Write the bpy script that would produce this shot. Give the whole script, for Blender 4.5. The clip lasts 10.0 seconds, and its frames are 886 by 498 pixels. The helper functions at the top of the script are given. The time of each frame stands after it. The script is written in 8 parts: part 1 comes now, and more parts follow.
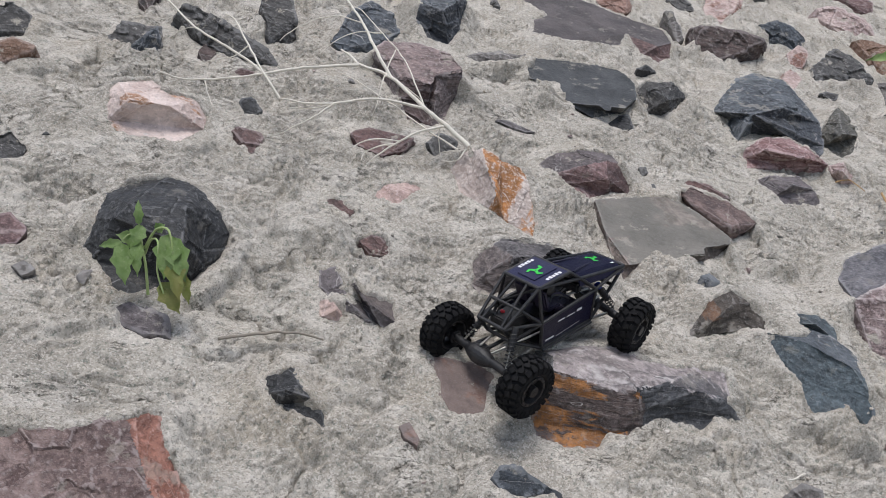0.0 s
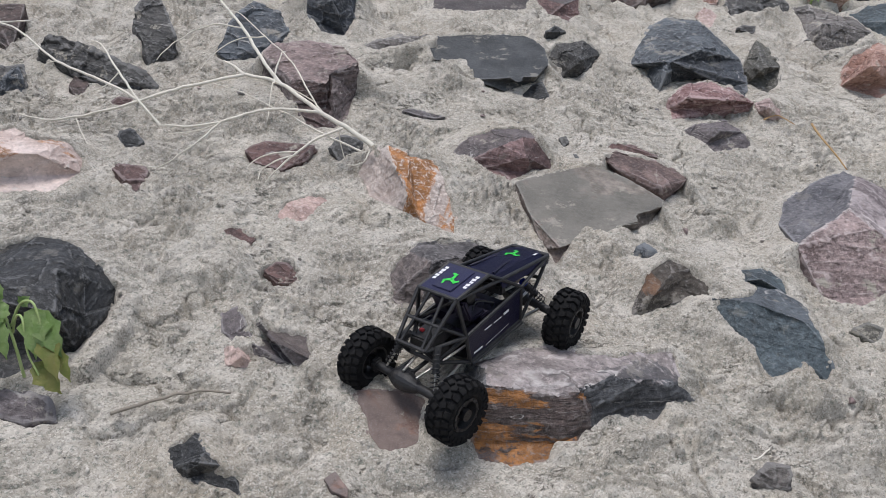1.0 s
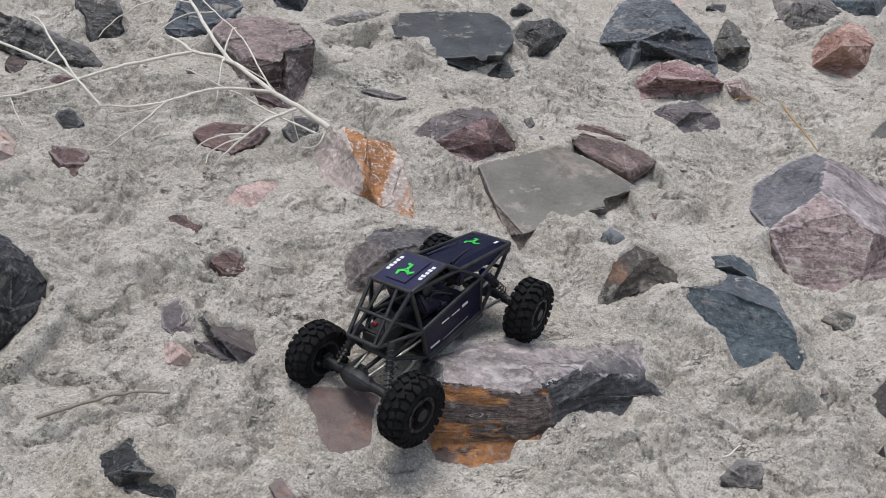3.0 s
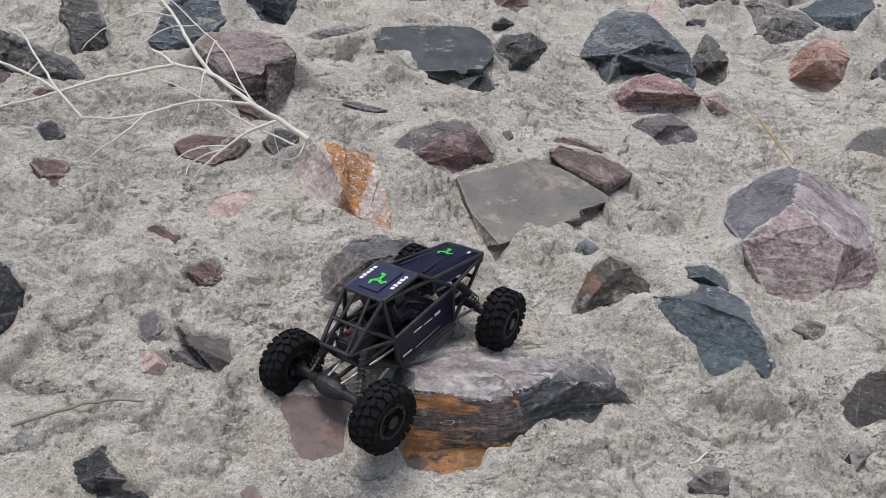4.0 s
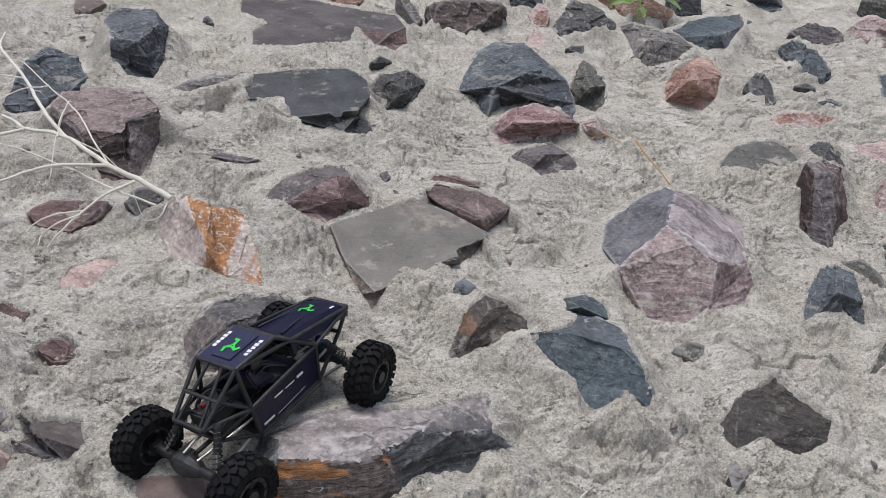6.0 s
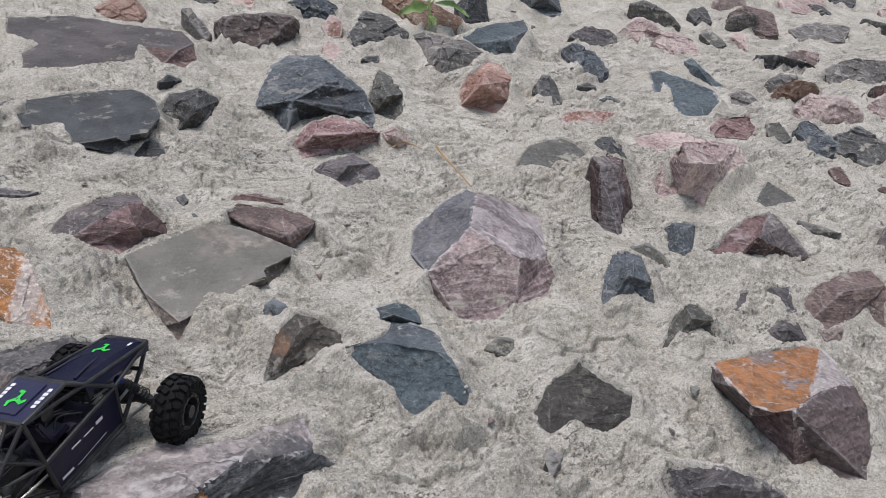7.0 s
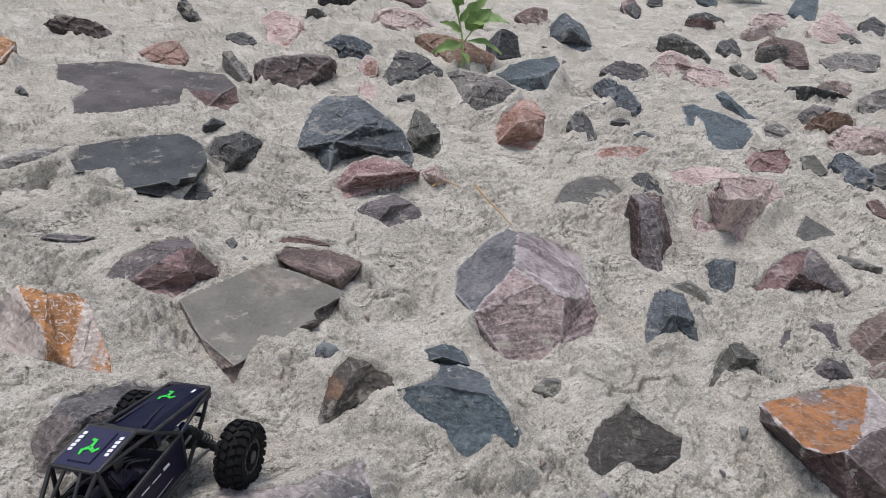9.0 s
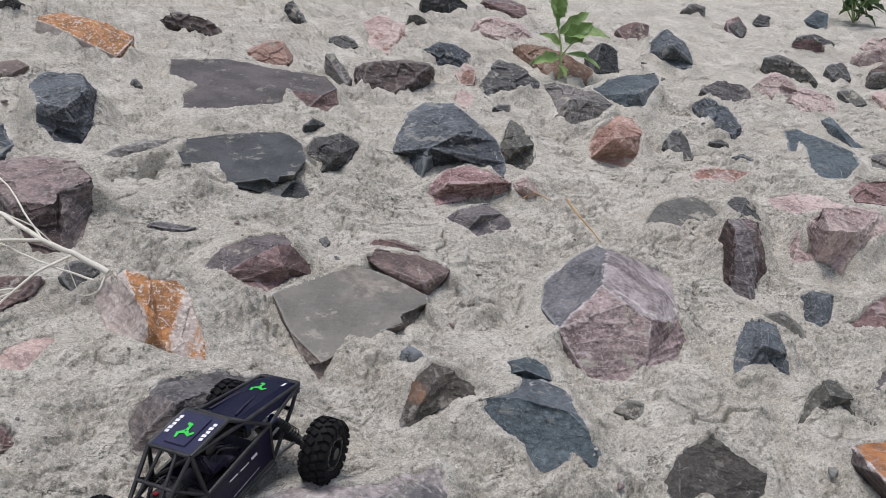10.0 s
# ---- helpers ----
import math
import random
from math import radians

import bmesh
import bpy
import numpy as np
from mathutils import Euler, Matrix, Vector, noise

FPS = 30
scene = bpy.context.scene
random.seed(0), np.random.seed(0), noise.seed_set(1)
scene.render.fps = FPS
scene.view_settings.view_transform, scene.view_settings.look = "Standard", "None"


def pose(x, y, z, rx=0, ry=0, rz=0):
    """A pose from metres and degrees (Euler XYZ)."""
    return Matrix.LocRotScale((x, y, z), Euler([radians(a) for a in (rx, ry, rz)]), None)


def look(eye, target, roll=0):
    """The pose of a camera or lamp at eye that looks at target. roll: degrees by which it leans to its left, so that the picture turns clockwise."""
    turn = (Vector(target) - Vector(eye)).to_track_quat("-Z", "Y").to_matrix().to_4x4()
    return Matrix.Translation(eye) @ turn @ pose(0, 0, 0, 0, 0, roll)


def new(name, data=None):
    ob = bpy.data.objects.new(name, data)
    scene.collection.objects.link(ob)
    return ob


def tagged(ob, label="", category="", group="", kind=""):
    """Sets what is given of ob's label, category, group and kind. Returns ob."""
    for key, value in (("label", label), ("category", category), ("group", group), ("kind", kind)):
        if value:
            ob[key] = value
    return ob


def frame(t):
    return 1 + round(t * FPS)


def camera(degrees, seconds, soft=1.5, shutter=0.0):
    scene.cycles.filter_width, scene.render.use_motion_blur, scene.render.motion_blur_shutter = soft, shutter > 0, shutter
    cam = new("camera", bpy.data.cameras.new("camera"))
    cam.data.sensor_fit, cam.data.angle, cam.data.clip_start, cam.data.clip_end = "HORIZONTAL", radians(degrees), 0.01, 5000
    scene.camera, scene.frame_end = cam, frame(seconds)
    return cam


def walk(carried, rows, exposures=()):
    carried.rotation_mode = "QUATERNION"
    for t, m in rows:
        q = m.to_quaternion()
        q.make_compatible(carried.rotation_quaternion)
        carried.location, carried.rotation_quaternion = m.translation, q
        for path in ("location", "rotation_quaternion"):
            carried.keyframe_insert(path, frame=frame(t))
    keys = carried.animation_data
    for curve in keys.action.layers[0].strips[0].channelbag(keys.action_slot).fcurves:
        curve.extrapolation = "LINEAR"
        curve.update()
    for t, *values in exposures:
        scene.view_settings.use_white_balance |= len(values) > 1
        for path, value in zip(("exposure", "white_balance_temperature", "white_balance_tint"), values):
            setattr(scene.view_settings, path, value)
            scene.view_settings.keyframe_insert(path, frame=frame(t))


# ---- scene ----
import collections
import functools

from mathutils.bvhtree import BVHTree

cam = camera(56.6, 10.0, soft=0.8)
# seconds, eye, target, roll
PATH = [
    (0, (0.088, -0.119, 1.194), (0.458, 1.812, 0.83), 9.2),
    (0.5, (0.159, -0.097, 1.231), (0.594, 1.814, 0.834), 2.8),
    (1, (0.215, 0.021, 1.244), (0.681, 1.922, 0.832), 0.7),
    (1.5, (0.25, 0.076, 1.236), (0.743, 1.966, 0.804), 0.2),
    (2, (0.259, 0.109, 1.239), (0.76, 1.992, 0.787), 0.3),
    (2.5, (0.26, 0.111, 1.237), (0.777, 1.988, 0.781), 0.6),
    (3.8, (0.286, 0.073, 1.238), (0.827, 1.946, 0.793), 1.1),
    (4, (0.293, 0.069, 1.239), (0.842, 1.945, 0.814), 1.0),
    (4.5, (0.341, 0.064, 1.244), (0.925, 1.934, 0.84), 0.9),
    (5, (0.379, 0.068, 1.247), (1.012, 1.922, 0.842), -0.1),
    (5.2, (0.398, 0.068, 1.245), (1.043, 1.917, 0.843), -0.8),
    (6.3, (0.432, 0.082, 1.271), (1.217, 1.889, 0.924), -3.6),
    (6.5, (0.441, 0.084, 1.267), (1.314, 1.849, 0.915), -3.8),
    (7, (0.453, 0.069, 1.27), (1.556, 1.696, 0.905), -5.5),
    (7.5, (0.431, 0.067, 1.285), (1.593, 1.654, 0.919), -6.8),
    (8, (0.422, 0.073, 1.303), (1.582, 1.66, 0.931), -7.2),
    (8.5, (0.417, 0.073, 1.309), (1.566, 1.674, 0.969), -7.1),
    (9, (0.398, 0.077, 1.316), (1.465, 1.742, 1.021), -6.2),
    (9.5, (0.374, 0.086, 1.324), (1.347, 1.81, 1.041), -3.8),
    (10, (0.373, 0.08, 1.328), (1.276, 1.845, 1.065), -3.1),
]
walk(cam, [(t, look(eye, target, roll)) for t, eye, target, roll in PATH])

# ---- light: an overcast sky ----
SKY, SUN = 0.108, 1.75
world = bpy.data.worlds.new("world")
scene.world = world
world.use_nodes = True
sky = world.node_tree.nodes.new("ShaderNodeTexSky")
sky.sky_type, sky.sun_disc = "NISHITA", False
sky.sun_elevation, sky.sun_rotation = radians(81), radians(-130)
sky.dust_density, sky.air_density = 2.0, 1.0
back = world.node_tree.nodes["Background"]
grey = world.node_tree.nodes.new("ShaderNodeHueSaturation")  # cloud takes most of the blue
grey.inputs["Saturation"].default_value = 0.72
world.node_tree.links.new(sky.outputs[0], grey.inputs["Color"])
world.node_tree.links.new(grey.outputs[0], back.inputs[0])
back.inputs[1].default_value = SKY
sun = new("sun", bpy.data.lights.new("sun", "SUN"))
sun.data.energy, sun.data.angle, sun.data.color = SUN, radians(24), (1.0, 0.975, 0.97)
sun.matrix_world = look((0, 0, 0), (0.12, 0.10, -1.0))
scene.view_settings.exposure = 0.51

# ---- the slope: u along it, v up it, w out of it ----
PITCH = 25
SLOPE = pose(0, 0, 0, PITCH)


def at(u, v, w=0.0, turn=0.0):
    return SLOPE @ pose(u, v, w, 0, 0, turn)


def fall(u):
    """The slope sags a little along its length."""
    return -0.04 * min(max((u - 1.2) / 0.6, 0), 1)


# ---- materials ----
class Nodes:
    """Short names for the nodes of one material."""

    def __init__(self, name):
        self.mat = bpy.data.materials.new(name)
        self.mat.use_nodes = True
        self.tree = self.mat.node_tree
        self.out = self.tree.nodes["Principled BSDF"]

    def put(self, socket, value):
        if isinstance(value, bpy.types.NodeSocket):
            self.tree.links.new(value, socket)
        elif isinstance(value, (tuple, list)) and len(value) == 3 and socket.type == "RGBA":
            socket.default_value = (*value, 1)
        else:
            socket.default_value = value

    def add(self, kind, **inputs):
        node = self.tree.nodes.new(kind)
        for key, value in inputs.items():
            self.put(node.inputs[key.replace("_", " ")], value)
        return node

    def coords(self, scale=(1, 1, 1), turn=(0, 0, 0), spread=0.0, world=False):
        c = self.tree.nodes.new("ShaderNodeTexCoord").outputs["Object"]
        if world:
            c = self.add("ShaderNodeNewGeometry").outputs["Position"]
        if spread:
            info = self.add("ShaderNodeObjectInfo").outputs["Random"]
            c = self.math("vadd", c, self.math("MULTIPLY", info, spread))
        return self.add("ShaderNodeMapping", Vector=c, Scale=scale, Rotation=[radians(a) for a in turn]).outputs[0]

    def math(self, op, a, b=0.5, clamp=False):
        if op == "vadd":
            node = self.tree.nodes.new("ShaderNodeVectorMath")
            self.put(node.inputs[0], a), self.put(node.inputs[1], b)
            return node.outputs[0]
        node = self.tree.nodes.new("ShaderNodeMath")
        node.operation, node.use_clamp = op, clamp
        self.put(node.inputs[0], a), self.put(node.inputs[1], b)
        return node.outputs[0]

    def noise(self, at_, scale, detail=5, rough=0.6, twist=0.0):
        return self.add("ShaderNodeTexNoise", Vector=at_, Scale=scale, Detail=detail, Roughness=rough, Distortion=twist).outputs[0]

    def step(self, x, lo, hi):
        node = self.tree.nodes.new("ShaderNodeMapRange")
        node.interpolation_type = "SMOOTHSTEP"
        for i, value in enumerate((x, lo, hi)):
            self.put(node.inputs[i], value)
        return node.outputs[0]

    def mix(self, f, a, b, how="MIX"):
        node = self.tree.nodes.new("ShaderNodeMix")
        node.data_type, node.blend_type = "RGBA", how
        self.put(node.inputs[0], f), self.put(node.inputs[6], a), self.put(node.inputs[7], b)
        return node.outputs[2]

    def bump(self, *layers):
        """Layers of (height, metres); returns the last normal."""
        normal = None
        for height, depth in layers:
            node = self.add("ShaderNodeBump", Height=height, Distance=depth, Strength=1.0)
            if normal:
                self.put(node.inputs["Normal"], normal)
            normal = node.outputs[0]
        self.put(self.out.inputs["Normal"], normal)

    def done(self, color, rough=0.8, metal=0.0, specular=0.5):
        self.put(self.out.inputs["Base Color"], color), self.put(self.out.inputs["Roughness"], rough)
        self.put(self.out.inputs["Metallic"], metal), self.put(self.out.inputs["Specular IOR Level"], specular)
        return self.mat


MORTAR = (0.36, 0.33, 0.28)


def mortar_material():
    n = Nodes("sandy mortar")
    p = n.coords()
    broad, mid, fine, grain = n.noise(p, 2.2, 4), n.noise(p, 10, 7, 0.7), n.noise(p, 55, 5, 0.75), n.noise(p, 260, 4, 0.8)
    strokes = n.noise(n.coords((1.0, 6.5, 1), (0, 0, 14)), 14, 5, 0.65, 0.35)
    stucco = n.noise(n.coords((1.0, 1.5, 1.2), (0, 0, 12)), 90, 5, 0.7, 0.2)
    pit = n.noise(p, 52, 3, 0.6)
    sand = n.add("ShaderNodeTexVoronoi", Vector=p, Scale=330.0)  # single grains of sand
    tone = n.add("ShaderNodeSeparateColor", Color=sand.outputs["Color"]).outputs[0]
    heap = n.step(n.noise(p, 6.5, 4), 0.40, 0.60)  # coarse here, trowelled there
    c = n.mix(n.step(broad, 0.35, 0.65), (0.405, 0.373, 0.322), (0.475, 0.437, 0.375))
    c = n.mix(n.step(mid, 0.46, 0.62), c, (0.58, 0.54, 0.48))
    c = n.mix(n.math("MULTIPLY", n.step(mid, 0.46, 0.34), 0.22), c, (0.29, 0.265, 0.23))
    c = n.mix(n.math("MULTIPLY", n.step(n.noise(p, 3.4, 5, 0.65), 0.54, 0.66), 0.35), c, (0.44, 0.375, 0.29))
    damp = n.noise(n.coords((1.0, 1.4, 1), (0, 0, 30)), 2.6, 6, 0.7, 0.5)
    c = n.mix(n.math("MULTIPLY", n.step(damp, 0.50, 0.70), 0.28), c, (0.25, 0.23, 0.20))
    c = n.mix(n.math("MULTIPLY", n.step(strokes, 0.52, 0.66), 0.22), c, (0.27, 0.245, 0.215))
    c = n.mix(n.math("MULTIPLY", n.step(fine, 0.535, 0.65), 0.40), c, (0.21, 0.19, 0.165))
    # relief shading put into the colour: stucco hollows dark, peaks pale
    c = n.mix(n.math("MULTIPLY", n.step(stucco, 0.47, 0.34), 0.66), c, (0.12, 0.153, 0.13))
    c = n.mix(n.math("MULTIPLY", n.step(stucco, 0.55, 0.67), 0.55), c, (0.69, 0.65, 0.59))
    c = n.mix(n.math("MULTIPLY", n.step(grain, 0.54, 0.65), 0.42), c, (0.15, 0.135, 0.115))
    c = n.mix(n.math("MULTIPLY", n.step(grain, 0.43, 0.33), 0.42), c, (0.70, 0.67, 0.62))
    c = n.mix(n.math("MULTIPLY", n.step(tone, 0.82, 0.88), 0.42), c, (0.76, 0.72, 0.66))
    c = n.mix(n.math("MULTIPLY", n.step(tone, 0.17, 0.11), 0.40), c, (0.16, 0.14, 0.12))
    # pits coloured dark for the shade inside them
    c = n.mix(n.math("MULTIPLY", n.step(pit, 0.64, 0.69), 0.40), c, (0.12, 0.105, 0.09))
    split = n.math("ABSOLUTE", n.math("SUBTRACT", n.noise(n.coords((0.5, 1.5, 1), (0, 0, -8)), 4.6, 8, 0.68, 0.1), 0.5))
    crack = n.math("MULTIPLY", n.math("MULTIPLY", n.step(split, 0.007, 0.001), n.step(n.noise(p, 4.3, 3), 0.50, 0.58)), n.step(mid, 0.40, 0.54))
    # crack colour holds both crevice dirt and painted shade
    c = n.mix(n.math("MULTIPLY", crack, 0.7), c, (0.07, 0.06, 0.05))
    rise = n.math("MULTIPLY", n.math("SUBTRACT", 1.0, sand.outputs["Distance"]), n.math("ADD", n.math("MULTIPLY", heap, 0.7), 0.3))
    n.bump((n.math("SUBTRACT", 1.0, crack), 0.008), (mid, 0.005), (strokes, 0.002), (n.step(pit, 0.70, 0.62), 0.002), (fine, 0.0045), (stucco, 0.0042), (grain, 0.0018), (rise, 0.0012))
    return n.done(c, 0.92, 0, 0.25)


def rock_material(name, a, b, strata=0.5, veins=0.0, vein=(0.5, 0.48, 0.46), patch=None, cover=0.5, rough=0.62, turn=(10, 70, 20), dust=0.35, band=1.0, spot=None, mottle=1.0, more=(), streak=False):
    """Stone in two colours, with layers, pale veins, a patch of a third colour and mortar dust."""
    n = Nodes(name)
    p = n.coords(spread=37.0)
    flat = n.coords((2.0, 2.0, 26 * band), turn, 37.0)
    broad, mid, fine, grain = n.noise(p, 7, 4, 0.6, 0.4), n.noise(p, 24, 6, 0.65), n.noise(p, 90, 4, 0.7), n.noise(p, 380, 2, 0.6)
    layer = n.noise(flat, 4.5, 6, 0.6, 0.6)
    f = n.math("ADD", n.math("MULTIPLY", layer, strata), n.math("MULTIPLY", broad, 1 - strata))
    a, b = tuple(x * 0.50 for x in a), tuple(x * 0.71 for x in b)
    c = n.mix(n.step(f, 0.36, 0.64), a, b)
    c = n.mix(n.math("MULTIPLY", n.step(fine, 0.52, 0.66), 0.38 * mottle), c, tuple(1.7 * x + 0.03 for x in b))
    c = n.mix(n.math("MULTIPLY", n.step(fine, 0.46, 0.36), 0.5 * mottle), c, tuple(0.5 * x for x in a))
    c = n.mix(n.math("MULTIPLY", n.step(mid, 0.46, 0.32), 0.55 * mottle), c, tuple(0.45 * x for x in a))
    def stain(where):
        """A stain of its own shape: its middle in the stone and its reach three ways."""
        v = n.tree.nodes.new("ShaderNodeVectorMath")
        v.operation = "LENGTH"
        n.put(v.inputs[0], n.add("ShaderNodeMapping", Vector=n.math("vadd", n.coords(), [-x for x in where[:3]]), Scale=[1 / x for x in where[3:]]).outputs[0])
        ragged = n.math("MULTIPLY", n.math("SUBTRACT", n.noise(flat, 5, 6, 0.7, 0.8), 0.5), 2.4)
        return n.step(n.math("ADD", v.outputs["Value"], ragged), 1.12, 0.9)

    for tint, where in more:
        c = n.mix(n.math("MULTIPLY", stain(where), 0.85), c, n.mix(n.step(mid, 0.35, 0.65), tint, tuple(0.6 * x for x in tint)))
    if patch:
        m = stain(spot) if spot and not streak else n.step(n.noise(n.coords((1.2, 1.2, 9.0), turn, 11.0) if streak else n.coords(spread=11.0), 4.2, 6, 0.62, 0.8), 0.56 - 0.16 * cover, 0.60 - 0.16 * cover)
        m = n.math("MULTIPLY", m, stain(spot)) if spot and streak else m
        c = n.mix(n.math("MULTIPLY", m, n.step(fine, 0.72, 0.50)), c, n.mix(n.step(mid, 0.35, 0.6), tuple(0.8 * x for x in patch), tuple(0.4 * x for x in patch)))
    if veins:
        line = n.math("ABSOLUTE", n.math("SUBTRACT", n.noise(n.coords((0.9, 0.9, 6.0), [x + 14 for x in turn], 61.0), 4.0, 2, 0.45, 0.1), 0.5))
        c = n.mix(n.math("MULTIPLY", n.step(line, 0.009 * veins, 0.0002), n.math("MULTIPLY", n.step(mid, 0.40, 0.62), 0.75)), c, vein)
    sand = n.math("MULTIPLY", n.step(n.noise(p, 13, 8, 0.72), 0.57, 0.625), min(1.0, 1.9 * dust))
    c = n.mix(sand, c, MORTAR)
    c = n.mix(n.math("MULTIPLY", n.step(grain, 0.56, 0.70), 0.4), c, tuple(0.6 * x + 0.14 for x in b))
    edge = n.add("ShaderNodeNewGeometry").outputs["Pointiness"]  # worn, paler edges
    c = n.mix(n.math("MULTIPLY", n.step(edge, 0.506, 0.535), 0.62 * mottle ** 0.7), c, tuple(0.9 * x + 0.14 for x in b))
    n.bump((layer, 0.009 * (0.2 + strata) * mottle), (mid, 0.006 * mottle), (fine, 0.004), (grain, 0.0014))
    return n.done(c, n.mix(mid, (rough - 0.15,) * 3, (rough + 0.2,) * 3), 0, 0.45)


GROUND = mortar_material()
ORANGE, RUST, WHITE, ROSE = (0.46, 0.17, 0.045), (0.36, 0.13, 0.06), (0.58, 0.50, 0.45), (0.50, 0.27, 0.22)
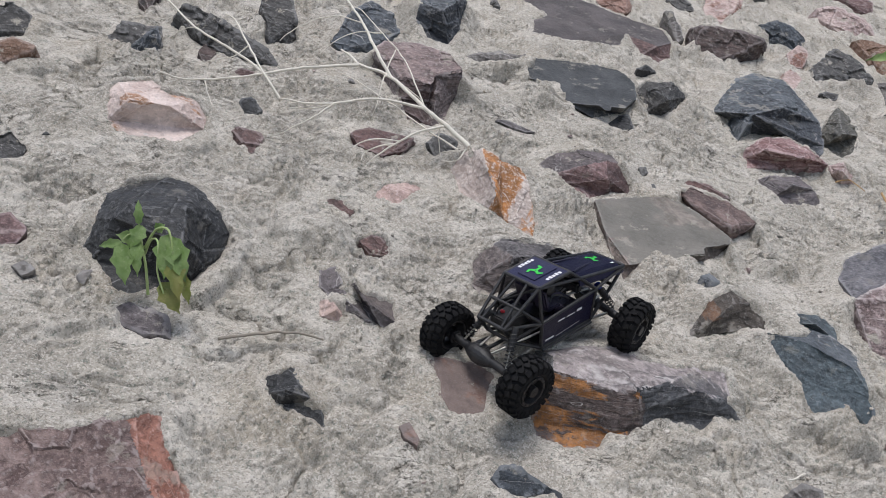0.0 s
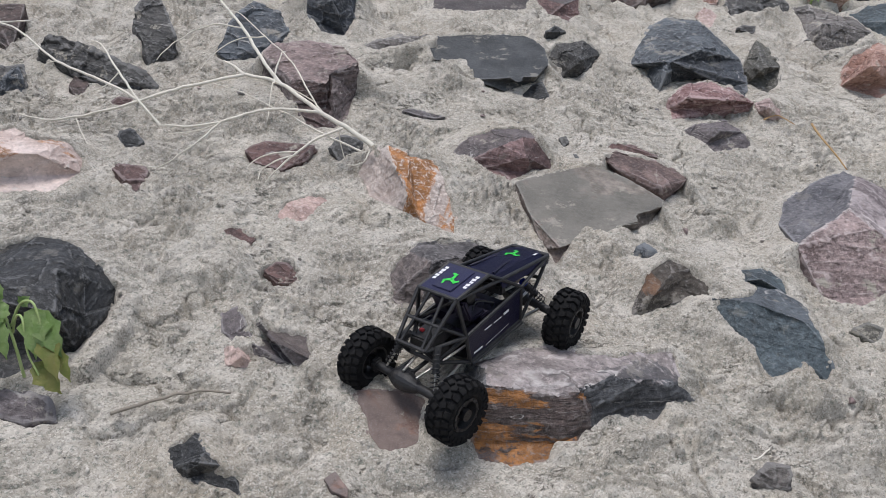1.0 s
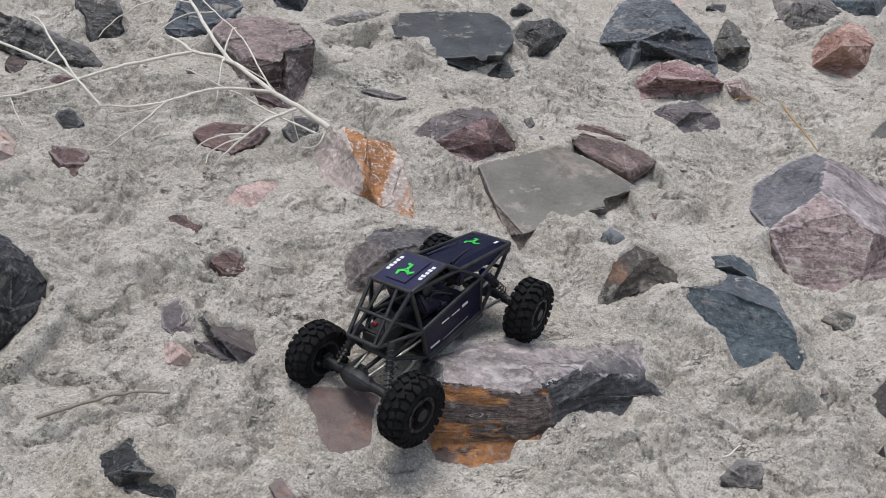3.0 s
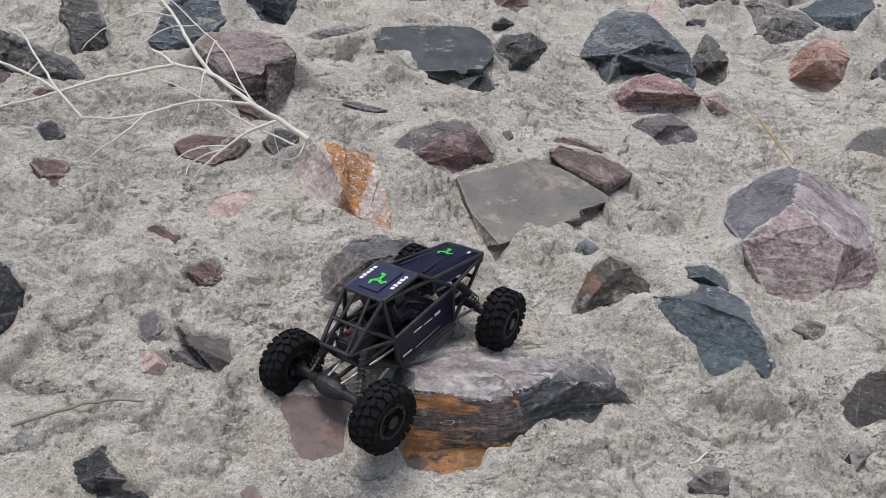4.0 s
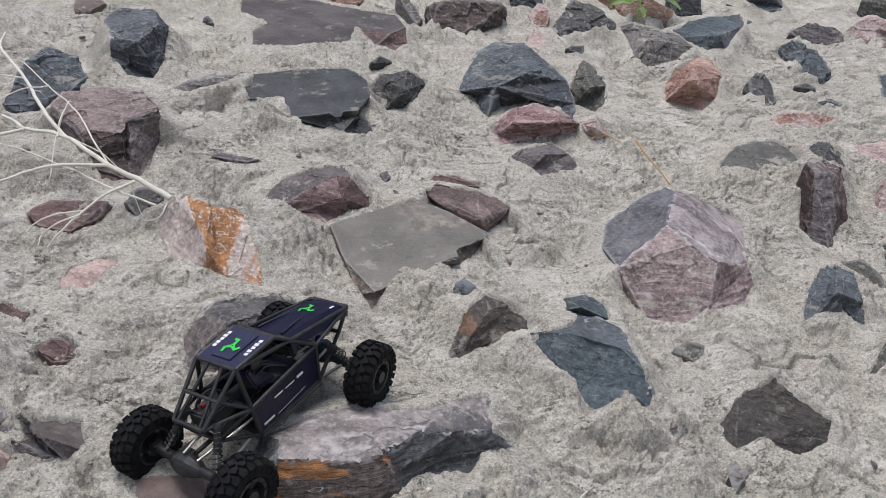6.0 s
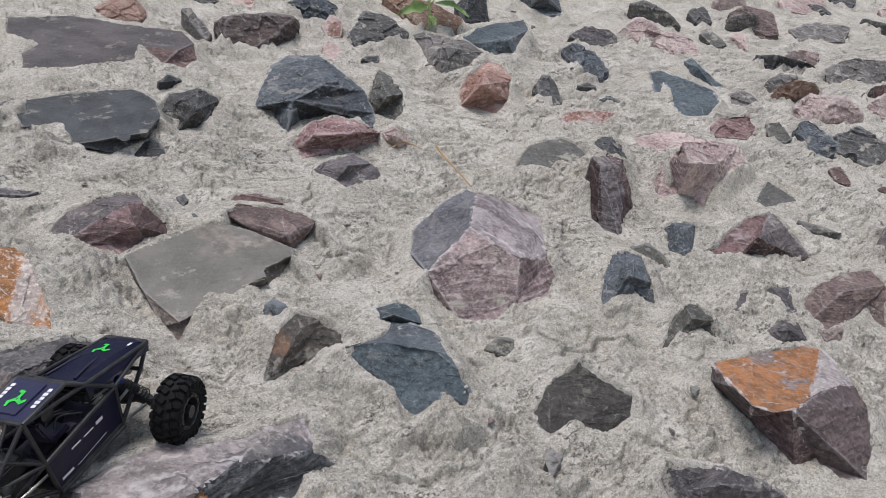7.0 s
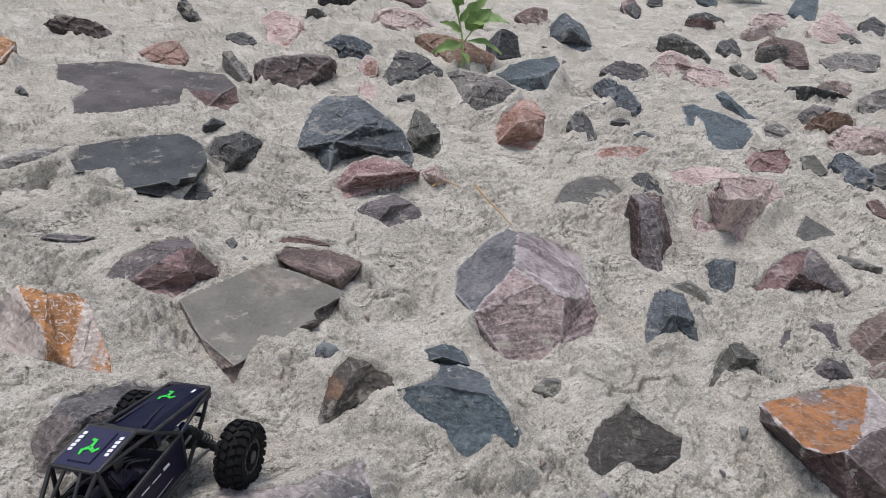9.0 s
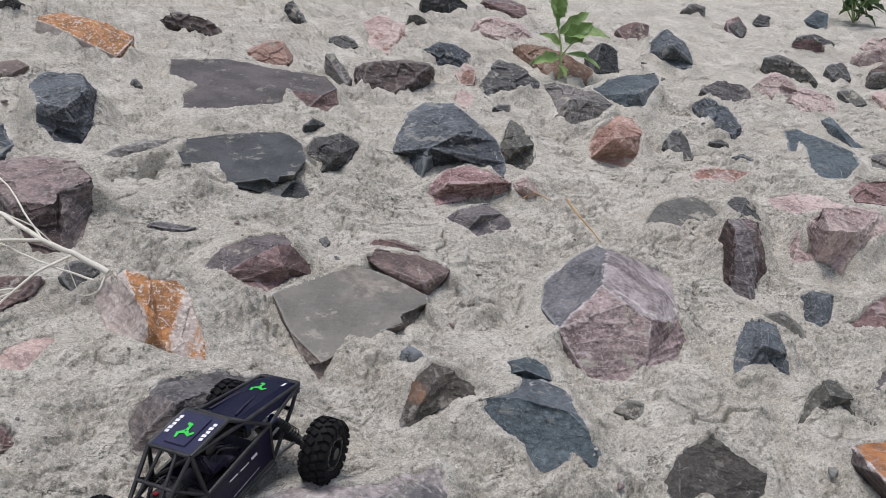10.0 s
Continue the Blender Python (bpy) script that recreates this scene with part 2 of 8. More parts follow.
# kind: name, label, material
KINDS = {
    "striped": ("striped_boulder", "long grey and purple boulder with rusty orange stripes, set in mortar", rock_material("striped stone", (0.10, 0.08, 0.08), (0.36, 0.31, 0.30), 0.7, 0.25, patch=(0.33, 0.14, 0.05), spot=(-0.09, -0.05, 0.0, 0.15, 0.045, 0.05), more=(((0.30, 0.27, 0.265), (0.0, 0.05, 0.045, 0.26, 0.06, 0.03)), ((0.045, 0.045, 0.055), (0.13, -0.02, 0.0, 0.10, 0.05, 0.05))), turn=(20, 5, 0))),
    "rustquartz": ("quartz_rock", "white and orange weathered quartz rock set in mortar", rock_material("rusty quartz", (0.50, 0.40, 0.35), (0.74, 0.64, 0.57), 0.2, 0.4, patch=ORANGE, spot=(0.045, -0.03, 0.015, 0.085, 0.13, 0.09), rough=0.6)),
    "quartz": ("quartz_rock", "pale pink quartz rock with orange stains set in mortar", rock_material("pale quartz", (0.88, 0.68, 0.61), (0.95, 0.80, 0.74), 0.2, 0.3, mottle=0.5, patch=(0.46, 0.18, 0.07), spot=(-0.07, -0.05, 0.0, 0.05, 0.06, 0.05), rough=0.6, dust=0.1)),
    "pinkquartz": ("quartz_rock", "pink quartz stone half sunk in mortar", rock_material("pink quartz", (0.52, 0.34, 0.30), (0.70, 0.54, 0.49), 0.3, 0.4, patch=(0.38, 0.18, 0.13), cover=0.25)),
    "banded": ("banded_boulder", "dark banded grey slate boulder with pale streaks", rock_material("banded slate", (0.055, 0.05, 0.055), (0.17, 0.15, 0.15), 0.85, 0.9, turn=(35, 0, 15))),
    "flatgrey": ("slate_slab", "wide flat olive-grey slate slab with a chipped edge", rock_material("grey slate slab", (0.240, 0.225, 0.195), (0.262, 0.243, 0.212), 0.5, 0.0, patch=(0.33, 0.285, 0.245), cover=0.0, dust=0.3, mottle=0.35, turn=(0, 4, 0))),
    "greyflat": ("slate_stone", "flat grey slate stone in mortar", rock_material("grey slate", (0.12, 0.115, 0.105), (0.18, 0.17, 0.155), 0.5, 0.0, dust=0.45)),
    "purplebrown": ("slate_stone", "purple-brown layered slate stone in mortar", rock_material("purple brown slate", (0.150, 0.098, 0.090), (0.275, 0.190, 0.172), 0.7, 0.3, dust=0.35, turn=(8, 8, 0))),
    "redbrown": ("slate_stone", "reddish-brown slate stone half covered with mortar", rock_material("red brown slate", (0.11, 0.06, 0.055), (0.21, 0.12, 0.11), 0.6, 0.3, dust=0.5)),
    "brownflat": ("slate_stone", "flat dull reddish-brown stone level with the mortar", rock_material("flat brown stone", (0.20, 0.145, 0.13), (0.26, 0.195, 0.175), 0.4, 0.3, patch=(0.32, 0.19, 0.15), cover=0.1, dust=0.5, mottle=0.35, turn=(0, 6, 0))),
    "maroon": ("maroon_rock", "angular maroon rock with pale veins set in mortar", rock_material("maroon stone", (0.12, 0.075, 0.075), (0.25, 0.155, 0.15), 0.35, 1.0, patch=(0.38, 0.22, 0.20), cover=0.05)),
    "slate": ("slate_boulder", "dark blue-grey slate rock with fine pale veins", rock_material("blue slate", (0.042, 0.051, 0.064), (0.106, 0.126, 0.151), 0.45, 0.5, dust=0.35)),
    "slateflat": ("slate_slab", "flat dark blue-grey slate slab jutting out of the mortar", rock_material("dark slate slab", (0.046, 0.051, 0.057), (0.087, 0.093, 0.099), 0.5, 0.0, dust=0.25, mottle=0.35, turn=(0, 5, 0))),
    "bluegrey": ("slate_boulder", "blue-grey slate rock with crisp broken edges", rock_material("blue grey slate", (0.054, 0.075, 0.089), (0.118, 0.155, 0.178), 0.35, 0.5, dust=0.3)),
    "darkgrey": ("slate_stone", "dark grey slate stone sunk in mortar", rock_material("dark slate", (0.043, 0.043, 0.044), (0.111, 0.106, 0.102), 0.6, 0.4, dust=0.5)),
    "black": ("black_rock", "black glossy rock with thin grey veins", rock_material("black stone", (0.014, 0.015, 0.017), (0.044, 0.046, 0.050), 0.4, 0.5, vein=(0.28, 0.28, 0.28), rough=0.5, dust=0.12)),
    "blackbrown": ("brown_rock", "dark brown cracked rock half buried in mortar", rock_material("black brown stone", (0.035, 0.027, 0.025), (0.15, 0.10, 0.09), 0.5, 0.2, dust=0.3)),
    "olive": ("olive_rock", "olive-grey slate stone standing on edge in mortar", rock_material("olive stone", (0.10, 0.095, 0.08), (0.165, 0.155, 0.13), 0.5, 0.2, dust=0.4)),
    "redpink": ("pink_rock", "rough dark pink rock with white veins", rock_material("dark pink stone", (0.20, 0.09, 0.085), (0.36, 0.22, 0.21), 0.4, 1.3, vein=(0.52, 0.42, 0.40), dust=0.3)),
    "veinedgrey": ("veined_rock", "grey rock with pale veins half covered with mortar", rock_material("veined grey stone", (0.15, 0.135, 0.125), (0.25, 0.225, 0.21), 0.4, 1.3, dust=0.5)),
    "veinedpurple": ("veined_rock", "grey-purple stone with pale veins, flush with mortar", rock_material("veined purple stone", (0.12, 0.10, 0.105), (0.21, 0.18, 0.185), 0.5, 1.2, dust=0.35)),
    # dark patch on the pink block: shade of its front put into the colour
    "pinkblock": ("pink_block", "squared dusky pink stone block with a layered front", rock_material("dusky pink stone", (0.24, 0.175, 0.165), (0.40, 0.30, 0.285), 0.75, 0.3, dust=0.3, more=(((0.085, 0.055, 0.052), (0.03, -0.14, -0.05, 0.13, 0.10, 0.06)),), turn=(12, 6, 0))),
    "redslab": ("red_slab", "red-brown streaked sandstone slab with a worn edge", rock_material("red streaked stone", (0.17, 0.085, 0.072), (0.30, 0.19, 0.165), 0.85, 0.0, patch=(0.33, 0.12, 0.075), spot=(0.12, 0.02, 0.0, 0.04, 0.16, 0.05), dust=0.3, turn=(0, 85, 10))),
    "brownwedge": ("brown_rock", "dark brown wedge-shaped rock with an orange streak", rock_material("brown wedge stone", (0.075, 0.062, 0.052), (0.14, 0.115, 0.095), 0.4, 0.2, patch=(0.26, 0.14, 0.08), spot=(-0.04, 0.03, 0.02, 0.02, 0.05, 0.04), dust=0.25)),
    "bigpink": ("pink_boulder", "large faceted pink and grey boulder with pale streaks", rock_material("pink grey granite", (0.18, 0.125, 0.13), (0.31, 0.225, 0.225), 0.5, 0.7, patch=(0.10, 0.10, 0.115), spot=(-0.111, 0.052, 0.027, 0.1, 0.17, 0.08), dust=0.3, more=(((0.36, 0.29, 0.295), (0.149, 0.124, 0.028, 0.2, 0.14, 0.08)), ((0.20, 0.125, 0.12), (-0.142, -0.163, 0.019, 0.17, 0.12, 0.07))), turn=(20, 65, 30))),
    "browndark": ("brown_rock", "smooth dark brown four-cornered rock", rock_material("dark brown stone", (0.052, 0.045, 0.039), (0.090, 0.078, 0.068), 0.6, 0.1, dust=0.15, turn=(0, 75, 30))),
    "rustblock": ("rusty_block", "angular maroon block with a bright orange face", rock_material("rusty maroon stone", (0.11, 0.075, 0.072), (0.24, 0.175, 0.17), 0.4, 0.5, patch=(0.42, 0.17, 0.055), spot=(0.0, 0.085, 0.03, 0.14, 0.085, 0.05))),
    "redpurple": ("maroon_rock", "upright maroon slate stone split into layers", rock_material("red purple slate", (0.085, 0.05, 0.05), (0.20, 0.135, 0.13), 0.85, 0.4, patch=(0.3, 0.13, 0.09), cover=-0.3, turn=(0, 80, 0))),
    "pinkwedge": ("pink_rock", "pale pink granite rock with white flecks", rock_material("pale pink granite", (0.50, 0.345, 0.325), (0.74, 0.58, 0.54), 0.3, 1.2, vein=(0.68, 0.60, 0.56), dust=0.45)),
    "darkpurple": ("slate_stone", "dark purple-grey slate stone in mortar", rock_material("purple slate", (0.08, 0.068, 0.072), (0.16, 0.14, 0.145), 0.6, 0.5, dust=0.35)),
    "redround": ("red_rock", "rounded red-orange rock with pale flecks", rock_material("red stone", (0.32, 0.15, 0.10), (0.50, 0.31, 0.25), 0.3, 1.6, vein=(0.62, 0.52, 0.46), dust=0.45)),
    "rustbrown": ("rusty_rock", "rust-brown stone half sunk in mortar", rock_material("rust brown stone", (0.22, 0.11, 0.06), (0.33, 0.20, 0.14), 0.4, 0.3, dust=0.4)),
    "bigpurple": ("slate_slab", "large flat purple-grey slate slab with a broken edge", rock_material("purple slate slab", (0.086, 0.072, 0.072), (0.137, 0.115, 0.115), 0.5, 0.0, dust=0.2, mottle=0.35, turn=(0, 5, 0))),
}

# stones whose broken faces differ: the way a face looks, its rock
FACES = {
    "bigpink": (
        ((-0.37, 0.40, 0.84), rock_material("dark blue grey granite", (0.10, 0.10, 0.115), (0.225, 0.215, 0.23), 0.4, 0.5, dust=0.1, turn=(20, 65, 30))),
        ((0.22, 0.05, 0.97), rock_material("streaked pale granite", (0.25, 0.195, 0.20), (0.50, 0.43, 0.43), 0.95, 3.0, vein=(0.66, 0.60, 0.58), dust=0.15, turn=(0, 80, 25), mottle=0.7)),
        ((-0.22, -0.54, 0.81), rock_material("reddish granite", (0.25, 0.175, 0.17), (0.50, 0.385, 0.37), 0.4, 2.0, vein=(0.56, 0.48, 0.46), dust=0.8, mottle=1.3)),
        ((0.32, -0.76, 0.56), rock_material("red granite", (0.25, 0.165, 0.165), (0.48, 0.355, 0.35), 0.6, 2.0, dust=0.4, mottle=1.3))),
    "rustblock": (
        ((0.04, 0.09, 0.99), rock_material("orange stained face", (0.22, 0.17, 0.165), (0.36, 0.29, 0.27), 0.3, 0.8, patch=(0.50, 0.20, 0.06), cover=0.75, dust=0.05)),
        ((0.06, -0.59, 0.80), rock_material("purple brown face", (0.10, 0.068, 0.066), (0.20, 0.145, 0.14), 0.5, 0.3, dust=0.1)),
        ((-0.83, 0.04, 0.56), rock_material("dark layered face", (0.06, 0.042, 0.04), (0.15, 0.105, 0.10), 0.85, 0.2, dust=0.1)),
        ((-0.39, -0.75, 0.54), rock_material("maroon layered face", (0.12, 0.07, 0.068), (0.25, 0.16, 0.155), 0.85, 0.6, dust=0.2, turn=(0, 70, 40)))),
    "striped": (
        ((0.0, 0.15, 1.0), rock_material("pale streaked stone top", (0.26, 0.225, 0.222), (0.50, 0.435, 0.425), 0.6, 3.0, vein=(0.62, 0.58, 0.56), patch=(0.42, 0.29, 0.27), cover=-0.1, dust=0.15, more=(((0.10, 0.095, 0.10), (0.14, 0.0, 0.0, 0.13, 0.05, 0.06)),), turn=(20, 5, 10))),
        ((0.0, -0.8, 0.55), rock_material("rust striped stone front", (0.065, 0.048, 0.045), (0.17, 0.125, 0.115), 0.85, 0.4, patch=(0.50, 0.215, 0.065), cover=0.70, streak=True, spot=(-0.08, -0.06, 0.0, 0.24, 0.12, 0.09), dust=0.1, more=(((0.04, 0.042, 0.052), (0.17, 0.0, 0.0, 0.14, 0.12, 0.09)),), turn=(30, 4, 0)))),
    "rustquartz": (
        ((0.17, -0.29, 0.95), rock_material("orange quartz face", (0.70, 0.58, 0.52), (0.88, 0.78, 0.71), 0.2, 0.4, patch=(0.56, 0.23, 0.06), cover=1.0, dust=0.05)),
        ((-0.80, 0.15, 0.58), rock_material("white quartz face", (0.70, 0.57, 0.51), (0.88, 0.78, 0.72), 0.2, 0.4, patch=ORANGE, cover=-0.3, dust=0.2, mottle=0.6))),
    "flatgrey": (
        ((0.0, 0.0, 1.0), KINDS["flatgrey"][2]),
        ((-0.90, -0.35, 0.2), rock_material("layered slab edge", (0.17, 0.125, 0.108), (0.30, 0.235, 0.20), 0.9, 0.3, dust=0.3, turn=(0, 4, 0))),
        ((0.5, -0.85, 0.2), rock_material("dark slab edge", (0.13, 0.105, 0.09), (0.22, 0.185, 0.16), 0.9, 0.2, dust=0.3, turn=(0, 4, 0)))),
    "maroon": (
        ((-0.3, 0.4, 0.85), rock_material("grey maroon face", (0.12, 0.10, 0.10), (0.20, 0.165, 0.165), 0.5, 0.4, dust=0.35)),
        ((0.1, -0.75, 0.65), rock_material("veined maroon face", (0.13, 0.068, 0.068), (0.33, 0.205, 0.20), 0.4, 3.0, vein=(0.45, 0.36, 0.35), dust=0.15)),
        ((0.8, -0.3, 0.5), rock_material("dark maroon face", (0.07, 0.035, 0.035), (0.15, 0.085, 0.08), 0.4, 0.6, dust=0.1))),
    "redpurple": (
        ((-0.85, 0.3, 0.3), rock_material("dark red slate face", (0.04, 0.022, 0.022), (0.12, 0.065, 0.06), 0.85, 0.2, dust=0.05, turn=(0, 80, 0))),
        ((0.1, -0.5, 0.85), rock_material("grey purple slate face", (0.13, 0.105, 0.11), (0.30, 0.255, 0.26), 0.7, 0.9, patch=(0.34, 0.17, 0.12), cover=0.0, dust=0.1, turn=(0, 80, 0))),
        ((0.8, -0.3, 0.4), rock_material("maroon slate face", (0.10, 0.055, 0.055), (0.21, 0.135, 0.13), 0.85, 0.5, dust=0.15, turn=(0, 80, 0)))),
}

PALE = rock_material("pale broken ridge", (0.42, 0.36, 0.35), (0.66, 0.58, 0.56), 0.2, 0.0, dust=0.2)

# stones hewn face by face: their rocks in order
# one slate in two painted tones: shade for fronts, light for tops
SLATE_SHADED = rock_material("dark broken slate", (0.026, 0.031, 0.040), (0.070, 0.080, 0.098), 0.6, 0.3, dust=0.15, rough=0.5)
SLATE_LIT = rock_material("pale weathered slate", (0.075, 0.088, 0.105), (0.150, 0.170, 0.190), 0.3, 0.5, dust=0.25)
HEWN = {
    "bigpink": [rock for _, rock in FACES["bigpink"]],
    "rustblock": [rock for _, rock in FACES["rustblock"]] + [PALE],
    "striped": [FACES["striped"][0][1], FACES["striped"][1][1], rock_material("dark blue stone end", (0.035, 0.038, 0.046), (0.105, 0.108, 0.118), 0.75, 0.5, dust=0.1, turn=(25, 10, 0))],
    # banded slate: light on top and shade on the flank put into the colour
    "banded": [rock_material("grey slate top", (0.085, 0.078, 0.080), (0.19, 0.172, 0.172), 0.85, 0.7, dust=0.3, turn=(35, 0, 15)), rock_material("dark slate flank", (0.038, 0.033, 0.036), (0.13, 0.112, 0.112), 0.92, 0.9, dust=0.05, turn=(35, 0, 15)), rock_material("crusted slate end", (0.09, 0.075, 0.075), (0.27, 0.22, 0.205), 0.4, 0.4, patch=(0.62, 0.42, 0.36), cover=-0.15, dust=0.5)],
    "slate": [SLATE_LIT, SLATE_SHADED],
    "bluegrey": [rock_material("speckled blue slate", (0.050, 0.070, 0.084), (0.112, 0.146, 0.168), 0.2, 0.3, dust=0.12, mottle=1.2), SLATE_LIT],
    "bigpurple": [KINDS["bigpurple"][2], rock_material("red broken slab edge", (0.12, 0.062, 0.058), (0.27, 0.165, 0.155), 0.5, 0.8, dust=0.15)],
    # pink block's side and front darker than its top: shade painted in
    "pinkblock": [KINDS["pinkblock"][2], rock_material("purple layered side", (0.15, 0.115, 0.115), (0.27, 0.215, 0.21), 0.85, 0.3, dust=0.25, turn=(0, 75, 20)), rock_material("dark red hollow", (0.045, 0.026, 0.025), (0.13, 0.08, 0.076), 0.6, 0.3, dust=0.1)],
    "quartz": [rock_material("pale stained quartz", (0.86, 0.66, 0.59), (0.95, 0.80, 0.74), 0.2, 0.4, mottle=0.6, patch=(0.62, 0.33, 0.18), cover=-0.25, rough=0.6, dust=0.15)],
    "redpink": [rock_material("white veined pink stone", (0.28, 0.13, 0.125), (0.52, 0.34, 0.33), 0.5, 3.0, vein=(0.66, 0.56, 0.54), dust=0.25)],
    "redround": [rock_material("flecked red stone", (0.36, 0.17, 0.12), (0.60, 0.37, 0.30), 0.3, 3.0, vein=(0.66, 0.54, 0.48), dust=0.4)],
    "redslab": [rock_material("purple brown streaked slab", (0.165, 0.10, 0.092), (0.31, 0.225, 0.205), 0.85, 0.0, dust=0.2, turn=(0, 85, 10)), rock_material("red slab edge", (0.30, 0.115, 0.08), (0.46, 0.215, 0.155), 0.5, 0.3, dust=0.2)],
    "pinkquartz": [rock_material("salmon pink quartz", (0.62, 0.42, 0.37), (0.80, 0.60, 0.54), 0.2, 0.2, dust=0.1)],
    "veinedpurple": [KINDS["veinedpurple"][2], rock_material("dull brown recess", (0.13, 0.105, 0.10), (0.19, 0.155, 0.145), 0.5, 0.1, dust=0.3, mottle=0.5)],
    "pinkwedge": [KINDS["pinkwedge"][2], rock_material("dusky pink face", (0.38, 0.25, 0.24), (0.60, 0.45, 0.43), 0.5, 0.6, dust=0.25, turn=(0, 60, 30))],
}

# ---- stones ----
BROKEN = []  # stones still to be weathered
SMOOTH = ("bigpink", "browndark", "flatgrey", "slateflat", "bigpurple", "brownflat", "rustblock", "bluegrey")
FLAT = ("flatgrey", "slateflat", "bigpurple", "brownflat", "greyflat")
FEET = []  # the outline of each stone and how far it stands out


def link(name, bm, material, matrix, parent=None, smooth=True):
    mesh = bpy.data.meshes.new(name)
    bm.to_mesh(mesh)
    bm.free()
    mesh.materials.append(material)
    if smooth:
        mesh.shade_smooth()
    ob = new(name, mesh)
    ob.parent, ob.matrix_basis = parent, matrix
    return ob


def outline(points):
    """The convex outline of points in plan."""
    pts = sorted(set((p[0], p[1]) for p in points))
    half = []
    for seq in (pts, pts[::-1]):
        row = []
        for p in seq:
            while len(row) > 1 and (row[-1][0] - row[-2][0]) * (p[1] - row[-2][1]) - (row[-1][1] - row[-2][1]) * (p[0] - row[-2][0]) <= 0:
                row.pop()
            row.append(p)
        half += row[:-1]
    return half


def hulled(bm):
    """Turn what there is into its convex hull."""
    hull = bmesh.ops.convex_hull(bm, input=bm.verts)
    bmesh.ops.delete(bm, geom=list({g for g in hull["geom_interior"] + hull["geom_unused"] if isinstance(g, bmesh.types.BMVert)}), context="VERTS")
    bm.normal_update()


# how far the layers of a kind stand apart, and the way across them
SPLIT = {"striped": (0.010, (0.1, -0.5, 0.8)), "banded": (0.011, (0.15, -0.5, 0.8)), "purplebrown": (0.008, (0, 0, 1)), "pinkblock": (0.007, (0, 0, 1)), "flatgrey": (0.004, (0, 0, 1)), "redpurple": (0.011, (1, 0.2, 0)), "slateflat": (0.006, (0, 0, 1)), "bigpurple": (0.005, (0, 0, 1)), "olive": (0.006, (0.6, 0, 0.8)), "redbrown": (0.006, (0, 0.2, 1)), "darkgrey": (0.006, (0.5, 0.4, 0.7)), "blackbrown": (0.008, (0.3, 0.2, 0.9)), "redslab": (0.004, (1, 0.1, 0))}


def stone(kind, *corners):
    """A broken stone: the hull of its corners, sunk in the slope, roughened and chipped."""
    name, label, material = KINDS[kind]
    mid = Vector([sum(c[i] for c in corners) / len(corners) for i in range(3)])
    size = max(max(c[i] for c in corners) - min(c[i] for c in corners) for i in (0, 1))
    ring = outline(corners)
    bm = bmesh.new()
    for c in corners:
        bm.verts.new(Vector(c) - mid)
    for u, v in ring:
        bm.verts.new((u - mid.x, v - mid.y, fall(u) - 0.07 - mid.z))
    hulled(bm)
    dice = random.Random(len(FEET) * 7 + 3)
    for _ in range(4 if kind in FACES else 7):  # knock corners off
        way = Vector((dice.gauss(0, 1), dice.gauss(0, 1), abs(dice.gauss(0, 0.7)))).normalized()
        reach = sorted(v.co.dot(way) for v in bm.verts)
        bmesh.ops.bisect_plane(bm, geom=bm.verts[:] + bm.edges[:] + bm.faces[:], plane_co=way * (reach[-1] - dice.uniform(0.012, 0.055) * min(size, 0.2)), plane_no=way, clear_outer=True)
        hulled(bm)
    ob = link(name, bm, material, at(*mid))
    tagged(ob, label, "rock", group="stones set in the slope")
    grid = ob.modifiers.new("even grid", "REMESH")
    grid.mode, grid.octree_depth, grid.sharpness, grid.scale = "SHARP", 7 if size > 0.45 or kind in FACES and size > 0.3 else 6 if size > 0.18 else 5 if size > 0.06 else 4, 1.0, 0.85
    FEET.append((ring, max(c[2] - fall(c[0]) for c in corners), Vector(mid)))
    BROKEN.append((ob, kind, size, None))
    return ob


CUTS = []  # the line where each hewn stone meets the mortar


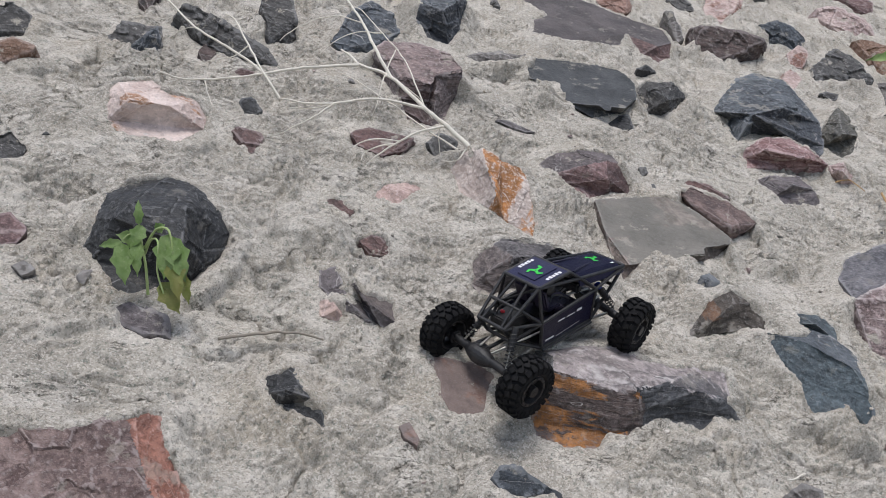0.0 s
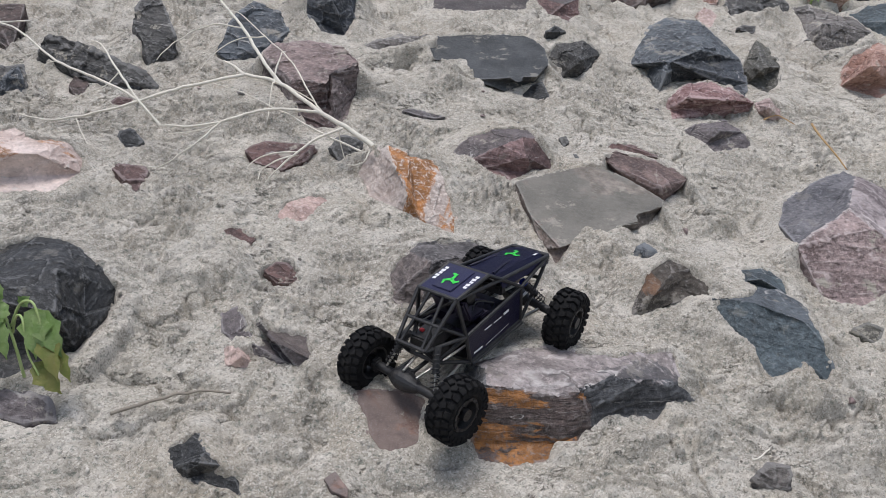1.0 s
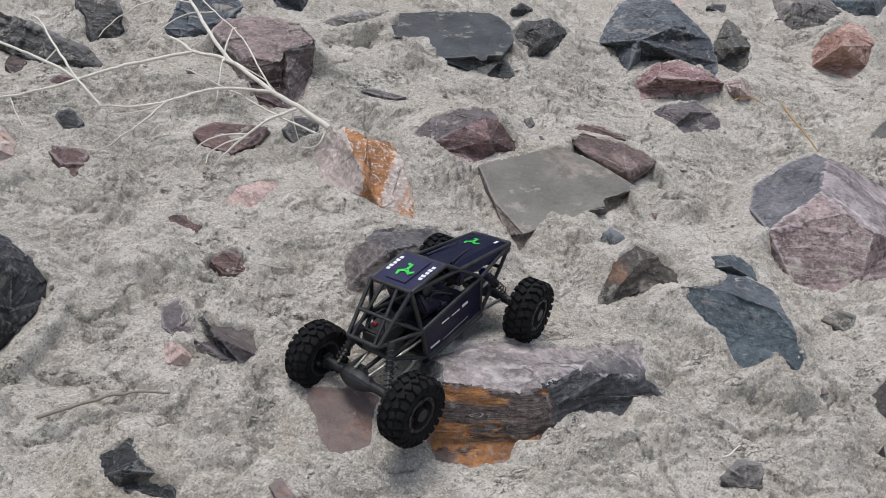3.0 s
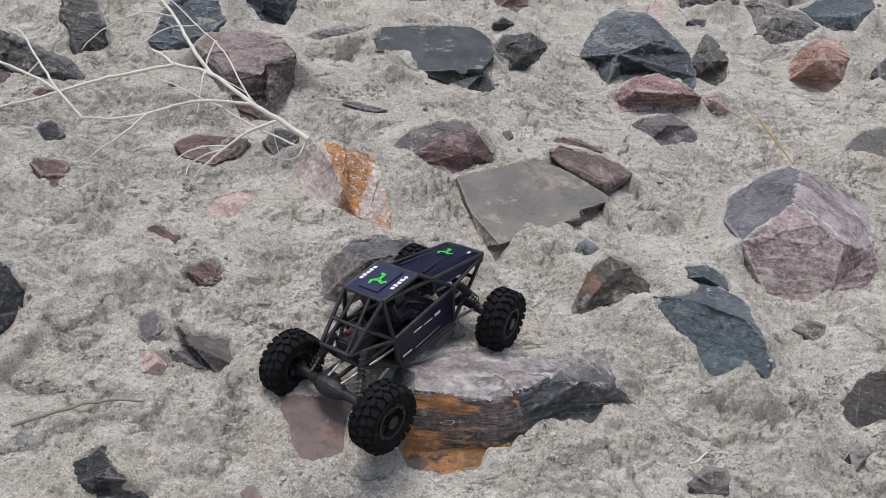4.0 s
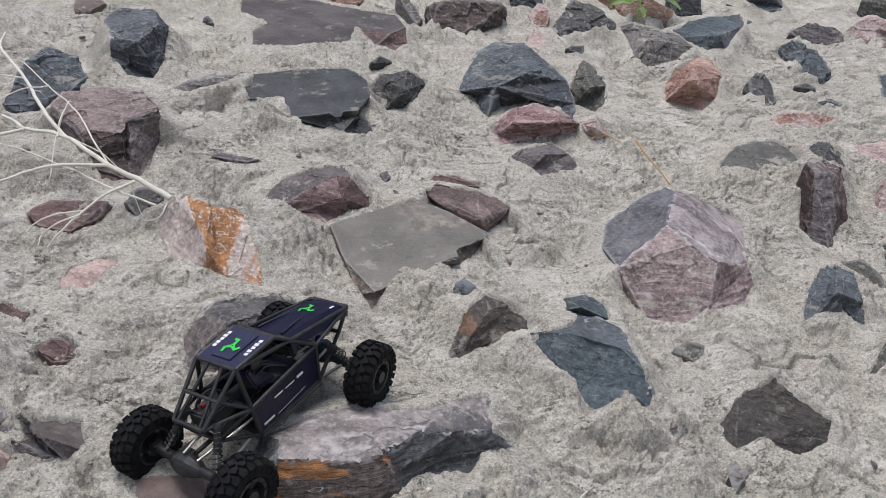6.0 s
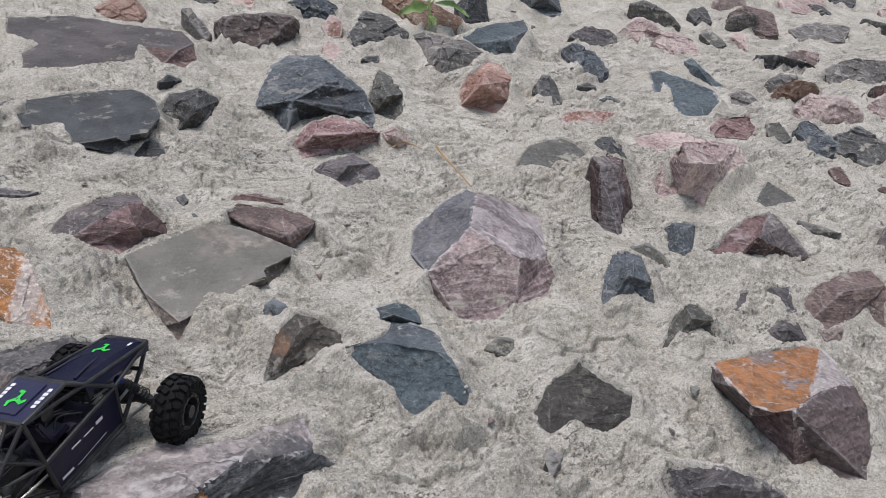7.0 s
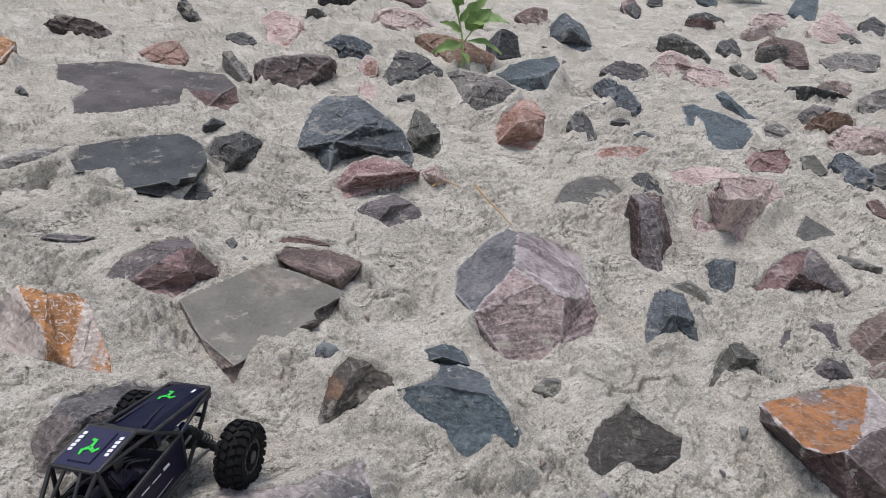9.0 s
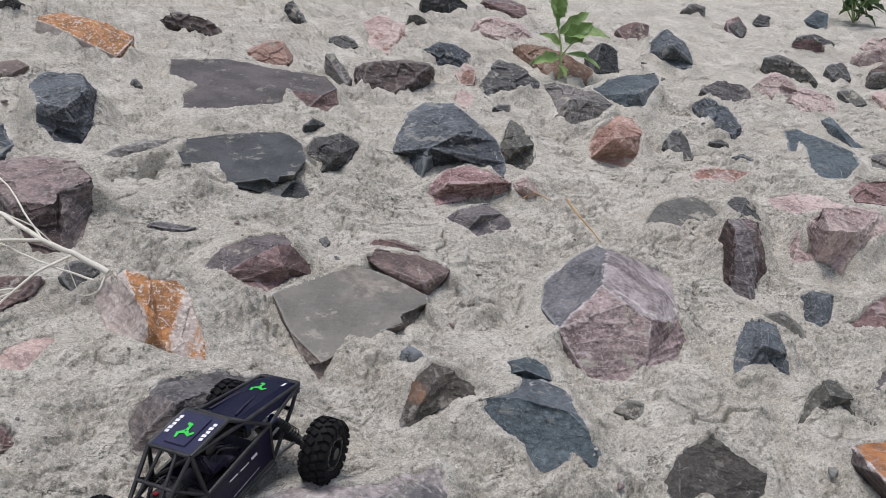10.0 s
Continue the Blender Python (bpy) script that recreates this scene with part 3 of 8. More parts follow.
def cut(kind, corners, facets, rocks=None):
    """A stone with its broken faces given by their corners; its sides go down into the mortar."""
    name, label, material = KINDS[kind]
    mid = Vector([sum(c[i] for c in corners) / len(corners) for i in range(3)])
    size = max(max(c[i] for c in corners) - min(c[i] for c in corners) for i in (0, 1))
    bm = bmesh.new()
    verts = [bm.verts.new(Vector(c) - mid) for c in corners]
    creases, follow = collections.Counter(), {}
    for facet in facets:
        bm.faces.new([verts[k] for k in facet])
        for a, b in zip(facet, facet[1:] + facet[:1]):
            creases[min(a, b), max(a, b)] += 1
            follow[a, b] = True
    rim = {a: b for a, b in follow if (b, a) not in follow}
    ring, k = [], min(rim)
    while len(ring) < len(rim):
        ring.append(k)
        k = rim[k]
    edges = [(Vector(corners[a]) - mid, Vector(corners[b]) - mid) for (a, b), n in creases.items() if n == 2]
    tree = BVHTree.FromPolygons([Vector(c) - mid for c in corners], facets)
    low = []
    for k in ring:  # the buried sides, widening downwards
        u, v, w = corners[k]
        out = Vector((u - mid.x, v - mid.y, 0)).normalized() * 0.012
        low.append(bm.verts.new((u - mid.x + out.x, v - mid.y + out.y, fall(u) - 0.08 - mid.z)))
    n = len(ring)
    for k in range(n):
        bm.faces.new((verts[ring[(k + 1) % n]], verts[ring[k]], low[k], low[(k + 1) % n]))
    bm.faces.new(low)
    bmesh.ops.recalc_face_normals(bm, faces=bm.faces[:])
    ob = link(name, bm, material, at(*mid))
    tagged(ob, label, "rock", group="stones set in the slope")
    grid = ob.modifiers.new("even grid", "REMESH")
    grid.mode, grid.octree_depth, grid.sharpness, grid.scale = "SHARP", 7 if size > 0.2 else 6, 1.0, 0.9
    path = [corners[k] for k in ring]
    FEET.append(([(u, v) for u, v, w in path], max(c[2] - fall(c[0]) for c in corners), Vector(mid)))
    CUTS.append((path, Vector(mid), size))
    mats = HEWN.get(kind) or [rock for _, rock in FACES.get(kind, ((0, material),))]
    BROKEN.append((ob, kind, size, (tree, rocks or [0] * len(facets), mats, edges)))
    return ob


def crease_distance(points, edges):
    """How far each point lies from the nearest of some edges."""
    best = np.full(len(points), 1.0)
    for a, b in edges:
        a, way = np.array(a), np.array(b - a)
        f = np.clip(((points - a) @ way) / max(way @ way, 1e-9), 0, 1)
        best = np.minimum(best, np.linalg.norm(points - a - f[:, None] * way, axis=1))
    return best


def weather():
    """Chip, pit and split the faces of all stones."""
    graph = bpy.context.evaluated_depsgraph_get()
    for i, (ob, kind, size, hewn) in enumerate(BROKEN):
        mesh = bpy.data.meshes.new_from_object(ob.evaluated_get(graph))
        mesh.name = ob.name
        seed, k = Vector((i * 3.7, i * 1.9, i)), min(1.0, 0.35 + size * 2)
        split, way = SPLIT.get(kind, (0.003, (0.2, 0.3, 0.9)))
        way = Vector(way).normalized()
        normals = [v.normal.copy() for v in mesh.vertices]
        worn = None
        if hewn:
            tree, rocks, mats, edges = hewn
            mesh.materials.clear()
            for rock in mats:
                mesh.materials.append(rock)
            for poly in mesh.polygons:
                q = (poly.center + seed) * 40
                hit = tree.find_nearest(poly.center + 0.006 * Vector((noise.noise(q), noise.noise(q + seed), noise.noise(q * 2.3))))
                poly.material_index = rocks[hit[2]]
            if PALE in mats or kind == "bigpink":  # pale broken ridges between the faces
                ridge = np.exp(-crease_distance(np.array([poly.center[:] for poly in mesh.polygons]), edges) / 0.007)
                mesh.materials.append(PALE)
                for poly in mesh.polygons:
                    if ridge[poly.index] > 0.45 and noise.noise((poly.center + seed) * 30) + 0.5 * noise.noise((poly.center + seed) * 75) > 0.0:
                        poly.material_index = len(mats)
            points = np.empty(len(mesh.vertices) * 3)
            mesh.vertices.foreach_get("co", points)
            worn = np.exp(-crease_distance(points.reshape(-1, 3), edges) / 0.007)
        elif kind in FACES:
            mesh.materials.clear()
            ways = [Vector(face).normalized() for face, _ in FACES[kind]]
            for _, rock in FACES[kind]:
                mesh.materials.append(rock)
            for poly in mesh.polygons:
                q = (poly.center + seed) * 30
                lean = poly.normal + 0.12 * Vector((noise.noise(q), noise.noise(q + seed), 0))
                poly.material_index = max(range(len(ways)), key=lambda j: lean.dot(ways[j]))
            if kind in ("bigpink", "rustblock"):  # pale broken ridges between the faces
                mesh.materials.append(PALE)
                kinds, meets = [poly.material_index for poly in mesh.polygons], {}
                for poly in mesh.polygons:
                    for corner in poly.vertices:
                        meets.setdefault(corner, set()).add(kinds[poly.index])
                for poly in mesh.polygons:
                    if any(len(meets[corner]) > 1 for corner in poly.vertices) and noise.noise((poly.center + seed) * 22) > -0.12:
                        poly.material_index = len(ways)
        flat = 0.35 if kind in SMOOTH else 0.5 if kind in ("striped", "banded", "maroon", "purplebrown", "rustquartz") else 1.5 if kind in ("redround", "redpink", "pinkwedge", "veinedgrey", "slate", "darkgrey") else 1.0
        for j, (v, normal) in enumerate(zip(mesh.vertices, normals)):
            p = v.co + seed
            plate = noise.noise(Vector(noise.voronoi(p * 11)[1][0]) * 5.3)  # broken faces, each a little proud or sunk
            chip = noise.noise(Vector(noise.voronoi(Vector((p.x, p.y, p.z * 1.8)) * 34)[1][0]) * 5.3)
            d = 0.003 * noise.noise(p * 8) + (0.008 * noise.noise(p * 5.5) if hewn and kind not in FLAT else 0.0) + flat * ((0.003 if hewn else 0.0045) * chip + (0.008 if hewn else 0.011) * plate) + 0.0025 * noise.noise(p * 34) + 0.0018 * noise.noise(p * 90) - 0.001
            h = p.dot(way)
            d += split * (1 - abs(normal.dot(way))) * 1.3 * noise.noise(Vector((p.x * 3, p.y * 3, h * 50)))
            if hewn and worn[j] > 0.05:
                d -= 0.006 * worn[j] * (0.25 + max(0.0, noise.noise(p * 26) + 0.6 * noise.noise(p * 60)))
            v.co += normal * d * k * (0.4 if kind in FLAT and normal.z > 0.8 else 1.0)
        mesh.shade_smooth()
        mesh.set_sharp_from_angle(angle=radians(34))
        ob.modifiers.clear()
        old, ob.data = ob.data, mesh
        bpy.data.meshes.remove(old)


cut("bigpink", ((1.638, 2.167, 0.000), (1.752, 2.224, 0.015), (1.912, 2.292, 0.020), (1.916, 2.245, 0.035), (1.709, 2.013, 0.088), (1.523, 1.925, 0.040), (1.550, 1.998, 0.005), (1.574, 2.070, 0.000), (1.980, 2.198, 0.025), (2.039, 2.146, 0.015), (2.057, 2.094, 0.005), (1.908, 1.893, 0.020), (1.769, 1.863, 0.070), (1.730, 1.927, 0.082), (1.721, 1.799, -0.030), (1.650, 1.773, -0.040), (1.558, 1.813, -0.040), (1.539, 1.878, -0.030), (1.905, 1.849, -0.015), (1.842, 1.806, -0.035)), ((0, 1, 2, 3, 4, 5, 6, 7), (3, 8, 9, 10, 11, 12, 13, 4), (4, 13, 12, 14, 15, 16, 17, 5), (12, 11, 18, 19, 14)), (0, 1, 2, 3))
cut("browndark", ((1.652, 1.509, 0.050), (1.712, 1.381, 0.020), (1.686, 1.358, -0.012), (1.622, 1.354, -0.035), (1.577, 1.381, -0.028), (1.561, 1.401, -0.024), (1.496, 1.400, -0.030), (1.499, 1.471, -0.030), (1.566, 1.500, 0.005), (1.681, 1.445, 0.040)), ((0, 9, 1, 3, 4, 5, 6, 7, 8), (1, 2, 3)))
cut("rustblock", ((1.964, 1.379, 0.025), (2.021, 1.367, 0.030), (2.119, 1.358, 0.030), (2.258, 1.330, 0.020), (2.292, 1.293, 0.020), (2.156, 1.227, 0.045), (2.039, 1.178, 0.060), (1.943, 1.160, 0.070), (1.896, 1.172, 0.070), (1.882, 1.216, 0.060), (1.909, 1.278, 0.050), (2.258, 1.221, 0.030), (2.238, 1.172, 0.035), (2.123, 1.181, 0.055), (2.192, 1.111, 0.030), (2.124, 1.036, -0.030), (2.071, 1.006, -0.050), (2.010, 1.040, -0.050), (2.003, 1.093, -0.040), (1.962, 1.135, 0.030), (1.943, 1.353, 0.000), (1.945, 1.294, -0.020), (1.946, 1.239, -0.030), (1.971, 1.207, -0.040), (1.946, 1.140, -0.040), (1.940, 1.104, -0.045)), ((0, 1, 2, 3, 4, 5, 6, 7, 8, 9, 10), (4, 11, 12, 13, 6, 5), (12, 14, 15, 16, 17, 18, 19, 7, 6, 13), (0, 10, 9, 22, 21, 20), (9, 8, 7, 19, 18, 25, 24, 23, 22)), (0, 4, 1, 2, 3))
cut("bluegrey", ((1.192, 1.742, 0.050), (1.232, 1.728, 0.056), (1.274, 1.706, 0.062), (1.316, 1.672, 0.066), (1.350, 1.644, 0.062), (1.386, 1.627, 0.050), (1.391, 1.585, 0.030), (1.393, 1.547, 0.000), (1.384, 1.534, -0.020), (1.367, 1.552, -0.020), (1.345, 1.580, 0.000), (1.311, 1.556, -0.015), (1.266, 1.560, -0.020), (1.242, 1.580, -0.010), (1.248, 1.628, 0.000), (1.231, 1.650, 0.010), (1.204, 1.690, 0.020), (1.190, 1.723, 0.030), (1.278, 1.745, 0.050), (1.334, 1.785, 0.040), (1.377, 1.768, 0.040), (1.408, 1.720, 0.036)), ((0, 1, 2, 3, 4, 5, 6, 7, 8, 9, 10, 11, 12, 13, 14, 15, 16, 17), (0, 18, 19, 20, 21, 5, 4, 3, 2, 1)), (0, 1))
cut("bluegrey", ((1.352, 1.885, 0.005), (1.419, 1.884, 0.005), (1.454, 1.845, 0.005), (1.438, 1.784, 0.000), (1.393, 1.777, 0.010), (1.345, 1.801, 0.015), (1.340, 1.835, 0.012), (1.359, 1.811, 0.035)), ((0, 1, 7, 6), (1, 2, 3, 7), (7, 3, 4, 5, 6)))
cut("brownwedge", ((1.140, 1.867, 0.075), (1.092, 1.854, 0.050), (1.074, 1.822, 0.020), (1.027, 1.772, 0.000), (1.024, 1.757, -0.005), (1.065, 1.768, 0.030), (1.124, 1.810, 0.067), (1.186, 1.827, 0.062), (1.219, 1.786, 0.055), (1.208, 1.758, 0.030), (1.170, 1.780, 0.020), (1.128, 1.774, 0.005), (1.062, 1.758, -0.005)), ((0, 6, 5, 4, 3, 2, 1), (0, 7, 8, 9, 10, 11, 12, 4, 5, 6)))
cut("flatgrey", ((0.896, 2.257, 0.030), (1.141, 2.339, 0.030), (1.217, 2.256, 0.030), (1.277, 2.153, 0.028), (1.260, 2.124, 0.026), (1.174, 2.095, 0.024), (1.170, 2.061, 0.022), (1.111, 2.050, 0.022), (1.066, 2.025, 0.020), (1.027, 2.056, 0.018), (0.968, 1.996, 0.015), (0.932, 1.982, 0.015), (0.895, 2.113, 0.022), (1.282, 2.152, -0.008), (1.179, 2.074, -0.010), (1.118, 2.064, -0.002), (0.936, 1.962, -0.020), (0.918, 1.964, -0.020), (0.907, 2.017, -0.010), (0.902, 2.175, 0.000), (0.897, 2.257, 0.008)), ((0, 1, 2, 3, 4, 5, 6, 7, 8, 9, 10, 11, 12), (4, 13, 14, 6, 5), (6, 14, 15, 7), (0, 12, 11, 10, 16, 17, 18, 19, 20)), (0, 2, 2, 1))
cut("purplebrown", ((1.180, 2.357, 0.040), (1.226, 2.382, 0.045), (1.327, 2.321, 0.045), (1.378, 2.264, 0.040), (1.381, 2.239, 0.038), (1.285, 2.205, 0.036), (1.233, 2.266, 0.035), (1.185, 2.332, 0.034), (1.301, 2.202, -0.012), (1.255, 2.243, 0.000), (1.200, 2.346, 0.004), (1.403, 2.267, 0.000), (1.346, 2.217, -0.010)), ((0, 1, 2, 3, 4, 5, 6, 7), (0, 7, 6, 5, 8, 9, 10), (5, 4, 11, 12, 8)))
cut("redbrown", ((1.218, 2.438, 0.015), (1.248, 2.458, 0.030), (1.306, 2.432, 0.032), (1.364, 2.363, 0.030), (1.366, 2.363, 0.015), (1.299, 2.406, 0.018), (1.250, 2.434, 0.018)), ((0, 1, 2, 3, 4, 5, 6),))
cut("maroon", ((0.782, 2.452, 0.000), (0.831, 2.496, 0.030), (0.895, 2.512, 0.040), (0.979, 2.518, 0.045), (0.951, 2.396, 0.085), (0.885, 2.377, 0.068), (0.818, 2.392, 0.015), (0.947, 2.324, 0.060), (0.968, 2.325, 0.010), (0.898, 2.300, 0.000), (0.844, 2.367, 0.000), (0.999, 2.406, 0.075), (1.035, 2.369, 0.030), (1.030, 2.340, 0.010), (1.006, 2.485, 0.055)), ((0, 1, 2, 3, 4, 5, 6), (6, 5, 4, 7, 8, 9, 10), (4, 11, 12, 13, 8, 7), (3, 14, 11, 4)), (0, 1, 2, 0))
cut("rustquartz", ((0.572, 2.358, 0.085), (0.549, 2.392, 0.060), (0.513, 2.377, 0.030), (0.503, 2.348, 0.000), (0.513, 2.240, 0.000), (0.558, 2.179, 0.010), (0.579, 2.144, 0.020), (0.594, 2.145, 0.070), (0.579, 2.247, 0.082), (0.627, 2.320, 0.078), (0.696, 2.322, 0.055), (0.709, 2.247, 0.045), (0.719, 2.171, 0.030), (0.708, 2.079, -0.010), (0.672, 2.080, 0.000), (0.625, 2.111, 0.010)), ((0, 8, 7, 6, 5, 4, 3, 2, 1), (0, 9, 10, 11, 12, 13, 14, 15, 6, 7, 8)), (1, 0))
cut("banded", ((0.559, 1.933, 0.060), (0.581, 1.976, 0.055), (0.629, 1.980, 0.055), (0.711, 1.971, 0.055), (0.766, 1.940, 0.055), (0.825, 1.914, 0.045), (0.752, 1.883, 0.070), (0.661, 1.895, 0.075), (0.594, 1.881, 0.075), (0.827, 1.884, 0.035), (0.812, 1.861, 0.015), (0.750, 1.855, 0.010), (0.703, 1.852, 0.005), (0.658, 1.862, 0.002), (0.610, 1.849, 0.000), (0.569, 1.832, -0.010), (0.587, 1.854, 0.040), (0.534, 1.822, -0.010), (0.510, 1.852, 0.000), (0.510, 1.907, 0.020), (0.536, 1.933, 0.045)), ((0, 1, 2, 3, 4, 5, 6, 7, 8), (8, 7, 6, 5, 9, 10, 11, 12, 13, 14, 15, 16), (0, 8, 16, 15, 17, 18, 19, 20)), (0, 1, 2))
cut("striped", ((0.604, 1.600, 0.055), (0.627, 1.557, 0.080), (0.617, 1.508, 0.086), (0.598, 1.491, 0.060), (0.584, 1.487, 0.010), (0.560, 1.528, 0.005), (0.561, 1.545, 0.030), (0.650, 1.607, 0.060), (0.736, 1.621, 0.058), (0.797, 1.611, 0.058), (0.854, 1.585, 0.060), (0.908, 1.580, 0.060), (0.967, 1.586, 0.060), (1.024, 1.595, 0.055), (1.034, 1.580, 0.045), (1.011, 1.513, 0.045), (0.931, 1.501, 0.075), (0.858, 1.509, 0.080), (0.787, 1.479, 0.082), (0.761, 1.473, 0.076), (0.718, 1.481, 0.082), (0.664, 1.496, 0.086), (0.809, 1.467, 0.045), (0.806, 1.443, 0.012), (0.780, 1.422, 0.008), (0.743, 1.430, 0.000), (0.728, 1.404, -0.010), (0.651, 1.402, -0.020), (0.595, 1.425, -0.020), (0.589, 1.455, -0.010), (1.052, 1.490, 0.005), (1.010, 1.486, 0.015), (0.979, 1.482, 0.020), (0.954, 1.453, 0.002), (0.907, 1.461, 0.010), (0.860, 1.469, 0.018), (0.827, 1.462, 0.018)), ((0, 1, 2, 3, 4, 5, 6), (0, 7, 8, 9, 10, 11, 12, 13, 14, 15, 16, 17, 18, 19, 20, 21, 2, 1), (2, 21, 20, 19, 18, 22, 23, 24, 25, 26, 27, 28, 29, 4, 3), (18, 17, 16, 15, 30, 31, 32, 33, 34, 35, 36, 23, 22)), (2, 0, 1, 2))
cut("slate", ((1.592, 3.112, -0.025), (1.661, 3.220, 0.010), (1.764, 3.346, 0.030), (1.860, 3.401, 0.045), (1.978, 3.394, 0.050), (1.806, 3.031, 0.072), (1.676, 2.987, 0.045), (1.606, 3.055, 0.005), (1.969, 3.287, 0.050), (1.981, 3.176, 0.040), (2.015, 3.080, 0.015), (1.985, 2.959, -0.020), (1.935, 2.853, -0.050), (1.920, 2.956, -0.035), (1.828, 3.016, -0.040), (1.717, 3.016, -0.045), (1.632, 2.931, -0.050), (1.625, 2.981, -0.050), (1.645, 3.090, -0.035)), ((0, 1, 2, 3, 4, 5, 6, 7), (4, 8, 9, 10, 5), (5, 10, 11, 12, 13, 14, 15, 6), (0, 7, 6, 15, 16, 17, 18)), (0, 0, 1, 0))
cut("olive", ((2.021, 3.076, -0.020), (2.189, 3.281, 0.020), (2.191, 3.178, 0.020), (2.166, 3.042, 0.005), (2.122, 2.959, -0.030), (2.061, 2.927, -0.050), (2.021, 3.010, -0.050), (2.049, 2.981, 0.030)), ((0, 1, 7, 6), (1, 2, 3, 7), (7, 3, 4, 5, 6)))
cut("redpink", ((1.602, 2.796, 0.005), (1.671, 2.832, 0.030), (1.775, 2.869, 0.030), (1.834, 2.799, 0.025), (1.887, 2.751, 0.005), (1.719, 2.713, 0.035), (1.633, 2.734, 0.032), (1.893, 2.754, -0.035), (1.815, 2.757, -0.035), (1.716, 2.753, -0.035), (1.587, 2.731, -0.045), (1.590, 2.780, -0.030)), ((0, 1, 2, 3, 4, 5, 6), (0, 6, 5, 4, 7, 8, 9, 10, 11)))
cut("pinkwedge", ((1.923, 2.797, -0.020), (1.979, 2.808, 0.000), (2.009, 2.772, -0.010), (2.008, 2.724, -0.045), (1.939, 2.709, -0.045), (1.918, 2.767, -0.040), (1.910, 2.697, 0.015)), ((0, 1, 6, 5), (1, 2, 3, 6), (6, 3, 4, 5)))
cut("veinedpurple", ((1.566, 2.609, -0.025), (1.631, 2.623, 0.000), (1.719, 2.635, 0.000), (1.748, 2.572, -0.005), (1.769, 2.527, -0.035), (1.688, 2.510, -0.030), (1.618, 2.491, -0.035), (1.595, 2.526, -0.025), (1.640, 2.536, 0.020)), ((0, 1, 8, 7), (1, 2, 3, 8), (8, 3, 4, 5, 6, 7)))
cut("slateflat", ((0.826, 3.069, 0.050), (0.876, 3.146, 0.050), (1.008, 3.168, 0.054), (1.194, 3.153, 0.060), (1.227, 3.049, 0.060), (1.200, 2.920, 0.056), (1.136, 2.839, 0.050), (1.031, 2.782, 0.046), (0.926, 2.834, 0.040), (0.932, 2.911, 0.034), (0.936, 2.988, 0.032), (0.829, 2.999, 0.032), (1.191, 2.915, 0.025), (1.139, 2.872, 0.010), (1.045, 2.826, 0.000), (1.000, 2.852, 0.000), (0.926, 2.844, 0.020)), ((0, 1, 2, 3, 4, 5, 6, 7, 8, 9, 10, 11), (5, 12, 13, 14, 15, 16, 8, 7, 6)))
cut("darkgrey", ((1.233, 3.054, 0.030), (1.290, 3.112, 0.050), (1.384, 3.090, 0.078), (1.473, 3.097, 0.020), (1.377, 2.989, 0.000), (1.339, 2.979, -0.020), (1.267, 2.970, -0.020), (1.333, 2.968, 0.055), (1.290, 3.016, 0.000), (1.235, 3.037, 0.010)), ((0, 1, 2, 7, 6, 8, 9), (2, 3, 4, 5, 6, 7)))
cut("bigpurple", ((0.968, 3.922, 0.050), (1.190, 3.919, 0.055), (1.341, 3.790, 0.058), (1.551, 3.700, 0.052), (1.552, 3.582, 0.045), (1.537, 3.516, 0.000), (1.465, 3.445, 0.000), (1.390, 3.462, 0.012), (1.343, 3.568, 0.050), (1.296, 3.481, 0.030), (1.159, 3.452, 0.030), (1.034, 3.440, 0.028), (0.927, 3.475, 0.024), (0.947, 3.597, 0.030), (1.015, 3.660, 0.038), (0.942, 3.809, 0.030), (1.467, 3.513, 0.045)), ((0, 1, 2, 3, 4, 16, 8, 9, 10, 11, 12, 13, 14, 15), (8, 16, 4, 5, 6, 7)), (0, 1))
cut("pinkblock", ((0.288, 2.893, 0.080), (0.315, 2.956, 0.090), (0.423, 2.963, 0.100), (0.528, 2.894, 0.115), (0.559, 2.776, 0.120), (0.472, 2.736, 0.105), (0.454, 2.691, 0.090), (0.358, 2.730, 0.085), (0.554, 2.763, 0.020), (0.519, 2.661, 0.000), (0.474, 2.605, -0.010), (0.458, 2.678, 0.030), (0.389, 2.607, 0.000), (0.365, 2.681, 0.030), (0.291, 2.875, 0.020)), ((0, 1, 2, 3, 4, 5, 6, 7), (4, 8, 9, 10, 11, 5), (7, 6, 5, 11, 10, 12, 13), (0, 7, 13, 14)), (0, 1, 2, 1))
cut("black", ((-0.314, 1.860, 0.050), (-0.305, 1.941, 0.055), (-0.265, 2.000, 0.070), (-0.188, 2.008, 0.085), (-0.123, 1.983, 0.080), (-0.124, 1.838, 0.120), (-0.235, 1.838, 0.120), (-0.268, 1.813, 0.090), (-0.066, 1.936, 0.060), (-0.029, 1.899, 0.030), (-0.035, 1.863, 0.000), (-0.067, 1.792, 0.010), (-0.116, 1.745, 0.100), (-0.094, 1.747, 0.000), (-0.201, 1.679, 0.000), (-0.236, 1.692, 0.000), (-0.295, 1.779, 0.000), (-0.321, 1.813, 0.000), (-0.308, 1.834, 0.030)), ((0, 1, 2, 3, 4, 5, 6, 7), (4, 8, 9, 10, 11, 12, 5), (5, 12, 11, 13, 14, 15, 16, 17, 18, 0, 7, 6)))
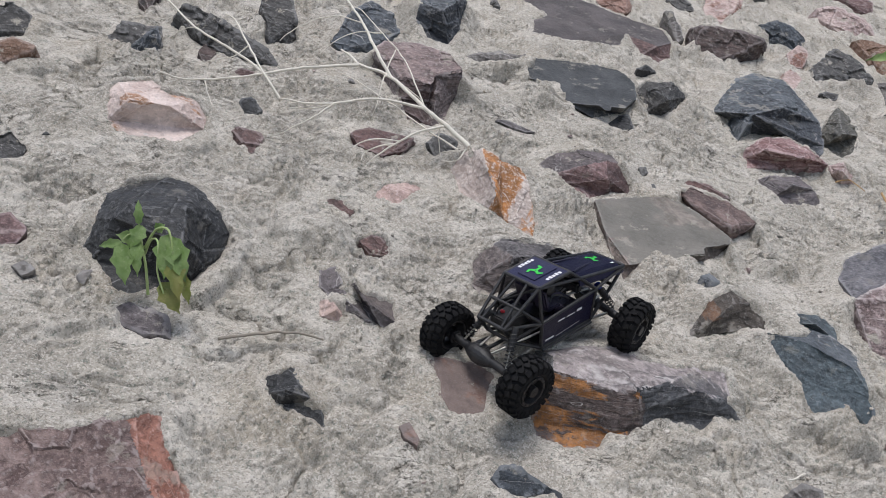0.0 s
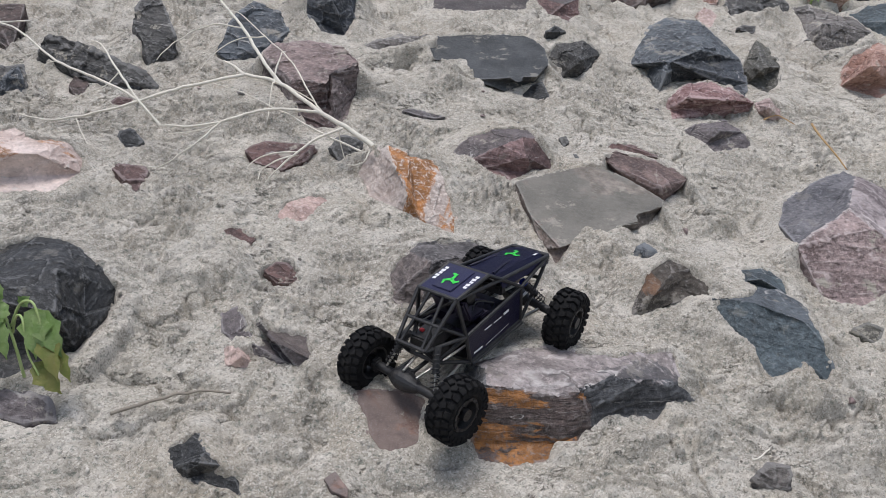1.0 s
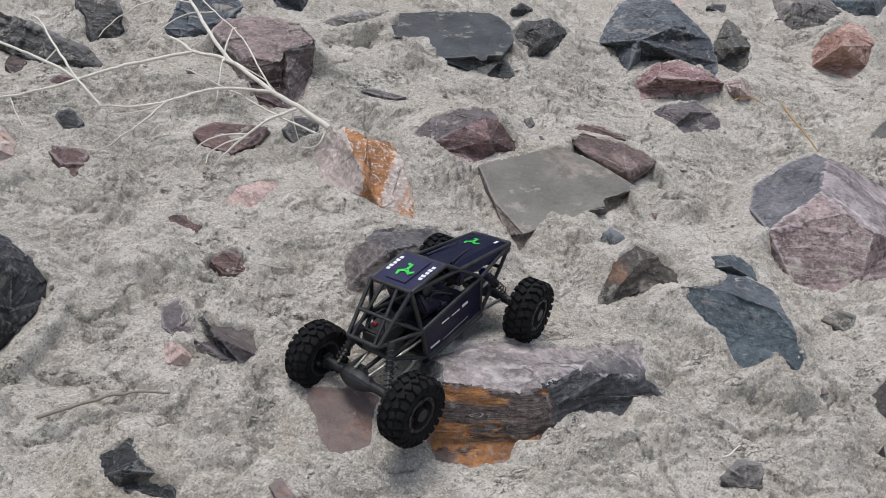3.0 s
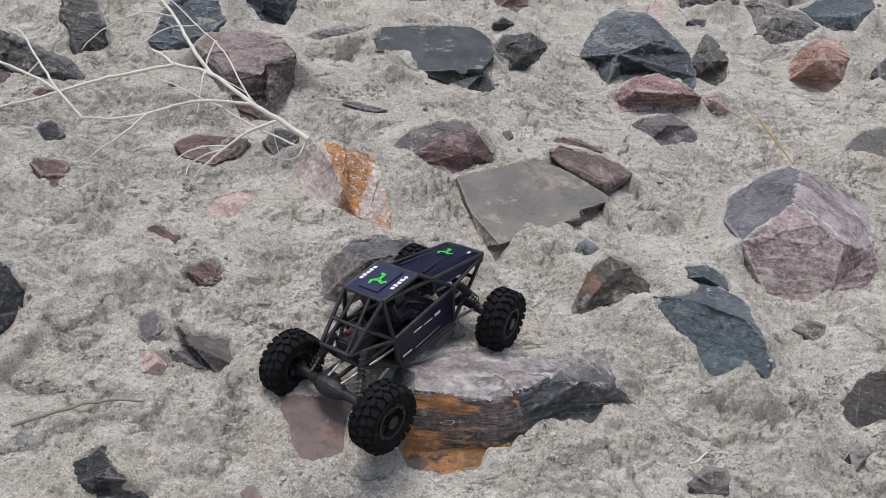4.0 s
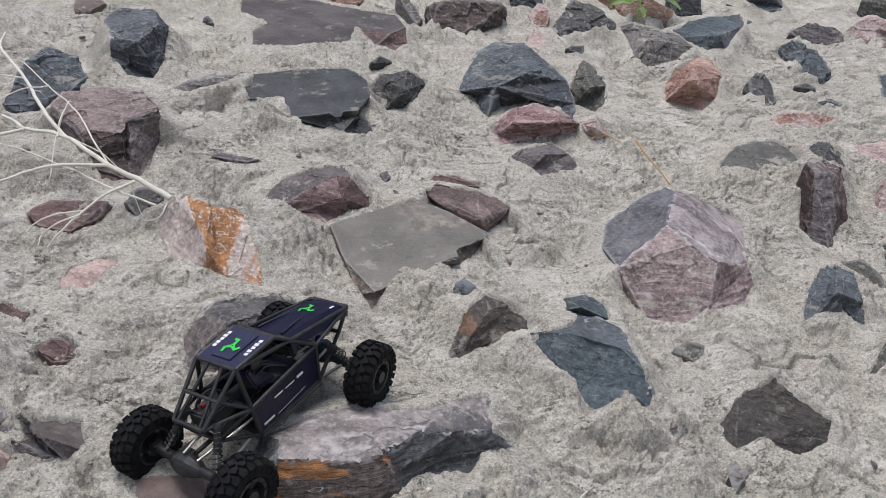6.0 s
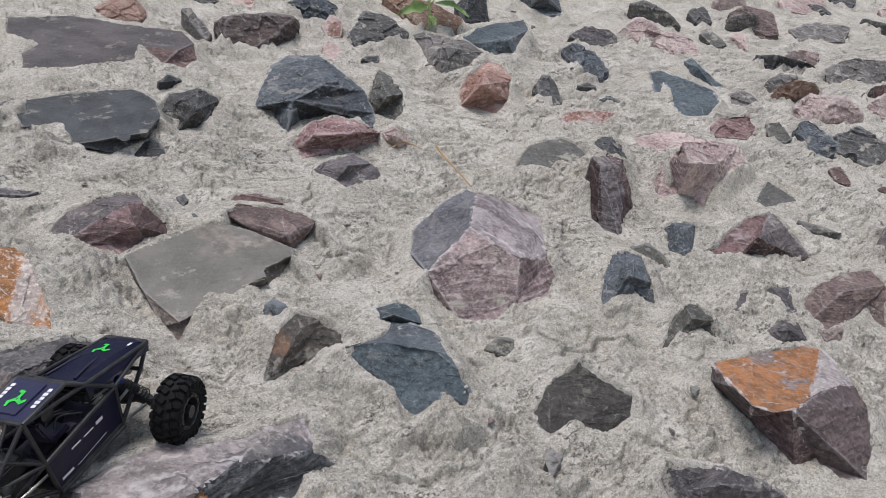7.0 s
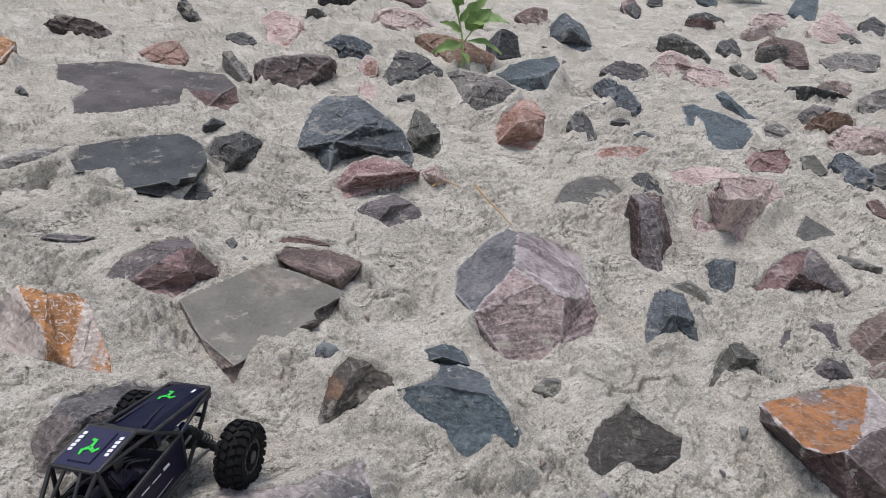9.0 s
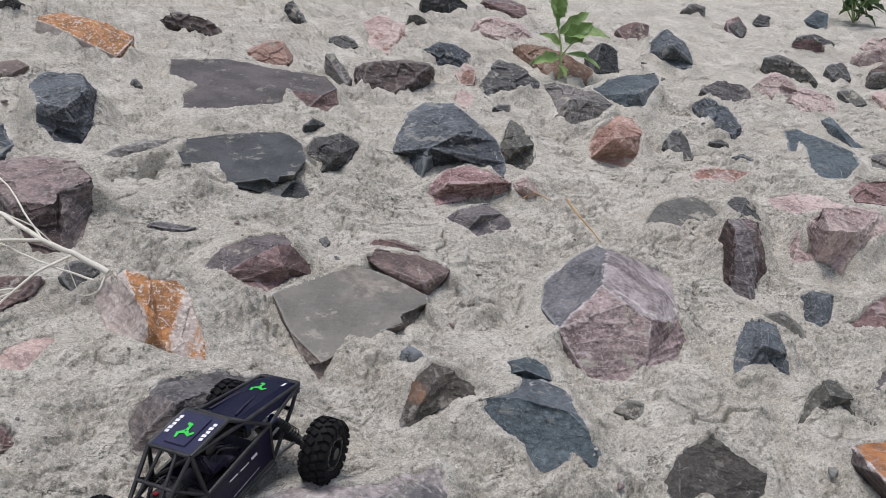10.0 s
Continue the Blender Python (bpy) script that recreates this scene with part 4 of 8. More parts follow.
cut("quartz", ((-0.423, 2.439, 0.045), (-0.408, 2.471, 0.060), (-0.319, 2.487, 0.070), (-0.268, 2.447, 0.065), (-0.195, 2.452, 0.050), (-0.251, 2.355, 0.068), (-0.346, 2.346, 0.074), (-0.159, 2.427, 0.015), (-0.160, 2.366, 0.005), (-0.223, 2.286, 0.000), (-0.308, 2.296, 0.000), (-0.371, 2.294, 0.000), (-0.396, 2.344, 0.008)), ((0, 1, 2, 3, 4, 5, 6), (0, 6, 5, 4, 7, 8, 9, 10, 11, 12)))
cut("redslab", ((-0.354, 1.284, 0.040), (-0.286, 1.300, 0.050), (-0.203, 1.301, 0.055), (-0.132, 1.331, 0.055), (-0.119, 1.343, 0.055), (-0.102, 1.353, 0.050), (-0.080, 1.347, 0.042), (-0.069, 1.319, 0.038), (-0.049, 1.284, 0.020), (-0.017, 1.246, 0.004), (0.003, 1.176, 0.000), (-0.042, 1.152, 0.030), (-0.097, 1.262, 0.055), (-0.304, 1.140, 0.020)), ((0, 1, 2, 3, 12, 11, 13), (3, 4, 5, 6, 7, 8, 9, 10, 11, 12)), (0, 1))
cut("veinedpurple", ((0.163, 1.810, 0.020), (0.199, 1.813, 0.035), (0.226, 1.750, 0.055), (0.259, 1.684, 0.055), (0.324, 1.658, 0.030), (0.299, 1.660, 0.004), (0.224, 1.689, 0.012), (0.222, 1.700, 0.035), (0.167, 1.738, 0.012), (0.232, 1.778, 0.022), (0.328, 1.746, 0.008), (0.334, 1.702, -0.002)), ((0, 1, 2, 3, 4, 5, 6, 7, 8), (2, 9, 10, 11, 4, 3)), (0, 1))
cut("pinkquartz", ((0.165, 1.737, 0.008), (0.194, 1.711, 0.030), (0.221, 1.705, 0.028), (0.222, 1.686, 0.006), (0.206, 1.663, 0.000), (0.169, 1.679, 0.000), (0.201, 1.666, 0.040)), ((0, 1, 6, 5), (1, 2, 3, 6), (6, 3, 4, 5)))
cut("brownflat", ((0.388, 1.580, 0.010), (0.403, 1.587, 0.015), (0.508, 1.572, 0.015), (0.527, 1.546, 0.014), (0.509, 1.505, 0.008), (0.499, 1.457, -0.002), (0.442, 1.445, -0.005), (0.426, 1.452, -0.004), (0.408, 1.473, 0.000), (0.407, 1.528, 0.004)), ((0, 1, 2, 3, 4, 5, 6, 7, 8, 9),))
cut("redpurple", ((2.318, 2.190, 0.120), (2.294, 2.134, 0.120), (2.270, 2.083, 0.060), (2.267, 2.055, -0.040), (2.251, 2.081, -0.030), (2.298, 2.154, 0.030), (2.362, 2.180, 0.130), (2.375, 2.127, 0.110), (2.385, 2.080, 0.040), (2.300, 1.989, -0.050), (2.277, 2.017, -0.050), (2.486, 2.210, 0.085), (2.495, 2.144, 0.020), (2.472, 2.099, -0.030), (2.363, 2.040, -0.040)), ((0, 1, 2, 3, 4, 5), (0, 6, 7, 8, 9, 10, 3, 2, 1), (6, 11, 12, 13, 14, 9, 8, 7)), (0, 1, 2))
cut("greyflat", ((2.243, 2.457, -0.035), (2.364, 2.544, -0.015), (2.450, 2.552, 0.000), (2.531, 2.535, 0.010), (2.552, 2.467, 0.012), (2.559, 2.398, 0.010), (2.506, 2.382, -0.010), (2.454, 2.398, -0.020), (2.434, 2.435, -0.025), (2.368, 2.402, -0.030), (2.318, 2.448, -0.030)), ((0, 1, 2, 3, 4, 5, 6, 7, 8, 9, 10),))
cut("darkgrey", ((2.603, 2.449, 0.010), (2.665, 2.479, 0.020), (2.708, 2.459, 0.030), (2.709, 2.391, 0.025), (2.654, 2.305, 0.000), (2.570, 2.274, 0.045), (2.522, 2.312, 0.050)), ((0, 1, 2, 3, 4, 5, 6),))
cut("pinkwedge", ((2.694, 2.150, 0.150), (2.620, 2.054, 0.125), (2.678, 2.087, -0.020), (2.615, 2.124, -0.040), (2.680, 2.208, -0.035), (2.723, 2.213, 0.040), (2.898, 2.187, 0.110), (2.815, 2.074, 0.085), (2.779, 2.036, 0.000), (2.709, 1.990, -0.045), (2.742, 2.071, -0.035), (3.058, 2.179, 0.080), (3.053, 2.105, 0.045), (2.929, 2.090, 0.035)), ((0, 1, 2, 3, 4, 5), (0, 6, 7, 8, 9, 10, 2, 1), (6, 11, 12, 13, 8, 7)), (1, 0, 0))
cut("pinkwedge", ((2.905, 2.536, -0.030), (3.046, 2.520, -0.020), (3.108, 2.443, -0.005), (3.198, 2.385, 0.000), (3.107, 2.341, 0.000), (3.001, 2.365, -0.010), (2.902, 2.377, -0.020), (2.862, 2.456, -0.030)), ((0, 1, 2, 3, 4, 5, 6, 7),))
cut("slate", ((2.075, 1.830, -0.030), (2.122, 1.865, -0.010), (2.170, 1.857, 0.010), (2.057, 1.740, 0.020), (2.008, 1.728, -0.035), (1.946, 1.703, -0.050), (1.995, 1.766, -0.042), (2.194, 1.809, 0.010), (2.142, 1.707, -0.010), (2.126, 1.664, -0.045), (2.086, 1.679, -0.042), (2.092, 1.729, -0.035)), ((0, 1, 2, 3, 4, 5, 6), (2, 7, 8, 9, 10, 11, 4, 3)))
cut("olive", ((1.954, 1.524, -0.050), (2.010, 1.546, -0.035), (2.078, 1.589, -0.015), (2.123, 1.592, 0.005), (2.149, 1.572, 0.010), (2.168, 1.510, -0.005), (2.177, 1.449, -0.035), (2.165, 1.455, -0.045), (2.131, 1.492, -0.035), (2.126, 1.525, -0.030), (2.082, 1.523, -0.030), (2.063, 1.541, -0.030), (1.998, 1.513, -0.045), (2.084, 1.535, 0.010)), ((0, 1, 2, 3, 13, 10, 11, 12), (3, 4, 5, 6, 7, 8, 9, 10, 13)))
cut("purplebrown", ((2.501, 1.487, -0.020), (2.565, 1.498, 0.000), (2.705, 1.502, 0.020), (2.805, 1.471, 0.035), (2.781, 1.393, 0.035), (2.743, 1.346, 0.015), (2.692, 1.305, -0.045), (2.669, 1.346, -0.035), (2.677, 1.384, -0.020), (2.566, 1.377, -0.035), (2.482, 1.375, -0.045), (2.471, 1.427, -0.035), (2.599, 1.426, 0.035)), ((0, 1, 2, 12, 9, 10, 11), (2, 3, 4, 12), (12, 4, 5, 6, 7, 8, 9)))
cut("darkpurple", ((2.308, 1.456, -0.045), (2.384, 1.459, -0.020), (2.423, 1.430, -0.015), (2.406, 1.369, -0.045), (2.318, 1.395, -0.045), (2.333, 1.404, -0.005)), ((0, 1, 5, 4), (1, 2, 3, 5), (5, 3, 4)))
cut("darkpurple", ((2.451, 1.587, -0.035), (2.496, 1.584, -0.020), (2.535, 1.544, -0.010), (2.469, 1.454, -0.025), (2.434, 1.468, -0.035), (2.472, 1.528, -0.030)), ((0, 1, 2, 3, 4, 5),))
cut("darkpurple", ((2.312, 1.558, -0.045), (2.385, 1.600, -0.025), (2.421, 1.589, -0.020), (2.379, 1.564, -0.030), (2.306, 1.540, -0.045)), ((0, 1, 2, 3, 4),))
cut("darkpurple", ((1.589, 1.203, 0.005), (1.629, 1.213, 0.020), (1.668, 1.175, 0.030), (1.716, 1.127, 0.030), (1.770, 1.065, 0.018), (1.793, 1.038, 0.000), (1.779, 1.032, -0.030), (1.605, 1.130, -0.030), (1.593, 1.171, -0.020), (1.655, 1.111, 0.035)), ((0, 1, 2, 3, 9, 8), (3, 4, 5, 6, 9), (9, 6, 7, 8)))
cut("redround", ((2.470, 3.096, -0.020), (2.532, 3.136, 0.035), (2.662, 3.179, 0.055), (2.712, 3.143, 0.050), (2.666, 3.016, 0.030), (2.616, 2.949, -0.025), (2.508, 2.880, -0.045), (2.448, 2.930, -0.045), (2.396, 2.979, -0.040), (2.406, 2.891, 0.085)), ((0, 1, 2, 9, 8), (2, 3, 4, 5, 9), (9, 5, 6, 7, 8)))
cut("veinedgrey", ((2.642, 3.728, -0.015), (2.675, 3.669, 0.020), (2.800, 3.501, 0.025), (2.818, 3.411, 0.005), (2.718, 3.363, -0.035), (2.529, 3.309, -0.045), (2.550, 3.458, -0.035), (2.572, 3.407, 0.040)), ((0, 1, 2, 7, 6), (2, 3, 4, 5, 7), (7, 5, 6)))
cut("bluegrey", ((2.854, 3.639, 0.000), (2.971, 3.668, 0.030), (3.285, 3.692, 0.055), (3.207, 3.555, 0.050), (2.977, 3.377, 0.005), (2.916, 3.437, -0.025), (2.880, 3.593, -0.020), (2.943, 3.400, 0.060)), ((0, 1, 2, 7, 5, 6), (2, 3, 4, 5, 7)), (0, 1))
cut("slate", ((3.691, 4.236, 0.030), (3.915, 4.362, 0.080), (3.890, 4.146, 0.060), (3.843, 3.989, -0.020), (3.713, 3.928, -0.030), (3.651, 4.059, -0.010), (3.653, 4.165, 0.000), (3.655, 4.009, 0.090)), ((0, 1, 7, 5, 6), (1, 2, 3, 7), (7, 3, 4, 5)))
cut("bluegrey", ((3.593, 3.079, -0.020), (3.667, 3.081, -0.010), (3.635, 2.889, 0.015), (3.644, 2.741, 0.020), (3.605, 2.661, 0.000), (3.447, 2.588, -0.025), (3.330, 2.622, -0.025), (3.356, 2.717, -0.020), (3.509, 2.874, -0.010), (3.544, 2.943, -0.015), (3.436, 2.850, -0.025), (3.430, 2.892, -0.030)), ((0, 1, 2, 3, 4, 5, 6, 7, 8, 9, 10, 11),))
cut("bluegrey", ((3.924, 3.161, -0.010), (3.944, 3.122, 0.020), (3.860, 2.947, 0.015), (3.877, 2.841, -0.025), (3.818, 2.861, -0.025), (3.816, 2.994, -0.020), (3.816, 2.984, 0.030)), ((0, 1, 6, 5), (1, 2, 3, 6), (6, 3, 4, 5)))
cut("maroon", ((2.489, 1.806, -0.035), (2.600, 1.834, -0.010), (2.722, 1.847, 0.020), (2.821, 1.831, 0.030), (2.791, 1.751, 0.025), (2.780, 1.675, -0.005), (2.805, 1.620, -0.035), (2.729, 1.682, -0.020), (2.648, 1.706, -0.035), (2.597, 1.754, -0.040), (2.504, 1.781, -0.045), (2.601, 1.723, 0.040)), ((0, 1, 2, 3, 11, 9, 10), (3, 4, 5, 6, 7, 11), (11, 7, 8, 9)), (1, 0, 2))
cut("slate", ((2.437, 1.949, -0.020), (2.466, 1.939, 0.000), (2.545, 1.896, 0.000), (2.451, 1.820, -0.030), (2.402, 1.810, -0.045), (2.376, 1.857, -0.045), (2.414, 1.909, -0.030), (2.428, 1.867, 0.020)), ((0, 1, 2, 7, 5, 6), (2, 3, 4, 5, 7)))
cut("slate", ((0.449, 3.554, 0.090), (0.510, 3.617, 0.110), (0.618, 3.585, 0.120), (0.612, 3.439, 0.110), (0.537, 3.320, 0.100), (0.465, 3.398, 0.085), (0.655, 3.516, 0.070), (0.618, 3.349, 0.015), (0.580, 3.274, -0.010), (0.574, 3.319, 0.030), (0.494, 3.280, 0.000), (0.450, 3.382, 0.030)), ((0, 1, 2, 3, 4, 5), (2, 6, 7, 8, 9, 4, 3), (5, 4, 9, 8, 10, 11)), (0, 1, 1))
cut("greyflat", ((2.968, 1.981, -0.035), (3.125, 2.053, -0.010), (3.129, 2.003, -0.015), (3.147, 1.918, -0.035), (3.065, 1.926, -0.035), (2.966, 1.929, -0.040)), ((0, 1, 2, 3, 4, 5),))
cut("black", ((0.074, 1.492, 0.006), (0.108, 1.502, 0.020), (0.127, 1.514, 0.025), (0.141, 1.456, 0.035), (0.180, 1.433, 0.020), (0.195, 1.419, 0.000), (0.193, 1.395, -0.004), (0.147, 1.406, 0.000), (0.110, 1.435, 0.000), (0.085, 1.459, 0.000), (0.116, 1.434, 0.040)), ((0, 1, 2, 3, 10, 9), (3, 4, 5, 6, 7, 8, 9, 10)))
cut("redbrown", ((0.159, 2.112, 0.008), (0.191, 2.117, 0.016), (0.240, 2.065, 0.018), (0.232, 2.048, 0.006), (0.190, 2.070, 0.004)), ((0, 1, 2, 3, 4),))
cut("redbrown", ((0.252, 1.967, 0.000), (0.279, 1.977, 0.012), (0.301, 1.965, 0.016), (0.328, 1.925, 0.008), (0.317, 1.916, 0.000), (0.276, 1.929, -0.006)), ((0, 1, 2, 3, 4, 5),))
cut("pinkquartz", ((0.277, 2.154, 0.002), (0.307, 2.210, 0.006), (0.346, 2.236, 0.009), (0.401, 2.247, 0.009), (0.422, 2.224, 0.004), (0.387, 2.187, 0.003), (0.349, 2.138, 0.000), (0.343, 2.180, 0.016)), ((0, 1, 2, 7, 6), (2, 3, 4, 7), (7, 4, 5, 6)))
# black block added in place of the shaded gap under the slab's edge
stone("black", (1.095, 2.860, 0.011), (1.177, 2.859, 0.023), (1.179, 2.749, -0.020), (1.098, 2.786, -0.020), (1.038, 2.842, -0.010))
stone("black", (1.289, 3.250, 0.033), (1.353, 3.292, 0.044), (1.399, 3.274, 0.027), (1.379, 3.273, -0.012), (1.313, 3.258, -0.008))
stone("darkgrey", (-0.104, 3.137, 0.075), (-0.076, 3.233, 0.121), (-0.017, 3.239, 0.121), (0.031, 3.092, 0.061), (0.008, 3.039, 0.000), (-0.057, 3.016, -0.000), (-0.095, 3.113, 0.012))
stone("darkgrey", (-0.371, 3.035, 0.048), (-0.319, 3.040, 0.074), (-0.203, 2.969, 0.071), (-0.041, 2.842, 0.044), (-0.005, 2.824, 0.000), (-0.088, 2.805, 0.000), (-0.219, 2.893, 0.000), (-0.362, 3.044, 0.000))
stone("slate", (0.143, 3.082, 0.012), (0.217, 3.250, 0.078), (0.274, 3.314, 0.094), (0.364, 3.261, 0.078), (0.383, 3.119, 0.049), (0.300, 3.072, 0.000), (0.177, 3.045, 0.000))
stone("black", (-0.092, 2.520, 0.030), (-0.055, 2.532, 0.040), (-0.025, 2.476, 0.030), (-0.040, 2.466, 0.000), (-0.071, 2.458, 0.000))
stone("redbrown", (0.218, 2.478, 0.010), (0.277, 2.505, 0.020), (0.408, 2.473, 0.020), (0.374, 2.420, 0.000), (0.314, 2.373, 0.000), (0.231, 2.423, 0.000))
stone("darkgrey", (0.443, 2.457, 0.020), (0.470, 2.500, 0.030), (0.529, 2.484, 0.030), (0.533, 2.445, 0.000), (0.462, 2.417, 0.000))
stone("veinedpurple", (-0.237, 1.631, 0.010), (-0.195, 1.651, 0.020), (-0.115, 1.615, 0.020), (-0.102, 1.575, 0.000), (-0.148, 1.576, -0.000), (-0.216, 1.605, 0.000))
stone("brownflat", (0.324, 1.398, 0.010), (0.344, 1.410, 0.014), (0.364, 1.376, 0.010), (0.359, 1.360, 0.005), (0.334, 1.377, 0.005))
stone("slate", (0.485, 1.292, 0.020), (0.500, 1.308, 0.040), (0.550, 1.300, 0.040), (0.600, 1.276, 0.030), (0.628, 1.266, -0.000), (0.513, 1.257, 0.000))
stone("veinedgrey", (1.440, 1.353, 0.014), (1.442, 1.318, 0.014), (1.439, 1.302, -0.016), (1.407, 1.300, -0.014), (1.411, 1.335, 0.006))
stone("veinedgrey", (1.059, 1.306, 0.020), (1.090, 1.315, 0.040), (1.122, 1.304, 0.040), (1.126, 1.278, 0.020), (1.069, 1.291, -0.000))
stone("slate", (1.110, 1.965, 0.020), (1.140, 1.972, 0.030), (1.158, 1.932, 0.030), (1.147, 1.931, -0.000), (1.114, 1.947, -0.000))
stone("olive", (2.090, 1.903, -0.030), (2.119, 1.907, -0.019), (2.135, 1.883, -0.019), (2.095, 1.853, -0.040))
stone("olive", (2.243, 1.906, -0.029), (2.296, 1.880, -0.007), (2.304, 1.808, -0.008), (2.293, 1.750, -0.040), (2.290, 1.818, -0.040))
stone("maroon", (3.090, 1.585, -0.027), (3.213, 1.635, 0.030), (3.329, 1.578, 0.048), (3.409, 1.467, 0.033), (3.320, 1.393, -0.040), (3.065, 1.484, -0.040))
stone("purplebrown", (2.454, 1.383, -0.030), (2.519, 1.356, -0.019), (2.502, 1.333, -0.040), (2.432, 1.347, -0.040))
stone("olive", (1.529, 1.681, -0.017), (1.579, 1.687, -0.005), (1.605, 1.665, -0.007), (1.575, 1.635, -0.025), (1.547, 1.665, -0.023))
stone("darkgrey", (2.822, 3.040, -0.025), (2.851, 3.064, 0.007), (2.926, 3.068, 0.025), (2.924, 2.997, 0.007), (2.873, 2.902, -0.040), (2.754, 2.903, -0.040))
stone("darkgrey", (3.068, 3.024, -0.024), (3.125, 3.022, -0.007), (3.132, 2.972, -0.016), (3.101, 2.988, -0.040))
stone("slate", (3.059, 2.877, -0.025), (3.114, 2.868, -0.008), (3.141, 2.821, -0.016), (3.112, 2.803, -0.040), (3.055, 2.851, -0.040))
stone("slate", (3.331, 3.448, -0.022), (3.348, 3.387, 0.034), (3.426, 3.320, 0.015), (3.404, 3.148, -0.023), (3.307, 3.103, -0.040), (3.260, 3.190, -0.040), (3.369, 3.366, -0.040))
stone("darkpurple", (3.520, 3.592, -0.002), (3.620, 3.593, 0.041), (3.735, 3.516, 0.041), (3.783, 3.478, -0.001), (3.713, 3.426, -0.040), (3.577, 3.479, -0.040))
stone("pinkwedge", (3.897, 3.598, 0.001), (4.071, 3.634, 0.070), (4.143, 3.562, 0.048), (4.128, 3.474, -0.020), (3.945, 3.521, -0.040))
stone("pinkwedge", (3.998, 3.436, 0.001), (4.086, 3.447, 0.045), (4.245, 3.369, 0.024), (4.214, 3.280, -0.040), (4.003, 3.323, -0.040))
stone("greyflat", (4.368, 3.991, 0.026), (4.413, 3.929, 0.070), (4.437, 3.736, 0.048), (4.490, 3.646, -0.018), (4.486, 3.794, -0.040), (4.501, 4.021, -0.040))
stone("darkgrey", (4.852, 3.892, 0.004), (4.970, 3.902, 0.026), (4.898, 3.744, -0.018), (4.774, 3.717, -0.040))
stone("purplebrown", (5.009, 3.739, 0.026), (5.076, 3.690, 0.092), (5.294, 3.618, 0.070), (5.193, 3.447, -0.018), (5.094, 3.475, -0.040), (5.078, 3.707, -0.040))
stone("greyflat", (4.458, 3.497, 0.004), (4.519, 3.470, 0.026), (4.542, 3.347, -0.018), (4.460, 3.377, -0.040))
stone("black", (4.482, 3.130, 0.002), (4.503, 3.013, 0.047), (4.677, 2.902, 0.026), (4.804, 2.876, -0.040), (4.597, 2.969, -0.040))
stone("pinkwedge", (4.617, 3.054, 0.026), (4.705, 3.030, 0.070), (4.856, 2.990, 0.048), (4.847, 2.947, 0.004))
stone("veinedgrey", (4.740, 2.861, 0.003), (4.929, 2.862, 0.070), (5.188, 2.762, 0.070), (5.307, 2.700, -0.018), (4.963, 2.659, -0.040), (4.683, 2.771, -0.040))
stone("rustbrown", (4.101, 2.729, -0.002), (4.171, 2.685, 0.061), (4.315, 2.640, 0.041), (4.445, 2.663, -0.040), (4.139, 2.656, -0.040))
stone("pinkwedge", (3.999, 2.534, -0.004), (4.077, 2.525, 0.057), (4.253, 2.450, 0.060), (4.333, 2.365, -0.002), (4.249, 2.375, -0.040), (3.965, 2.444, -0.040))
stone("slate", (3.745, 2.364, 0.011), (3.833, 2.356, 0.031), (3.742, 2.149, 0.010), (3.713, 2.124, -0.040), (3.659, 2.200, -0.040))
stone("darkgrey", (3.859, 2.242, -0.006), (3.973, 2.214, 0.032), (3.954, 2.065, 0.030), (3.985, 1.918, 0.012), (4.043, 1.924, -0.040), (3.807, 2.005, -0.040), (3.790, 2.157, -0.040))
stone("pinkwedge", (4.460, 2.438, -0.001), (4.598, 2.442, 0.044), (4.737, 2.378, 0.046), (4.785, 2.321, -0.020), (4.577, 2.317, -0.040), (4.475, 2.383, -0.040))
stone("redpink", (3.356, 2.502, -0.024), (3.441, 2.535, 0.009), (3.585, 2.491, 0.010), (3.584, 2.432, -0.024), (3.464, 2.383, -0.040), (3.328, 2.444, -0.040))
stone("black", (3.143, 4.092, -0.001), (3.223, 4.083, 0.089), (3.329, 4.053, 0.043), (3.309, 3.977, -0.040), (3.102, 3.940, -0.040))
stone("rustbrown", (2.809, 4.279, -0.001), (2.857, 4.200, 0.040), (2.956, 4.021, 0.039), (3.064, 3.877, -0.002), (2.952, 3.780, -0.040), (2.805, 3.868, -0.040))
stone("redbrown", (3.738, 4.603, 0.004), (3.856, 4.603, 0.048), (3.998, 4.601, 0.026), (3.863, 4.435, -0.040), (3.708, 4.432, -0.040))
stone("pinkwedge", (2.760, 4.674, 0.002), (2.871, 4.657, 0.047), (3.046, 4.559, 0.025), (3.085, 4.505, -0.040), (2.845, 4.450, -0.040))
stone("maroon", (3.031, 5.076, 0.026), (3.186, 5.141, 0.048), (3.302, 4.977, 0.026), (3.292, 4.901, -0.040), (3.129, 5.010, -0.040))
stone("darkgrey", (4.836, 4.752, -0.007), (4.928, 4.778, 0.026), (4.975, 4.722, 0.004), (4.805, 4.568, -0.040))
stone("darkgrey", (2.309, 3.768, -0.024), (2.463, 3.879, 0.051), (2.591, 3.873, 0.032), (2.624, 3.704, -0.006), (2.507, 3.655, -0.040), (2.283, 3.635, -0.040))
stone("pinkquartz", (2.242, 3.874, -0.006), (2.312, 3.924, 0.031), (2.362, 3.896, 0.012), (2.315, 3.812, -0.040), (2.240, 3.801, -0.040))
stone("blackbrown", (1.755, 3.912, 0.012), (1.781, 3.842, 0.062), (1.929, 3.874, 0.063), (2.101, 3.845, 0.046), (2.140, 3.879, -0.007), (1.979, 3.829, -0.040), (1.845, 3.712, -0.040), (1.733, 3.761, -0.036))
